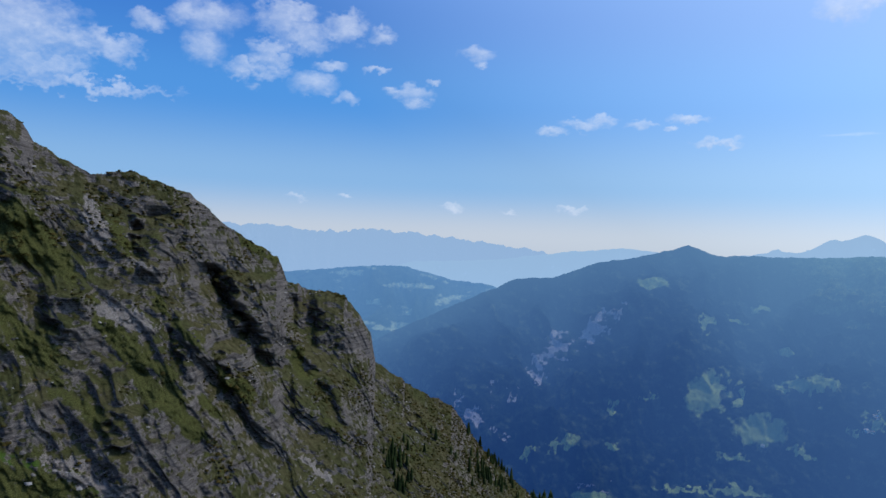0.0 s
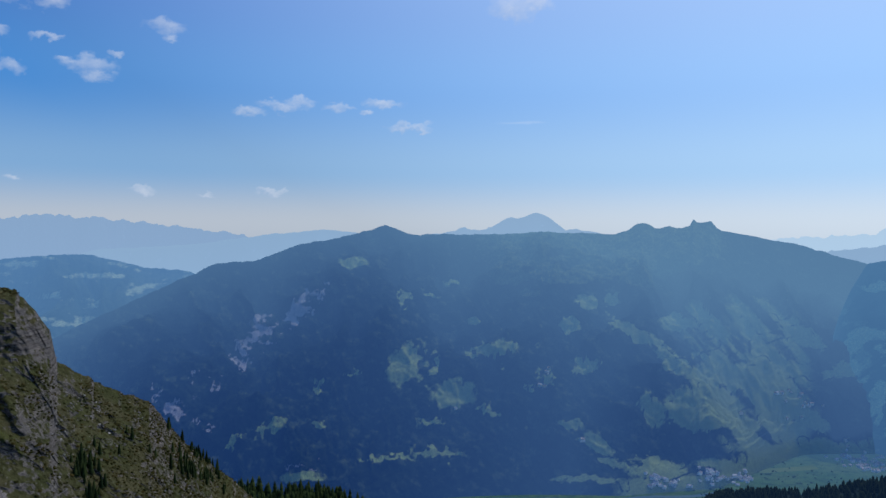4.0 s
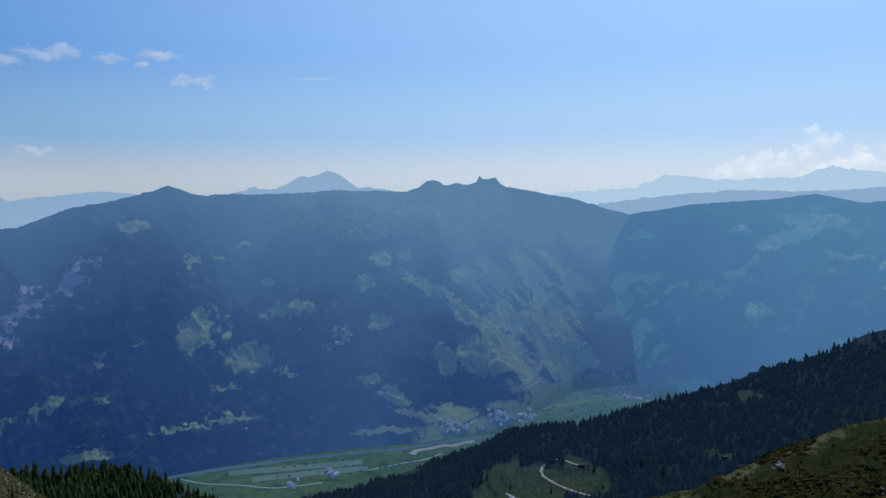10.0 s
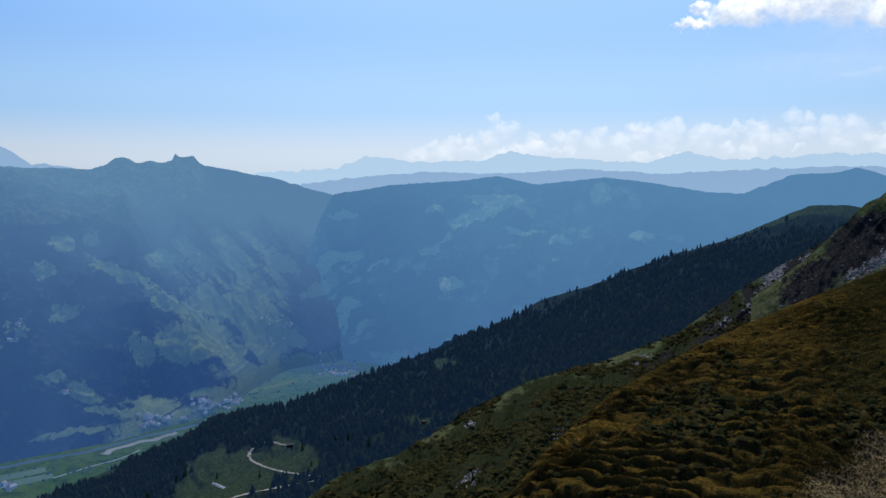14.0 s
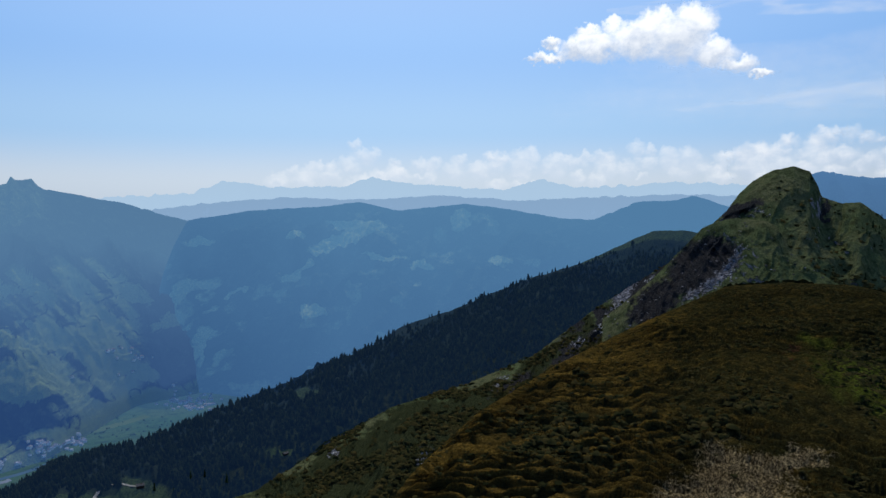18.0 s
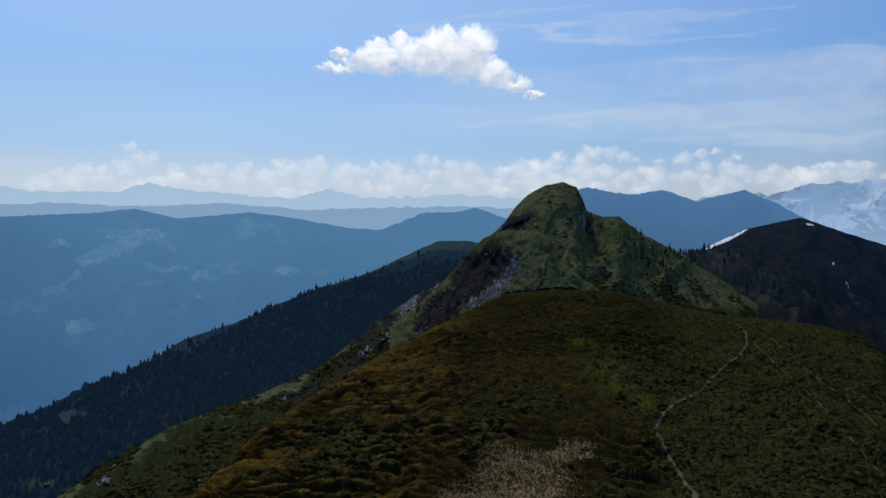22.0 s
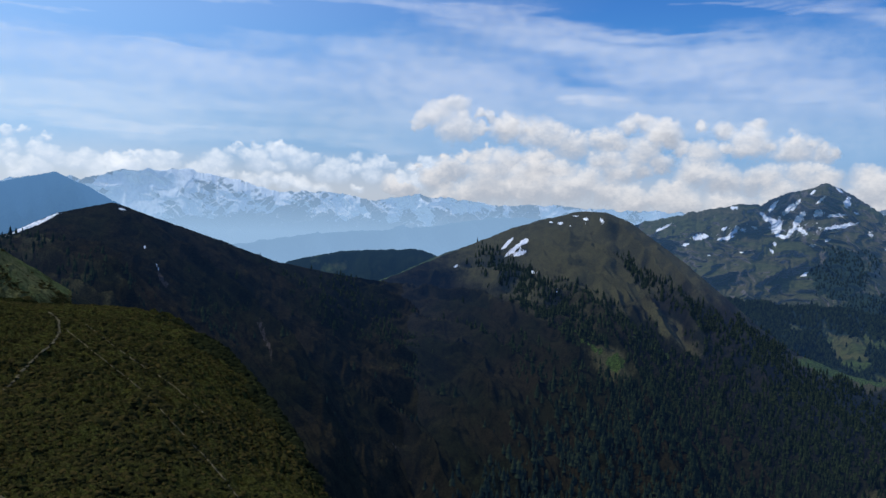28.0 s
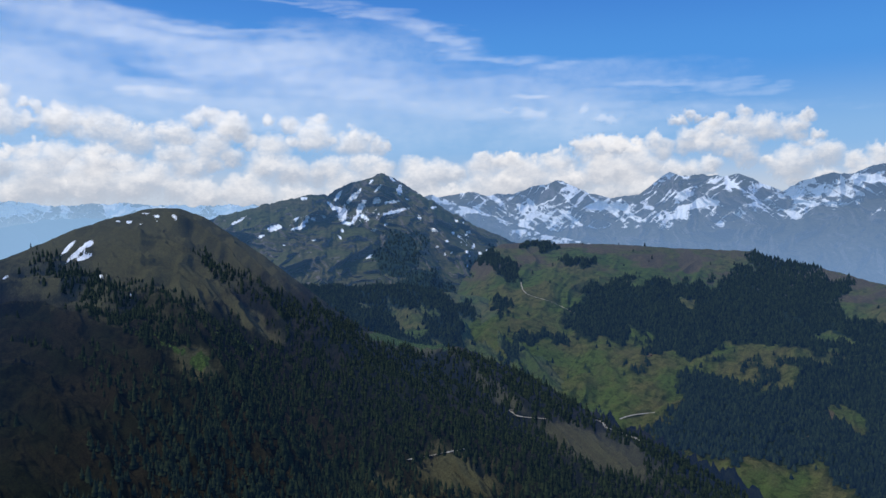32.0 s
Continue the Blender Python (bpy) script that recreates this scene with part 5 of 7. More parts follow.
def cloud(name, label, puffs, material, step=0.06, far=4840, rough=0.35, grain=1.6, stretch=1.0, group="", tilt=0.0):
    """A cloud from soft puffs (azimuth, elevation, half width, half height); its near side bulges towards the viewer."""
    p = np.array(puffs, float)
    a = np.arange((p[:, 0] - p[:, 2] * 1.5).min(), (p[:, 0] + p[:, 2] * 1.5).max(), step)
    e = np.arange((p[:, 1] - p[:, 3] * 1.6).min(), (p[:, 1] + p[:, 3] * 1.6).max(), step)
    E_, A_ = np.meshgrid(e, a)
    u, v = A_ * grain / stretch, (E_ + tilt * A_) * grain
    wa = A_ + rough * stretch * 0.6 * fbm(u, v, 0.7, octaves=5, gain=0.6)
    we = E_ + rough * fbm(u, v, 9.7, octaves=5, gain=0.6)
    dense, bulge, light = np.zeros_like(A_), np.zeros_like(A_), np.zeros_like(A_)
    heft = np.full_like(A_, 1e-9)
    for row in p:
        pa, pe, w, h = row[:4]
        d2 = ((wa - pa) / w) ** 2 + ((we - pe) / h) ** 2
        k = np.clip(1 - d2, 0, 1)
        hump = np.sqrt(k) * min(w, h)
        face = (we - pe) / h * 0.55 + (pa - wa) / w * 0.12 * np.sign(pa - 80) + 0.55
        weight = k ** 1.5 * min(w, h) + 1e-9
        light, heft = light + face * weight, heft + weight
        bulge = np.maximum(bulge, hump)
        dense = np.maximum(dense, k ** 0.8)
    light = light / heft
    r = far - bulge * 60
    x, y, z = (r * np.cos(np.radians(E_)) * np.sin(np.radians(A_)), r * np.cos(np.radians(E_)) * np.cos(np.radians(A_)), r * np.sin(np.radians(E_)) + EYE)
    ob = sheet(name, x, y, z, material, dict(dense=dense, light=light))
    bm = bmesh.new()
    bm.from_mesh(ob.data)
    lay = bm.verts.layers.float["dense"]
    bmesh.ops.delete(bm, geom=[q for q in bm.faces if max(w_[lay] for w_ in q.verts) <= 0.0], context="FACES")
    bm.to_mesh(ob.data)
    bm.free()
    return tagged(ob, label, "cloud", group=group)


def puff_row(rng, tops, base, size, count, fill=1.0):
    """Puffs heaped under a line of cloud tops (azimuth, elevation): big ones low, small ones along the top."""
    t = np.array(tops, float)
    out = []
    for i in range(count):
        a = rng.uniform(t[0, 0], t[-1, 0])
        top = np.interp(a, t[:, 0], t[:, 1])
        k = rng.random() ** 0.7 * fill
        h = min(size * rng.uniform(0.35, 1.0), max(0.1, (top - base) * 0.6))
        pe = base + (top - base) * k
        h = min(h, max(0.12, top - pe + 0.15))
        out.append((a, pe, h * rng.uniform(1.1, 1.7), h))
    return out


crng = np.random.default_rng(21)
FAIR = "small white fair-weather cloud in the blue sky"
small_a = [
    [(-28.80, 14.13, 3.32, 1.87, 0), (-26.80, 13.05, 2.49, 1.25, 0), (-28.06, 11.46, 3.32, 0.91, 0), (-23.72, 12.93, 2.08, 0.91, 0), (-29.40, 13.00, 2.49, 1.66, 0), (-25.02, 10.41, 5.40, 0.50, 0)],
    [(-17.05, 15.76, 2.49, 1.16, 0), (-17.55, 13.85, 1.41, 1.25, 0), (-18.75, 15.75, 1.25, 0.83, 0), (-21.30, 15.06, 1.25, 0.58, 0)],
]
small_b = [
    [(-12.18, 16.06, 1.87, 1.45, 0), (-12.89, 13.72, 1.66, 0.91, 0), (-14.03, 12.47, 2.28, 0.83, 0), (-11.40, 16.69, 1.66, 0.83, 0), (-10.55, 15.25, 2.08, 1.25, 0), (-9.82, 11.81, 1.66, 0.75, 0), (-7.35, 10.93, 0.91, 0.50, 0), (-7.72, 15.83, 1.66, 1.08, 0), (-4.83, 15.42, 0.91, 0.66, 0)],
    [(2.06, 14.51, 1.41, 0.58, 0), (2.29, 13.73, 0.58, 0.33, 0)],
    [(-2.83, 11.59, 1.66, 0.58, 0), (-2.39, 10.93, 1.16, 0.33, 0), (-1.07, 12.37, 0.42, 0.25, 0), (-3.87, 11.74, 0.75, 0.33, 0)],
    [(7.60, 8.99, 1.16, 0.33, 0), (10.02, 9.57, 1.66, 0.37, 0), (11.21, 9.97, 1.16, 0.37, 0)],
]
small_c = [
    [(13.99, 9.56, 1.08, 0.33, 0)],
    [(17.44, 10.01, 1.41, 0.33, 0), (16.12, 9.42, 0.50, 0.21, 0)],
    [(19.24, 8.32, 1.58, 0.29, 0), (20.28, 8.11, 0.58, 0.17, 0)],
    [(26.66, 16.54, 1.66, 0.83, 0), (28.29, 16.70, 1.25, 0.50, 0)],
    [(-10.76, 3.73, 0.75, 0.25, 0), (-7.19, 3.89, 0.58, 0.21, 0)],
    [(0.55, 3.42, 0.83, 0.25, 0), (9.28, 3.45, 1.00, 0.21, 0), (4.70, 3.21, 0.66, 0.17, 0)],
    [(-8.65, 13.06, 1.25, 0.42, 0), (-5.24, 13.06, 0.83, 0.25, 0)],
]
def clusters(puffs):
    """Puffs that touch belong to one cloud."""
    left, out = [q[:4] for q in puffs], []
    while left:
        one = [left.pop()]
        grown = True
        while grown:
            near = [q for q in left if any(abs(q[0] - o[0]) < (q[2] + o[2]) * 1.0 and abs(q[1] - o[1]) < (q[3] + o[3]) * 1.0 for o in one)]
            grown = bool(near)
            one += near
            left = [q for q in left if q not in near]
        out.append(one)
    return out


for puffs in itertools.chain(small_a, small_b, small_c):
    for one in clusters(puffs):
        grow = 1.3 if len(one) < 5 else 1.3
        one = [(pa, pe, w * grow, h * grow) for pa, pe, w, h in one]
        cloud("small_cloud", FAIR, one, m_small, 0.05, rough=0.3 if len(one) < 5 else 0.6, grain=1.6, stretch=1.5, group="fair-weather clouds")


def bank(name, label, tops, base, size, count, material, pieces, far=4840, rough=0.26, grain=1.6, fill=0.97):
    """A long bank of heaped clouds, cloud by cloud."""
    cut = np.linspace(tops[0][0], tops[-1][0], pieces + 1)
    for lo, hi in zip(cut[:-1], cut[1:]):
        lo, hi = lo - 0.6, hi + 0.6
        inner = [(lo, float(np.interp(lo, *zip(*tops))))] + [t for t in tops if lo < t[0] < hi] + [(hi, float(np.interp(hi, *zip(*tops))))]
        cloud(name, label, puff_row(crng, inner, base, size, count // pieces, fill), material, 0.06, far, rough, grain, group=label)


cloud("ice_streak", "faint straight streak of ice cloud", [q[:4] for q in [(27.53, 8.64, 2.08, 0.17, 0)]], m_veil, 0.05, rough=0.1, stretch=4)

cloud("cumulus_cloud", "lone bright white cumulus trailing a ragged end", [q[:4] for q in [(79.52, 10.93, 2.57, 1.41, 0), (82.15, 11.3, 2.7, 1.7, 0), (84.85, 11.2, 3.0, 2.2, 0), (83.4, 12.1, 2.0, 1.4, 0), (86.0, 12.1, 1.9, 1.6, 0), (87.21, 10.05, 2.08, 1.25, 0), (88.81, 9.15, 1.66, 0.75, 0), (90.22, 8.53, 1.25, 0.29, 0), (78.06, 10.63, 1.87, 0.83, 0), (76.08, 10.18, 1.66, 0.50, 0), (78.79, 11.97, 1.16, 0.58, 0), (76.26, 11.14, 0.9, 0.4, 0), (80.46, 12.29, 1.00, 0.58, 0), (75.02, 9.94, 1.00, 0.29, 0)]], m_lone, 0.045, rough=0.34, grain=1.5)

low_bank = [(56.94, 2.41), (60.19, 3.14), (61.03, 4.27), (63.28, 4.67), (64.50, 3.73), (66.35, 3.11), (69.23, 3.25), (72.09, 3.62), (74.92, 3.98), (77.32, 3.37), (79.28, 3.53), (81.97, 4.25), (84.23, 3.76), (87.14, 3.82), (89.94, 4.16), (92.61, 4.77), (95.41, 5.16)]
bank("horizon_cloud", "low hazy white cumulus on the horizon", low_bank, 1.0, 0.9, 130, m_bank, 5, 4840, 0.22, 2.2, 0.9)
bank_b = [(88.84, 3.61), (90.74, 4.31), (93.72, 4.94), (96.51, 4.60), (98.70, 3.61), (100.53, 4.51), (103.57, 4.51), (105.94, 3.66), (108.34, 3.39), (110.75, 3.72), (114.43, 3.77), (116.46, 4.60), (118.93, 4.91), (121.43, 4.39), (124.32, 4.29), (127.17, 4.18), (129.57, 4.45)]
bank("horizon_cloud", "low white cumulus over the snowy range", bank_b, 1.5, 0.9, 150, m_bright, 4, 4840, 0.22, 2.0, 0.95)
tower = [(129.02, 6.70), (130.00, 8.19), (132.02, 8.86), (133.95, 7.75), (135.70, 7.21)]
bank("heaped_cloud", "tall white cumulus tower standing over the range", tower, 6.2, 1.3, 34, m_cumulus, 1)
heap = [(127.98, 2.88), (130.11, 4.17), (132.14, 4.69), (134.03, 5.20), (135.36, 5.68), (136.23, 8.89), (138.02, 8.43), (139.68, 6.74), (141.28, 7.04), (143.30, 7.55), (145.75, 7.95), (147.84, 7.35), (150.32, 7.24), (151.55, 7.77), (154.05, 7.16), (156.56, 6.00), (158.63, 5.04), (160.68, 4.07), (162.26, 4.51), (164.98, 4.84), (168.79, 4.50), (171.30, 5.60), (173.76, 5.78), (176.16, 5.22)]
bank("heaped_cloud", "great white and grey heaped cumulus", heap, 1.2, 1.5, 200, m_cumulus, 5)
heap_b = [(171.10, 5.05), (172.31, 5.82), (173.90, 5.86), (175.86, 5.52), (177.40, 6.06), (178.91, 7.55), (180.41, 6.90), (182.24, 7.19), (184.02, 7.95), (186.46, 7.12), (188.48, 5.72), (190.43, 5.25), (191.32, 4.84)]
bank("heaped_cloud", "white cumulus resting on the glacier peaks", heap_b, 2.0, 1.2, 90, m_cumulus, 2)
for puffs in ([(168.48, 7.52, 1.25, 0.58, 0), (166.64, 7.64, 0.75, 0.25, 0)], [(172.03, 7.62, 0.50, 0.50, 0), (173.70, 6.98, 1.41, 0.33, 0)]):
    cloud("small_cloud", "small white puff beside the great bank", [q[:4] for q in puffs], m_small, 0.05, rough=0.3, grain=1.8, group="puffs")
cloud("lens_cloud", "flat smooth lens-shaped cloud", [q[:4] for q in [(142.24, 8.61, 3.94, 0.54, 0), (140.41, 8.86, 2.08, 0.33, 0)]], m_small, 0.05, rough=0.12, stretch=3)
cloud("lens_cloud", "thin flat strip of cloud", [q[:4] for q in [(168.24, 8.68, 1.87, 0.21, 0)]], m_small, 0.05, rough=0.1, stretch=3)

veils_a = [
    [(90.79, 13.88, 6.64, 0.29, -4), (96.50, 13.05, 8.72, 0.33, -5), (102.21, 13.54, 2.49, 0.21, -5)],
    [(94.11, 6.71, 7.89, 0.37, -6), (101.51, 7.21, 6.23, 0.66, -4), (106.40, 6.21, 5.40, 0.58, 0), (110.40, 5.39, 4.57, 0.33, 0)],
    [(101.45, 10.61, 2.28, 0.21, 0), (110.65, 10.95, 1.66, 0.29, 0)],
    [(93.90, 12.66, 11.62, 0.29, 2), (118.51, 14.60, 13.70, 0.33, 2), (132.60, 14.16, 12.45, 0.58, 4), (140.11, 12.29, 9.13, 1.08, 8)],
    [(137.06, 13.59, 13.70, 1.49, 12), (148.50, 11.59, 17.44, 1.74, 10), (163.64, 9.09, 10.79, 0.91, 3), (130.29, 10.67, 12.45, 1.25, 5)],
]
veils_b = [
    [(156.64, 14.13, 6.4, 0.55, 15), (163.51, 12.19, 7.23, 0.6, 12), (151.23, 15.76, 5.98, 0.6, 14)],
    [(140.97, 13.90, 8.30, 0.50, 8), (158.46, 13.15, 9.55, 0.37, 12), (146.47, 11.30, 11.62, 1.08, 10), (181.86, 9.09, 4.57, 0.42, 5)],
    [(105.50, 6.79, 10.79, 0.91, 0), (114.85, 5.34, 12.45, 0.83, 0)],
    [(130.36, 8.41, 17.44, 2.91, 3), (154.31, 10.98, 17.44, 2.49, 4), (171.92, 7.87, 10.79, 1.66, 2)],
    # broad veils added to whiten the low sky in place of horizon haze
    [(110, 7.0, 20, 3.6, 0), (136, 7.5, 18, 4.0, 1), (158, 7.0, 14, 3.0, 1)],
    [(106.54, 9.63, 17.44, 2.08, 0), (130.90, 9.43, 17.44, 2.49, 2)],
]
for puffs in itertools.chain(veils_a, veils_b):
    line = []
    for pa, pe, w, h, turn in puffs:
        n = max(3, int(w / (h * 2.0)))
        for k in np.linspace(-1, 1, n):
            line.append((pa + k * w * math.cos(radians(turn)), pe - k * w * math.sin(radians(turn)), w / n * 2.6, h * (1.25 - abs(k) * 0.5)))
    cloud("cirrus_veil", "thin glowing veil of high ice cloud and white haze", line, m_veil, 0.08, far=4880, rough=0.75, grain=0.5, stretch=7, group="ice-cloud veils")

# ---- helpers for things ----
def plain(name, stops, rough=0.9, scale=0.5, per="grain", glow=None, amount=(0, 0)):
    """A mottled material; per 'island' or 'object' gives each piece its own tone as well."""
    m, nt, b = shader(name)
    grain = noisy(nt, place_of(nt), scale, 5)
    if per == "island":
        g = nt.nodes.new("ShaderNodeNewGeometry")
        grain = calc(nt, "ADD", calc(nt, "MULTIPLY", grain, 0.5), calc(nt, "MULTIPLY", g.outputs["Random Per Island"], 0.5))
    if per == "object":
        o = nt.nodes.new("ShaderNodeObjectInfo")
        grain = calc(nt, "ADD", calc(nt, "MULTIPLY", grain, 0.5), calc(nt, "MULTIPLY", o.outputs["Random"], 0.5))
    nt.links.new(ramp(nt, grain, stops), b.inputs["Base Color"])
    b.inputs["Roughness"].default_value = rough
    b.inputs["Specular IOR Level"].default_value = 0.0
    # glow paints haze into the material as emission
    if glow:
        air(nt, b, glow, amount)
    return m


def part(name, bm, material, parent=None, label=""):
    me = bpy.data.meshes.new(name)
    bm.to_mesh(me)
    bm.free()
    me.materials.append(material)
    ob = new(name, me)
    ob.parent = parent
    return tagged(ob, label)


def from_arrays(name, verts, faces, material):
    me = bpy.data.meshes.new(name)
    me.vertices.add(len(verts))
    me.vertices.foreach_set("co", np.asarray(verts, np.float32).ravel())
    k = faces.shape[1]
    me.loops.add(faces.size)
    me.loops.foreach_set("vertex_index", faces.ravel().astype(np.int32))
    me.polygons.add(len(faces))
    me.polygons.foreach_set("loop_start", np.arange(0, faces.size, k, dtype=np.int32))
    me.update(calc_edges=True)
    me.materials.append(material)
    return new(name, me)


def ribbon(name, form, line, width, material, label, category, lift=0.3, wiggle=0.25, steps=14):
    """A way laid over a landform along (azimuth, elevation) points."""
    pts = [ground_at(form, a, e) if form else Vector((EYE / math.tan(radians(-e)) * math.sin(radians(a)), EYE / math.tan(radians(-e)) * math.cos(radians(a)), 0)) for a, e in line]
    path = []
    for i in range(len(pts) - 1):
        p0, p1, p2, p3 = pts[max(i - 1, 0)], pts[i], pts[i + 1], pts[min(i + 2, len(pts) - 1)]
        for k in range(steps):
            t = k / steps
            q = 0.5 * ((2 * p1) + (p2 - p0) * t + (2 * p0 - 5 * p1 + 4 * p2 - p3) * t * t + (3 * p1 - p0 - 3 * p2 + p3) * t ** 3)
            path.append(q)
    path.append(pts[-1])
    if form:
        fixed = []
        for q in path:
            a, e = math.degrees(math.atan2(q.x, q.y)), math.degrees(math.atan2(q.z - EYE, math.hypot(q.x, q.y)))
            a = a + 360 if a < -100 else a
            fixed.append(ground_at(form, a, e))
        path = fixed
    bm = bmesh.new()
    last = None
    for i, q in enumerate(path):
        d = path[min(i + 1, len(path) - 1)] - path[max(i - 1, 0)]
        n = Vector((d.y, -d.x, 0))
        n = n.normalized() if n.length > 1e-6 else Vector((1, 0, 0))
        w = width * (1 + wiggle * noise.noise(Vector((i * 0.37, width, 0))))
        o = n * width * wiggle * noise.noise(Vector((i * 0.21, 7.7, width)))
        row = [bm.verts.new(q + o + n * w * k + Vector((0, 0, lift * (1 - 0.6 * abs(k) * 2)))) for k in (-0.5, -0.2, 0.2, 0.5)]
        if last:
            for u in range(3):
                bm.faces.new((last[u], last[u + 1], row[u + 1], row[u]))
        last = row
    return tagged(part(name, bm, material), label, category, kind="structure")


# ---- trees ----
m_spruce = plain("spruce needles", [(0.25, (0.012, 0.02, 0.009)), (0.5, (0.026, 0.04, 0.014)), (0.8, (0.046, 0.064, 0.02))], per="island", scale=0.8)
# farther spruces get blue haze painted into their needles as emission
m_spruce_ridge = plain("spruce needles with blue haze glow", [(0.25, (0.012, 0.02, 0.009)), (0.5, (0.012, 0.019, 0.008)), (0.8, (0.023, 0.032, 0.012))], per="island", scale=0.8, glow=(0.045, 0.13, 0.37), amount=(0.07, 0.07))
m_spruce_dark = plain("dark spruce needles with haze glow", [(0.25, (0.007, 0.013, 0.007)), (0.5, (0.016, 0.025, 0.011)), (0.8, (0.032, 0.042, 0.016))], per="island", scale=0.8, glow=(0.05, 0.13, 0.36), amount=(0.032, 0.032))
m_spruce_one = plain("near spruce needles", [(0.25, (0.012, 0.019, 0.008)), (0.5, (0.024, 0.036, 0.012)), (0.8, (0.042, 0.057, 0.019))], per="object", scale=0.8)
m_hazy_spruce = plain("spruce needles with far haze glow", [(0.25, (0.006, 0.011, 0.005)), (0.5, (0.012, 0.02, 0.008)), (0.8, (0.025, 0.037, 0.013))], per="island", scale=0.5, glow=(0.055, 0.15, 0.42), amount=(0.085, 0.085))
m_bark = plain("grey-brown bark", [(0.3, (0.05, 0.035, 0.025)), (0.7, (0.12, 0.09, 0.07))], scale=2)


def cone_tiers(tiers, sides, rng, spread=0.24, start=0.08):
    """Drooping branch tiers of a conifer, one metre high."""
    verts, faces = [], []
    for k in range(tiers):
        z0 = start + (0.93 - start) * k / tiers
        z1 = min(1.0, z0 + 1.9 * (1 - start) / tiers)
        w = spread * (1 - z0) ** 0.85 + 0.015
        base = len(verts)
        for i in range(sides):
            a = 2 * math.pi * (i + 0.5 * (k % 2)) / sides + rng.uniform(-0.15, 0.15)
            q = w * rng.uniform(0.7, 1.15)
            verts.append((q * math.cos(a), q * math.sin(a), z0 - 0.02 * rng.random()))
        verts.append((0, 0, z1))
        for i in range(sides):
            faces.append((base + i, base + (i + 1) % sides, base + sides))
    return np.array(verts), np.array(faces)


def scatter(form, chance, count, rng):
    """Random places on the near side of a landform, as likely as chance (0 to 1) says per square metre."""
    x, y, z = form["x"], form["y"], form["z"]
    u = np.stack([x[1:, :-1] - x[:-1, :-1], y[1:, :-1] - y[:-1, :-1], z[1:, :-1] - z[:-1, :-1]], -1)
    v = np.stack([x[:-1, 1:] - x[:-1, :-1], y[:-1, 1:] - y[:-1, :-1], z[:-1, 1:] - z[:-1, :-1]], -1)
    w = np.linalg.norm(np.cross(u, v), axis=-1) * np.clip(chance, 0, 1)[:-1, :-1] * (form["s"][:-1, :-1] < 1.05)
    w = w.ravel() / w.sum()
    pick = rng.choice(w.size, count, p=w)
    i, j = np.unravel_index(pick, u.shape[:2])
    a, b = rng.random(count)[:, None], rng.random(count)[:, None]
    return np.stack([x[i, j], y[i, j], z[i, j]], -1) + a * u[i, j] + b * v[i, j]


def forest(name, label, places, low, high, material, rng, tiers=3, sides=6, slim=1.0):
    """Many spruces as one wood."""
    kinds = [cone_tiers(tiers, sides, random.Random(k)) for k in range(4)]
    nv = len(kinds[0][0])
    n = len(places)
    which = rng.integers(0, 4, n)
    size = (low + (high - low) * rng.random(n) ** 1.7) * rng.uniform(0.75, 1.15, n)
    turn = rng.uniform(0, 6.28, n)
    base = np.stack([k[0] for k in kinds])[which]
    c, s_ = np.cos(turn)[:, None], np.sin(turn)[:, None]
    fat = slim * rng.uniform(0.8, 1.2, n)[:, None]
    out = np.stack([(base[..., 0] * c - base[..., 1] * s_) * size[:, None] * fat, (base[..., 0] * s_ + base[..., 1] * c) * size[:, None] * fat, base[..., 2] * size[:, None] - 0.06 * size[:, None]], -1) + places[:, None, :]
    faces = (kinds[0][1][None] + (np.arange(n) * nv)[:, None, None]).reshape(-1, 3)
    return tagged(from_arrays(name, out.reshape(-1, 3), faces, material), label, "forest", kind="stuff")


frng = np.random.default_rng(5)
edge = lambda v, lo, hi: np.clip((v - lo) / (hi - lo), 0, 1)
clump = lambda form, k, z: edge(fbm(form["x"] / k, form["y"] / k, z), -0.35, 0.25)

wood_mask = clump(wood_ridge, 60, 2.0) * 0.35 + 0.65
wood_mask = wood_mask * (1 - edge(pasture, 0.35, 0.5)) * (1 - edge(wood_ridge["az"], 76, 84) * edge(wood_ridge["s"], 0.72, 0.9))
wood_mask = wood_mask * edge(wood_ridge["el"], -26, -22)
tall = 1 - edge(wood_ridge["az"], 60, 66)
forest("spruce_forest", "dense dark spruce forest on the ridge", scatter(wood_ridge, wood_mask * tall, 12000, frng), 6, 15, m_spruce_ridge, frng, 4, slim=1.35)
forest("spruce_forest", "lower spruce forest, painted hazy blue, below the grassy ridge line", scatter(wood_ridge, wood_mask * (1 - tall) * (1 - 0.9 * edge(wood_ridge["s"], 0.78, 0.93)), 13000, frng), 4, 10, m_spruce_ridge, frng, 3, slim=1.35)
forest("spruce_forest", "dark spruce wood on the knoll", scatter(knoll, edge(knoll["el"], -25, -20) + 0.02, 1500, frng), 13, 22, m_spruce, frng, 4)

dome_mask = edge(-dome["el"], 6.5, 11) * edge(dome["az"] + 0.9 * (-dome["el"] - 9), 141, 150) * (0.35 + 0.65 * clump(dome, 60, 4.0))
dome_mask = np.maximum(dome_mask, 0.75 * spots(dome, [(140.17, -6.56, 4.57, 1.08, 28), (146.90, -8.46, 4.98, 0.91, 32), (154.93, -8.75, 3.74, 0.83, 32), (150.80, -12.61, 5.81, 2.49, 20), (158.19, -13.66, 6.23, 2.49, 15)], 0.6))
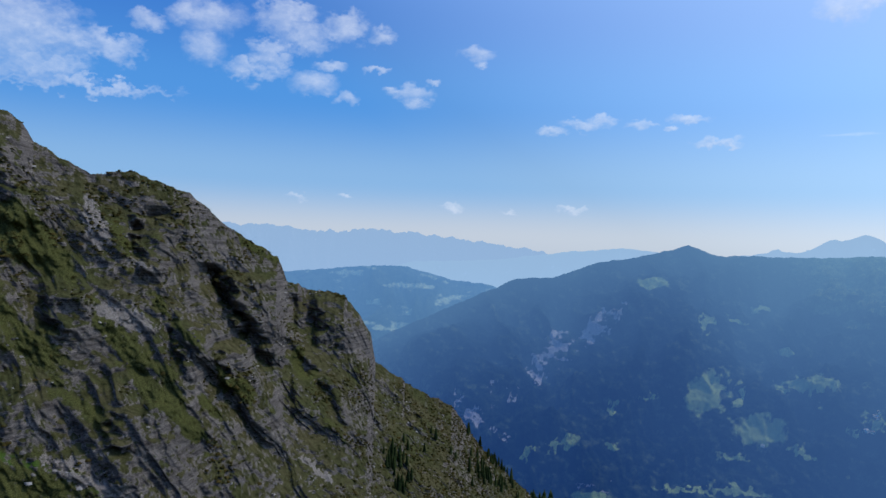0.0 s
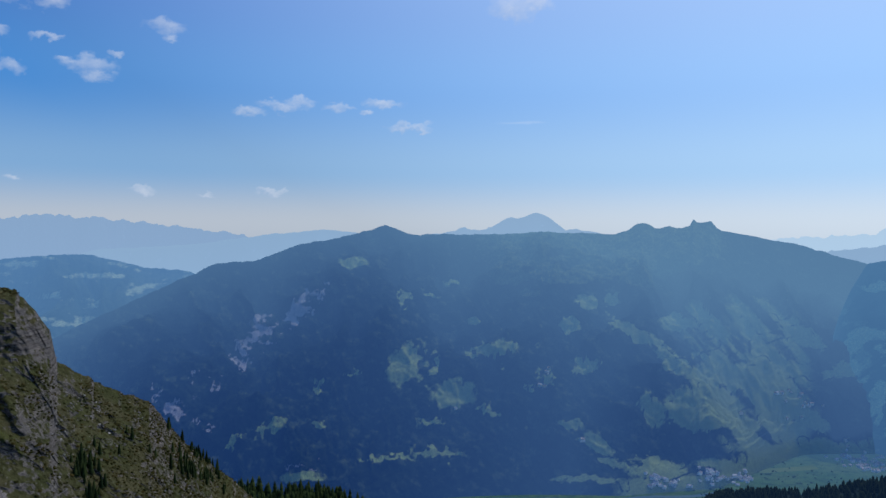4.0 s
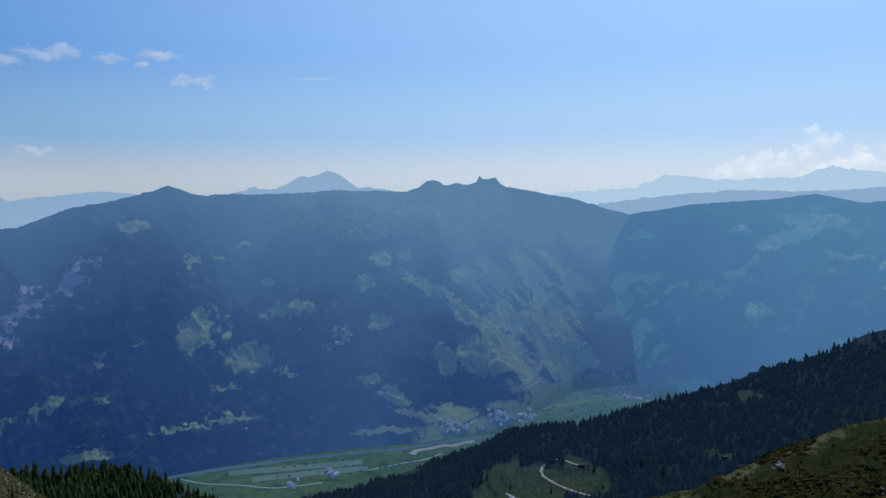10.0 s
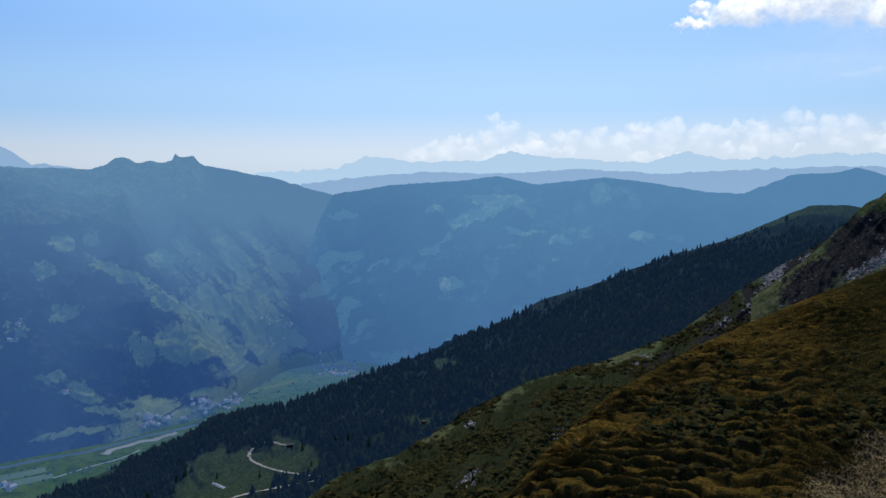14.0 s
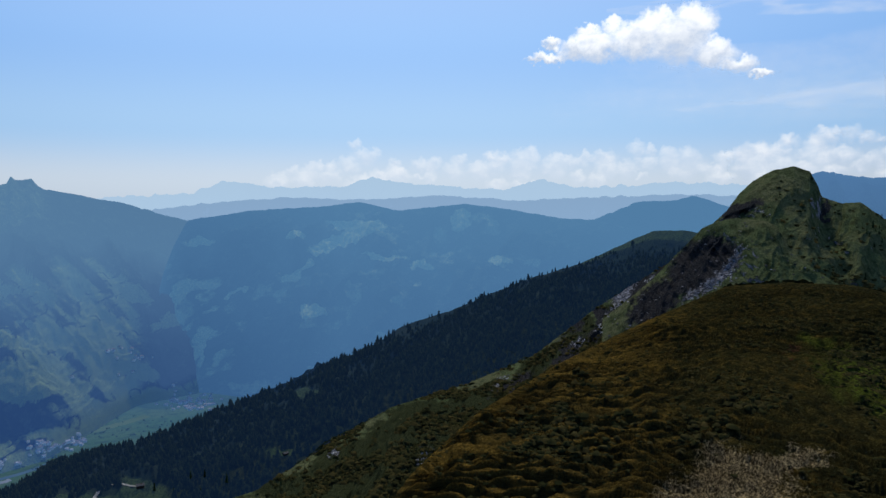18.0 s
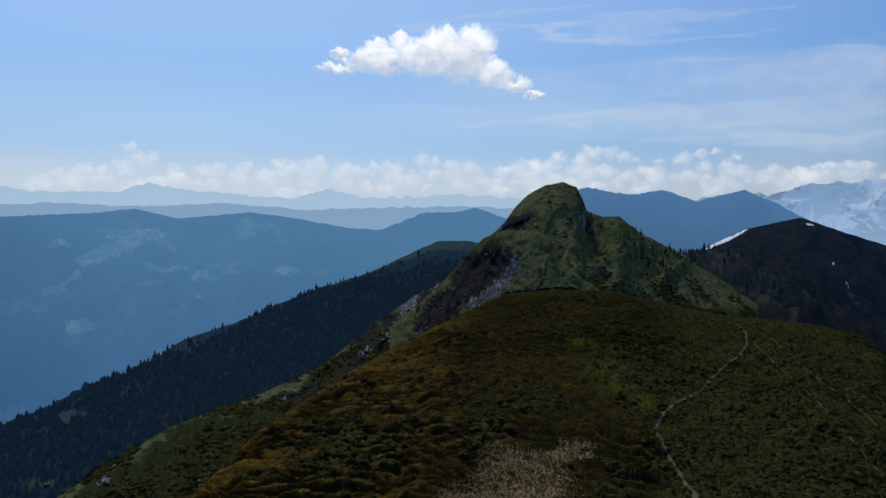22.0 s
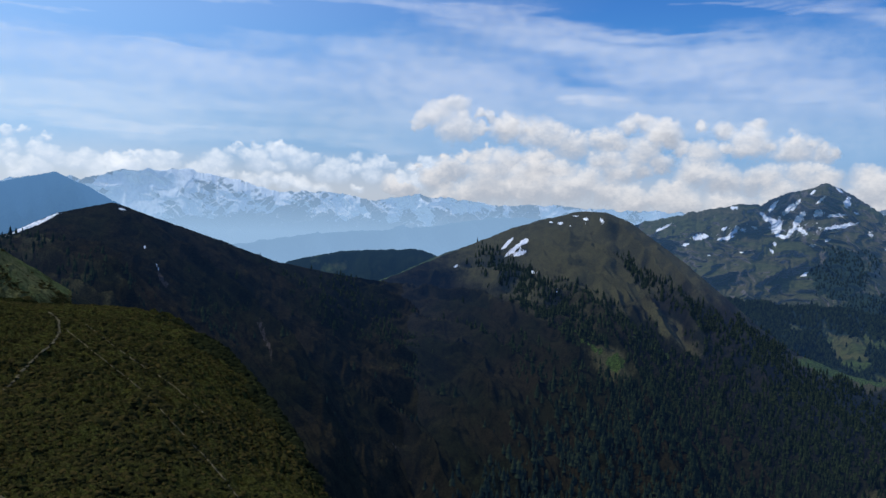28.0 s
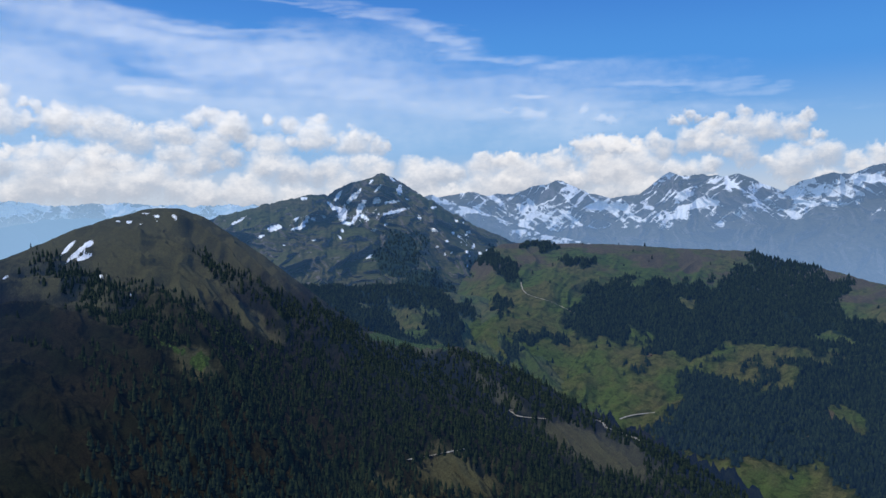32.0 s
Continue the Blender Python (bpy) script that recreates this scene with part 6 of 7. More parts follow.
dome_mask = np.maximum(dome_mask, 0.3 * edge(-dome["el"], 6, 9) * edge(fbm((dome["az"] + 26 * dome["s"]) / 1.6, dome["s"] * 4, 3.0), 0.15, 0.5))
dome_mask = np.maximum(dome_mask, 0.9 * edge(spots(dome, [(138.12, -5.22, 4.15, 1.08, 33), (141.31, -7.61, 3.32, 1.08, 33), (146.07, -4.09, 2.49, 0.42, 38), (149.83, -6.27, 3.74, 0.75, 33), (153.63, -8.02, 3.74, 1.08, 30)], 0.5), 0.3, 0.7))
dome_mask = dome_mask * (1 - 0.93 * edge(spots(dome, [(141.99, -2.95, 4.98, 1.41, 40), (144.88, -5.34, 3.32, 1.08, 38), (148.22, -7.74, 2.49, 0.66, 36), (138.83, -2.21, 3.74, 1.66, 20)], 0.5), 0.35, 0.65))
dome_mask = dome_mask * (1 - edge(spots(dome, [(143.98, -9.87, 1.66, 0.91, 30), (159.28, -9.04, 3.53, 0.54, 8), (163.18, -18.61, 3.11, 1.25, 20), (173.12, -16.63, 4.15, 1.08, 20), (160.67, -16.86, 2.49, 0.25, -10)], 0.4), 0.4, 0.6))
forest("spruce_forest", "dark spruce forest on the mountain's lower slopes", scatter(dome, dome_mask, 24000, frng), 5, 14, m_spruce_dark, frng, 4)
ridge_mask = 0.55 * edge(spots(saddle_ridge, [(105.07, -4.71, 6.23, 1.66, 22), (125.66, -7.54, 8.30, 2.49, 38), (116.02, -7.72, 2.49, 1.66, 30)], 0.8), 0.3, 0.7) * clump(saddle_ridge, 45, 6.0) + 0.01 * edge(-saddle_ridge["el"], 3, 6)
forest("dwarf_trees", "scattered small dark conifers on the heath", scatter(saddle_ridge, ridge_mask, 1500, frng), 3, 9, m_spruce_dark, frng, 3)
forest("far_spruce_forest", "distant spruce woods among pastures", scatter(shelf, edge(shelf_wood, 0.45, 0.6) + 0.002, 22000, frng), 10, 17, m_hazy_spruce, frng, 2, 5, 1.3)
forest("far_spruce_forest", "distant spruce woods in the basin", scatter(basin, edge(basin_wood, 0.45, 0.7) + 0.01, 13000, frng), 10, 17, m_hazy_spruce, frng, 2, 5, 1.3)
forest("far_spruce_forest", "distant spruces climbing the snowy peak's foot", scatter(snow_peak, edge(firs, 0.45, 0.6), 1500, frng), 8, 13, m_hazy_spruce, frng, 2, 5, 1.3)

# single spruces near enough to tell apart
spruces = []
for k in range(3):
    rg = random.Random(40 + k)
    root = new("spruce_tree")
    v, f = cone_tiers(9, 9, rg, 0.2, 0.06)
    crown = from_arrays("crown", v, f, m_spruce_one)
    crown.parent = root
    bm = bmesh.new()
    bmesh.ops.create_cone(bm, cap_ends=True, segments=7, radius1=0.022, radius2=0.004, depth=0.95, matrix=Matrix.Translation((0, 0, 0.44)))
    part("trunk", bm, m_bark, root)
    tagged(root, "tall slender dark green spruce on the mountainside", "tree", "single spruces")
    spruces.append(root)


def plant(form, chance, count, low, high):
    for p in scatter(form, chance, count, frng):
        h = frng.uniform(low, high)
        src = spruces[int(frng.integers(0, 3))]
        copy_thing(src, Matrix.Translation(p) @ Matrix.Rotation(frng.uniform(0, 6.28), 4, "Z") @ Matrix.Diagonal((h, h, h, 1)))


plant(crag, spots(crag, [(-2.97, -15.25, 1.25, 1.45, 30), (3.61, -14.08, 1.08, 0.33, 45), (2.33, -12.96, 0.58, 0.25, 45), (4.89, -15.17, 1.66, 0.50, 45), (4.09, -15.98, 2.49, 0.66, 30), (-2.09, -16.95, 1.25, 0.50, 0), (-0.14, -13.24, 0.33, 0.33, 0), (1.02, -10.83, 0.42, 0.12, 30)], 0.2) ** 3 + 0.02 * edge(crag["az"], -6, 2) * edge(-crag["el"], 11, 15), 130, 5, 11)
plant(wood_ridge, edge(spots(wood_ridge, [(48.96, -20.72, 2.49, 1.08, 20), (52.37, -21.07, 2.49, 1.25, 10), (38.66, -20.80, 0.91, 1.25, 0), (36.48, -22.19, 1.25, 0.83, 0), (43.80, -21.03, 2.49, 0.25, 0)], 0.2), 0.3, 0.6), 22, 8, 13)
plant(hat, 0.02 * edge(-hat["el"], 3, 5) + edge(spots(hat, [(99.59, -2.24, 2.49, 0.58, 35), (98.36, -3.08, 2.49, 0.75, 35), (80.18, -11.82, 4.98, 0.58, -35)], 0.3), 0.3, 0.6), 90, 2, 5)
for root in spruces:
    root.matrix_basis = Matrix.Translation(ground_at(wood_ridge, 50.0 + spruces.index(root), -19.0)) @ Matrix.Diagonal((9, 9, 9, 1))

# ---- low shrubs and tussocks on the shoulder ----
m_shrub = plain("heath shrub", [(0.2, (0.014, 0.015, 0.005)), (0.5, (0.032, 0.03, 0.01)), (0.75, (0.055, 0.041, 0.013)), (0.95, (0.058, 0.062, 0.018))], per="island", scale=0.3)


m_shade_shrub = plain("dark shrub and shade", [(0.2, (0.007, 0.009, 0.004)), (0.6, (0.016, 0.019, 0.008)), (0.9, (0.03, 0.034, 0.013))], per="island", scale=0.3)


def tussocks(name, label, places, low, high, material, flat=0.55):
    """Clumps as rough half balls."""
    n = len(places)
    ring = np.arange(7) * 2 * np.pi / 7
    base = np.concatenate([np.stack([np.cos(ring), np.sin(ring), 0 * ring - 0.15], -1), np.stack([0.72 * np.cos(ring + 0.4), 0.72 * np.sin(ring + 0.4), 0 * ring + 0.62], -1), [[0, 0, 1.0]]])
    f = []
    for i in range(7):
        j = (i + 1) % 7
        f += [(i, j, 7 + i), (j, 7 + j, 7 + i), (7 + i, 7 + j, 14)]
    f = np.array(f)
    v = np.repeat(base[None], n, 0) * frng.uniform(0.45, 1.5, (n, 15, 1))
    size = frng.uniform(low, high, n)[:, None, None]
    v = v * size * np.array([1.25, 1.25, flat]) + places[:, None, :]
    faces = (f[None] + (np.arange(n) * 15)[:, None, None]).reshape(-1, 3)
    return tagged(from_arrays(name, v.reshape(-1, 3), faces, material), label, "shrubs", kind="stuff")


sx, sy = shoulder["x"], shoulder["y"]
m_shingle = plain("grey weathered shingles", [(0.3, (0.07, 0.063, 0.057)), (0.7, (0.14, 0.13, 0.12))], 0.8, 0.8)
heath = edge(fbm(sx / 9, sy / 9, 3.0, octaves=4), -0.3, 0.5) * (1 - 0.95 * edge(bare, 0.3, 0.55)) * (0.08 + 0.92 * edge(shoulder["az"], 84, 96)) + 0.01 + 0.3 * edge(shoulder["az"], 99, 104)
tussocks("heath_tussocks", "low dark heath tussocks covering the turf shoulder", scatter(shoulder, heath, 34000, frng), 0.08, 0.32, m_shrub, 0.6)
tussocks("alpine_shrubs", "rounded dwarf shrubs in dark clumps", scatter(shoulder, edge(spots(shoulder, [(91.81, -13.77, 4.98, 0.66, 0), (88.52, -15.29, 2.49, 0.42, 5), (85.27, -15.94, 2.49, 0.50, 0), (100.57, -11.29, 4.98, 2.08, 20), (110.05, -12.51, 3.74, 3.32, 40), (78.26, -16.26, 4.98, 2.49, -20)], 1.2, 0.4), 0.35, 0.8) * edge(fbm(sx / 5, sy / 5, 8.0), 0.0, 0.4), 2600, frng), 0.18, 0.5, m_shrub, 0.8)
# near-black shrubs that also stand in for the shaded band along the edge
tussocks("edge_shrubs", "dark dwarf shrubs filling in for shade along the shoulder's steep outer edge", scatter(shoulder, edge(shoulder["s"], 0.86, 0.95) * edge(shoulder["az"], 111, 114) * edge(fbm(sx / 8, sy / 8, 2.0), -0.5, 0.1), 1600, frng), 0.25, 0.7, m_shade_shrub, 0.8)
tussocks("slope_shrubs", "dwarf shrubs over the steep brushy slope", scatter(hat, (edge(fbm(hat["x"] / 20, hat["y"] / 20, 5.0), -0.2, 0.4) + 0.03) * (0.04 + 0.96 * edge(-hat["el"], 4, 7)), 15000, frng), 0.4, 1.3, m_shrub, 0.8)
tussocks("scrub", "scrub and dwarf pine patches on the rock mountain", scatter(crag, edge(fbm(crag["x"] / 25, crag["y"] / 25, crag["z"] / 25), 0.1, 0.6) + 0.01 + 0.6 * edge(crag["az"], -7, 0) * edge(-crag["el"], 9, 13), 8000, frng), 0.4, 1.2, m_shrub, 0.7)

# ---- stones ----
m_stone = plain("pale weathered stone", [(0.2, (0.04, 0.037, 0.034)), (0.5, (0.09, 0.083, 0.077)), (0.8, (0.32, 0.3, 0.285))], per="island", scale=0.6)
tussocks("scree_stones", "pale loose stones in the scars and gullies", np.concatenate([scatter(hat, edge(scar_f, 0.35, 0.6), 1500, frng), scatter(step_hill, edge(scar_s, 0.4, 0.6) + 0.01, 900, frng)]), 0.15, 0.5, m_stone, 0.8)
tussocks("scree_stones", "grey boulders on the crag's ledges", scatter(crag, edge(fbm(crag["x"] / 14, crag["y"] / 14, crag["z"] / 14), 0.35, 0.8), 1200, frng), 0.3, 1.1, m_stone, 0.8)

# ---- ways ----
m_path = plain("trodden earth path", [(0.3, (0.065, 0.055, 0.03)), (0.6, (0.115, 0.097, 0.055)), (0.8, (0.16, 0.135, 0.08))], scale=0.6)
m_track = plain("pale gravel track", [(0.3, (0.2, 0.18, 0.15)), (0.7, (0.4, 0.37, 0.32))], scale=0.2)
m_road_far = plain("far gravel road", [(0.3, (0.25, 0.24, 0.22)), (0.7, (0.4, 0.38, 0.35))], scale=0.02)
ribbon("footpath", shoulder, [(104.03, -21.84), (102.72, -19.75), (101.01, -17.61), (99.73, -15.63), (99.51, -14.83), (100.34, -13.43), (102.42, -12.01), (103.87, -10.36), (105.11, -9.11), (105.22, -8.07), (104.67, -7.4)], 0.5, m_path, "narrow winding footpath worn into the turf", "path", 0.3, 0.6, 30)
ribbon("footpath", shoulder, [(105.73, -8.60), (108.07, -10.69), (110.40, -12.66), (112.96, -15.35), (115.71, -18.29), (117.61, -20.60)], 0.2, m_path, "faint sheep track slanting down the turf", "path", 0.16, 0.7, 30)
ribbon("footpath", shoulder, [(106.85, -8.26), (109.73, -10.58), (112.35, -12.36), (115.48, -15.12)], 0.2, m_path, "faint side path across the turf", "path", 0.16, 0.7, 30)
ribbon("farm_track", wood_ridge, [(39.01, -22.74), (40.73, -22.68), (42.90, -22.16), (45.93, -21.85), (48.60, -21.57), (48.44, -21.30), (45.95, -20.81), (44.25, -20.18), (43.71, -19.66), (44.07, -19.08), (44.93, -18.78)], 4.0, m_track, "pale winding gravel farm track", "track", 0.8)
ribbon("farm_track", wood_ridge, [(45.40, -18.79), (46.00, -19.00), (46.64, -19.13)], 4.0, m_track, "short gravel spur to the upper hut", "track", 0.8)
ribbon("forest_road", dome, [(159.05, -17.37), (161.15, -17.07), (162.3, -16.85), (163.13, -16.7)], 4.5, m_track, "pale forest road cut across the slope", "road", 1.0)
ribbon("forest_road", dome, [(166.65, -14.0), (167.31, -14.38), (169.21, -14.53)], 4.5, m_track, "forest road at the wood's edge", "road", 1.0)
ribbon("forest_road", dome, [(172.9, -14.5), (173.3, -14.62), (173.59, -14.96), (174.64, -15.3), (176.2, -15.8)], 4.5, m_track, "curving forest road on the spur", "road", 1.0)
ribbon("forest_road", shelf, [(174.52, -14.33), (175.51, -14.02), (176.89, -13.79)], 5, m_track, "gravel road in the green hollow", "road", 1.5)
ribbon("alpine_path", shelf, [(167.41, -4.75), (167.82, -5.58), (169.67, -6.18), (171.30, -6.98)], 3, m_track, "thin alpine path over the pasture", "path", 1.0)

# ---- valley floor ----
# blue haze is painted into these valley materials as emission
m_river = plain("grey-green river", [(0.3, (0.045, 0.075, 0.075)), (0.7, (0.08, 0.11, 0.11))], 0.25, 0.01, glow=HAZE_BLUE, amount=(0.26, 0.26))
m_gravel = plain("river gravel", [(0.3, (0.2, 0.19, 0.16)), (0.7, (0.3, 0.285, 0.25))], scale=0.01, glow=HAZE_BLUE, amount=(0.26, 0.26))
m_field = plain("mown field", [(0.3, (0.075, 0.12, 0.03)), (0.7, (0.12, 0.16, 0.045))], scale=0.01, glow=HAZE_BLUE, amount=(0.26, 0.26))
m_valley_road = plain("valley road", [(0.3, (0.3, 0.3, 0.28)), (0.7, (0.42, 0.4, 0.38))], scale=0.02, glow=HAZE_BLUE, amount=(0.26, 0.26))
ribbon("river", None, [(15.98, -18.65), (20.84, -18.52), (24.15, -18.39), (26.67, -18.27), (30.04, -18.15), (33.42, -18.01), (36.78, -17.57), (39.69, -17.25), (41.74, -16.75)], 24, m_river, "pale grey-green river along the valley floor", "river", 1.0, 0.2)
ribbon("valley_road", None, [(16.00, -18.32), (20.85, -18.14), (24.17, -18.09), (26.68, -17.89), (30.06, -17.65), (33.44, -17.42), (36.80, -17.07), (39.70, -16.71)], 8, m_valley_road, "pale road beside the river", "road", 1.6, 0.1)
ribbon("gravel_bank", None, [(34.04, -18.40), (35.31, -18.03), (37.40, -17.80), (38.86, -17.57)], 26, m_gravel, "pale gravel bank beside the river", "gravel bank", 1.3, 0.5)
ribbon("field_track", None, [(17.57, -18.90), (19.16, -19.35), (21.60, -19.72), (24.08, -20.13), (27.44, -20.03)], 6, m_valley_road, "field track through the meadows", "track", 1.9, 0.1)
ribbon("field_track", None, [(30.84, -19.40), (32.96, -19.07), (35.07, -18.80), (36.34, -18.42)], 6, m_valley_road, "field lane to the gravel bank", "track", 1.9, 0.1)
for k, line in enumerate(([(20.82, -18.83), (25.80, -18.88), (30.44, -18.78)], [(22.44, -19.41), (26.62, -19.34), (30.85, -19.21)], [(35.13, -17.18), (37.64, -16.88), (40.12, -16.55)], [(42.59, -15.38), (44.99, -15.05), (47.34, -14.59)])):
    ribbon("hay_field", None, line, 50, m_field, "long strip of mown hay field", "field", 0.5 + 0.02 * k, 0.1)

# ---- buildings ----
# plaster and roofing carry the same painted blue haze glow
m_wall_w = plain("white plaster", [(0.3, (0.66, 0.64, 0.6)), (0.7, (0.82, 0.8, 0.76))], scale=0.3, per="object", glow=HAZE_BLUE, amount=(0.16, 0.16))
m_roof_r = plain("brown and grey roofing", [(0.1, (0.12, 0.085, 0.07)), (0.5, (0.27, 0.24, 0.22)), (0.9, (0.5, 0.49, 0.48))], scale=0.3, per="object", glow=HAZE_BLUE, amount=(0.26, 0.26))
m_timber = plain("dark weathered timber", [(0.3, (0.03, 0.02, 0.013)), (0.7, (0.09, 0.06, 0.04))], scale=1.5)
m_tin = plain("pale metal roof", [(0.3, (0.3, 0.3, 0.3)), (0.7, (0.45, 0.44, 0.43))], 0.5, 0.4)
m_door = plain("dark opening", [(0.3, (0.012, 0.01, 0.01)), (0.7, (0.03, 0.025, 0.02))])


def box(x0, x1, y0, y1, z0, z1, bm=None):
    bm = bm or bmesh.new()
    bmesh.ops.create_cube(bm, size=1, matrix=Matrix.Translation(((x0 + x1) / 2, (y0 + y1) / 2, (z0 + z1) / 2)) @ Matrix.Diagonal((x1 - x0, y1 - y0, z1 - z0, 1)))
    return bm


def gabled(name, w, l, h, rise, wall_m, roof_m, label, category, group, windows=True):
    """A house with gabled walls, two roof slabs with eaves, a chimney, and its openings."""
    root = new(name)
    bm = bmesh.new()
    ring = [(-w / 2, -2), (w / 2, -2), (w / 2, h), (0, h + rise), (-w / 2, h)]
    ends = [[bm.verts.new((x, y, z)) for x, z in ring] for y in (-l / 2, l / 2)]
    bm.faces.new(ends[0])
    bm.faces.new(ends[1][::-1])
    for i in range(5):
        j = (i + 1) % 5
        bm.faces.new((ends[0][j], ends[0][i], ends[1][i], ends[1][j]))
    wall = part("wall", bm, wall_m, root)
    ang = math.atan2(rise, w / 2)
    run = math.hypot(w / 2, rise) + 0.9
    for sgn in (-1, 1):
        bm = box(0, run, -l / 2 - 0.8, l / 2 + 0.8, 0.0, 0.3)
        bm.transform(Matrix.Translation((0, 0, h + rise + 0.05)) @ Matrix.Rotation(math.pi if sgn < 0 else 0, 4, "Z") @ Matrix.Rotation(ang, 4, "Y"))
        roof = part("roof", bm, roof_m, root)
    part("chimney", box(w * 0.12, w * 0.12 + 0.9, l * 0.1, l * 0.1 + 0.9, h + rise * 0.4, h + rise + 1.0), wall_m, roof)
    if windows:
        for i in range(3):
            part("window", box(w / 2 + 0.003, w / 2 + 0.06, -l * 0.3 + i * l * 0.3 - 0.6, -l * 0.3 + i * l * 0.3 + 0.6, 1.2, 2.7), m_door, wall)
        part("door", box(-0.8, 0.8, -l / 2 - 0.06, -l / 2 - 0.003, 0, 2.2), m_door, wall)
    return tagged(root, label, category, group)


hut = gabled("alpine_barn", 12, 19, 4.5, 3.6, m_timber, m_tin, "dark timber alpine barn with a pale metal roof", "barn", "")
hut.matrix_basis = Matrix.Translation(ground_at(wood_ridge, 39.74, -22.71)) @ Matrix.Rotation(radians(-112), 4, "Z")
hut2 = gabled("alpine_hut", 8, 11, 3, 2.4, m_timber, m_shingle, "small alpine hut with a grey shingle roof at the wood's edge", "hut", "")
hut2.matrix_basis = Matrix.Translation(ground_at(wood_ridge, 46.68, -19.13)) @ Matrix.Rotation(radians(-130), 4, "Z") @ Matrix.Diagonal((0.7, 0.7, 0.7, 1))
for a, e in [(54.60, -14.47), (56.65, -17.91)]:
    copy_thing(hut2, Matrix.Translation(ground_at(wood_ridge, a, e)) @ Matrix.Rotation(radians(-120), 4, "Z") @ Matrix.Diagonal((0.65, 0.65, 0.65, 1)))
for a, e in [(179.01, -13.32), (176.68, -9.86), (166.76, -14.02)]:
    copy_thing(hut2, Matrix.Translation(ground_at(shelf if a > 168 else dome, a, e)) @ Matrix.Rotation(radians(60), 4, "Z") @ Matrix.Diagonal((0.6, 0.6, 0.6, 1)))
# a long low silage clamp on the pasture
bm = bmesh.new()
rings = []
for i in range(25):
    t = i / 24
    swell = math.sin(math.pi * min(1, max(0, t))) ** 0.35 + 0.05
    bow = 2.0 * math.sin(t * 2.6)
    rings.append([bm.verts.new((t * 56 - 28, bow + 2.4 * swell * math.cos(q), 2.1 * swell * math.sin(q) * (1 + 0.08 * math.sin(i * 2.1)) - 0.3)) for q in np.linspace(0, math.pi, 8)])
for a, b in zip(rings[:-1], rings[1:]):
    for i in range(7):
        bm.faces.new((a[i], b[i], b[i + 1], a[i + 1]))
clamp = tagged(part("silage_clamp", bm, m_tin), "long low silage clamp under a pale sheet on the pasture", "silage")
p0, p1 = (ground_at(wood_ridge, a, e) for a, e in [(40.77, -21.61), (43.13, -21.78)])
clamp.matrix_basis = Matrix.Translation((p0 + p1) / 2) @ Matrix.Rotation(math.atan2(p1.y - p0.y, p1.x - p0.x), 4, "Z")

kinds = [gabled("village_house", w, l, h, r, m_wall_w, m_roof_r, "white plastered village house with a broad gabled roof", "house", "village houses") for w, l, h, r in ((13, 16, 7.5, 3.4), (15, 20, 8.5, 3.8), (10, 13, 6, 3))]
hrng = np.random.default_rng(11)


def on_valley(a, e):
    """The place on the mountain's foot where that lies in front of the flat floor, or nothing."""
    q = ground_at(across, a, e)
    return q if math.hypot(q.x, q.y) < EYE / math.tan(radians(-e)) else None


def settle(spots_list, form=None):
    for a, e, w, h, n in spots_list:
        for _ in range(int(n)):
            ha, he = hrng.normal(a, w * 0.5), hrng.normal(e, h * 0.5)
            near = on_valley(ha, he) if not form else None
            p = ground_at(form, ha, he) if form else near or Vector((EYE / math.tan(radians(-he)) * math.sin(radians(ha)), EYE / math.tan(radians(-he)) * math.cos(radians(ha)), 0))
            copy_thing(kinds[int(hrng.integers(0, 3))], Matrix.Translation(p) @ Matrix.Rotation(hrng.uniform(0, 3.14), 4, "Z") @ Matrix.Scale(hrng.uniform(0.65, 1.0), 4))


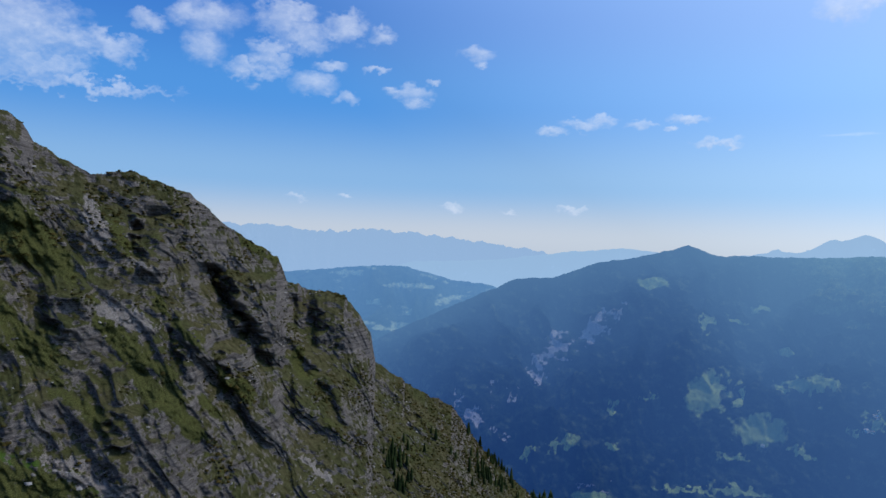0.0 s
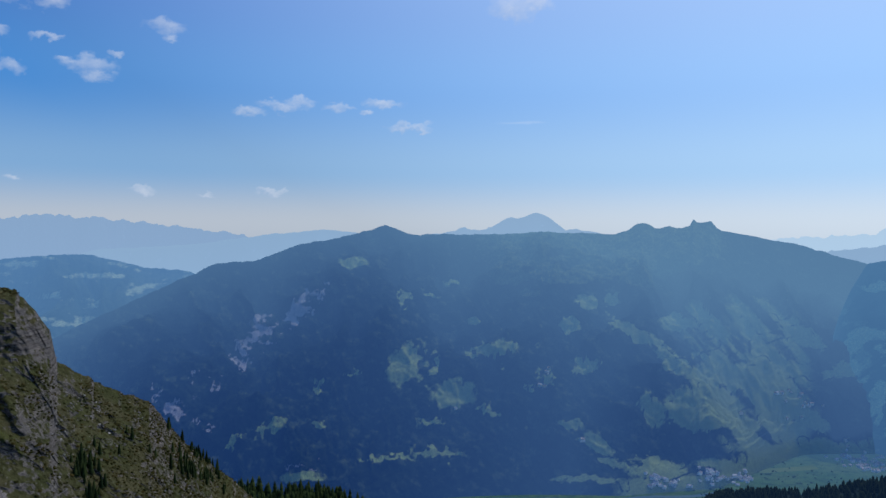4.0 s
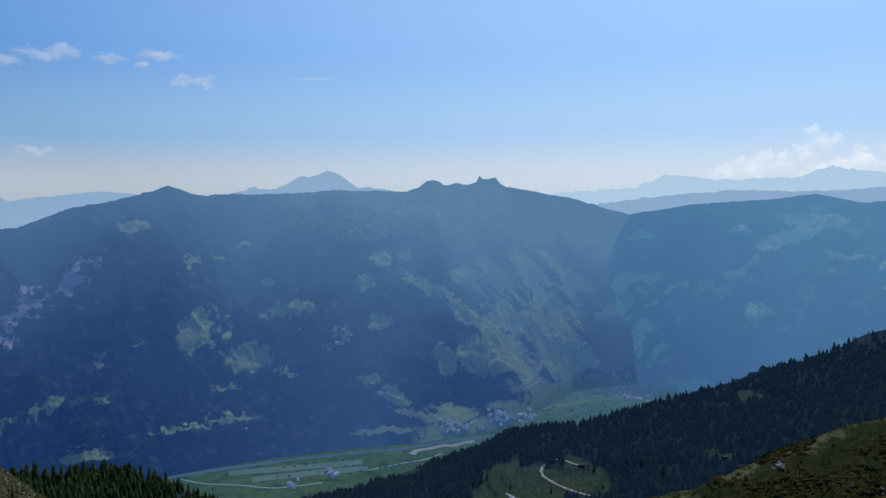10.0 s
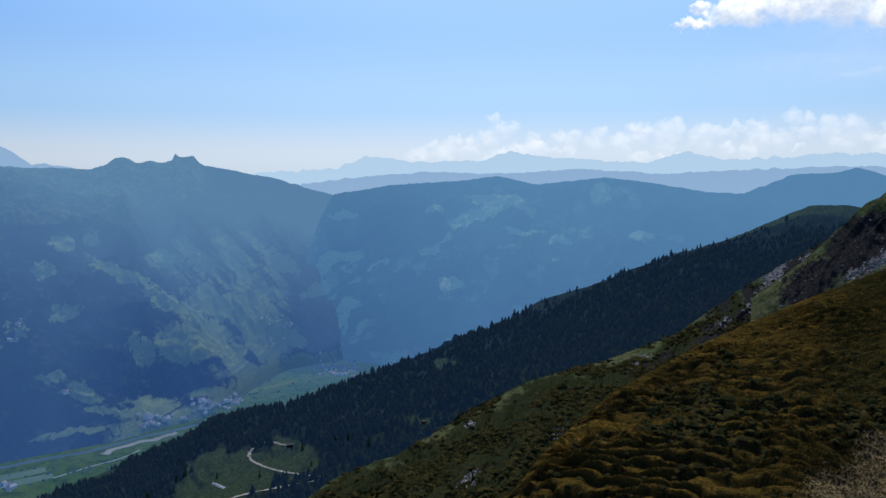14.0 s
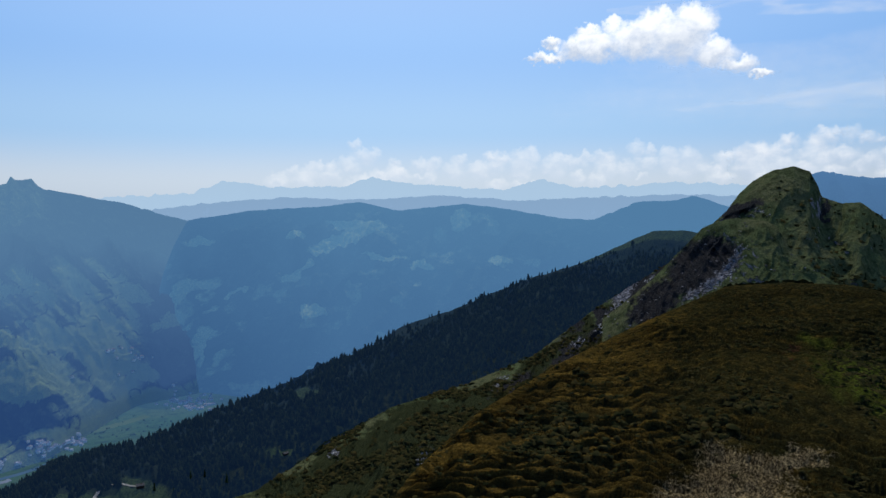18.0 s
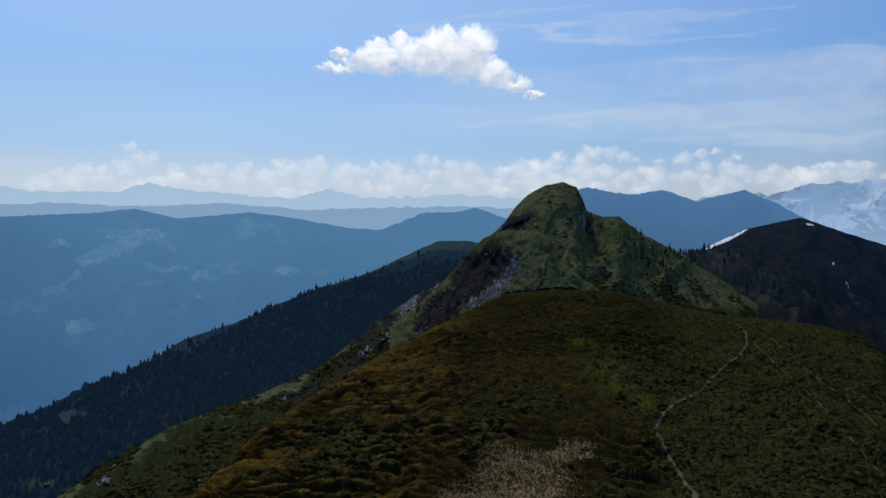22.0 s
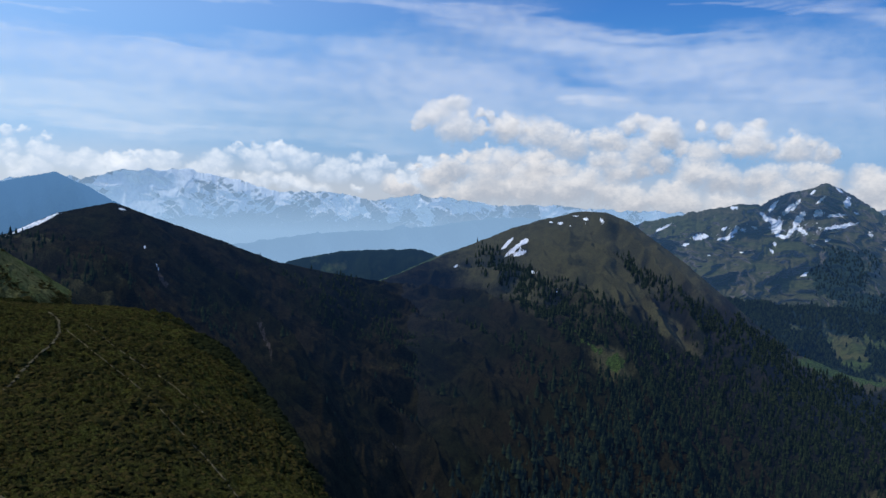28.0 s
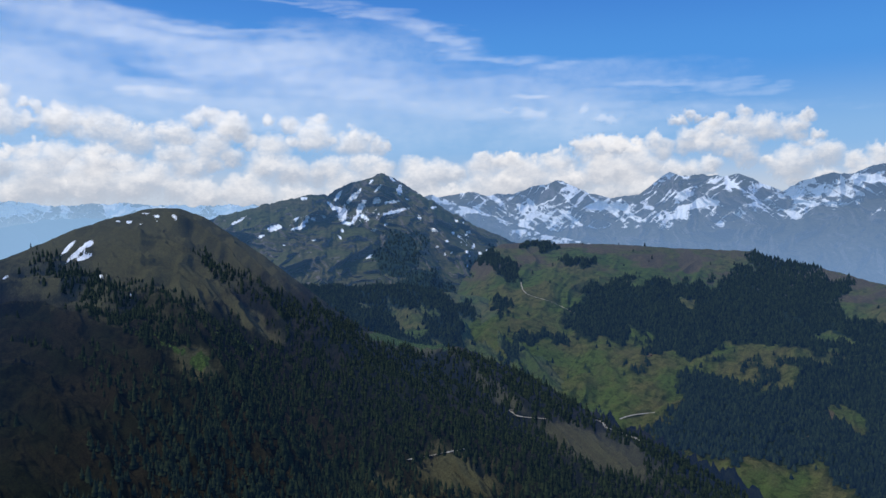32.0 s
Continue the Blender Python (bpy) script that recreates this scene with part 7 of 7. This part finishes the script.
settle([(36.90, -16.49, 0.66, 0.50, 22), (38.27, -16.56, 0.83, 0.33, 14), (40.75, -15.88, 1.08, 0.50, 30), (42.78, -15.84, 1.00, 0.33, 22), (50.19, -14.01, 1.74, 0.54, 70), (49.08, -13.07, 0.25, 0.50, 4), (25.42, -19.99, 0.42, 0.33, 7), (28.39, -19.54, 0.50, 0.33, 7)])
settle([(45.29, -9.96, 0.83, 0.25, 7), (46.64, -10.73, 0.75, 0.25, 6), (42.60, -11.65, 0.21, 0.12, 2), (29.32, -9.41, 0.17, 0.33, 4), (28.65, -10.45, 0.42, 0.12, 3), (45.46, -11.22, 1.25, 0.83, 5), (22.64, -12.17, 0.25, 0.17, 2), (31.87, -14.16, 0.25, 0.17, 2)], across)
for i, k in enumerate(kinds):
    k.matrix_basis = Matrix.Translation((EYE / math.tan(radians(16.2 + i * 0.05)) * math.sin(radians(39.0 + i * 0.3)), EYE / math.tan(radians(16.2 + i * 0.05)) * math.cos(radians(39.0 + i * 0.3)), 0))
m_valley_tree = plain("leafy valley trees", [(0.25, (0.015, 0.03, 0.01)), (0.7, (0.05, 0.075, 0.025))], per="island", scale=0.2, glow=HAZE_BLUE, amount=(0.24, 0.24))
vt = []
for a0, a1, e0, e1, n in ((24, 36, -19.6, -18.6, 60), (34, 42, -17.2, -16.2, 100), (41, 49, -15.8, -14.2, 90)):
    va, ve = hrng.uniform(a0, a1, n), hrng.uniform(e0, e1, n)
    rr_ = EYE / np.tan(np.radians(-ve))
    vt.append(np.stack([rr_ * np.sin(np.radians(va)), rr_ * np.cos(np.radians(va)), 0 * va], -1))
tussocks("valley_trees", "leafy trees and hedges between the houses", np.concatenate(vt), 2, 4.5, m_valley_tree, 1.2)

# grass on the summit's lip
lip_a, lip_r = frng.uniform(-9.5, 0, 900), frng.uniform(3.8, 5.0, 900)
lip_p = np.stack([lip_r * np.sin(np.radians(lip_a)), lip_r * np.cos(np.radians(lip_a)), EYE - 1.715 + 0 * lip_a], -1)
tussocks("summit_grass", "rusty dry grass tufts on the summit's edge", lip_p, 0.015, 0.045, plain("rusty summit grass", [(0.2, (0.03, 0.02, 0.004)), (0.6, (0.08, 0.045, 0.008)), (0.9, (0.1, 0.075, 0.015))], per="island", scale=3), 0.9)
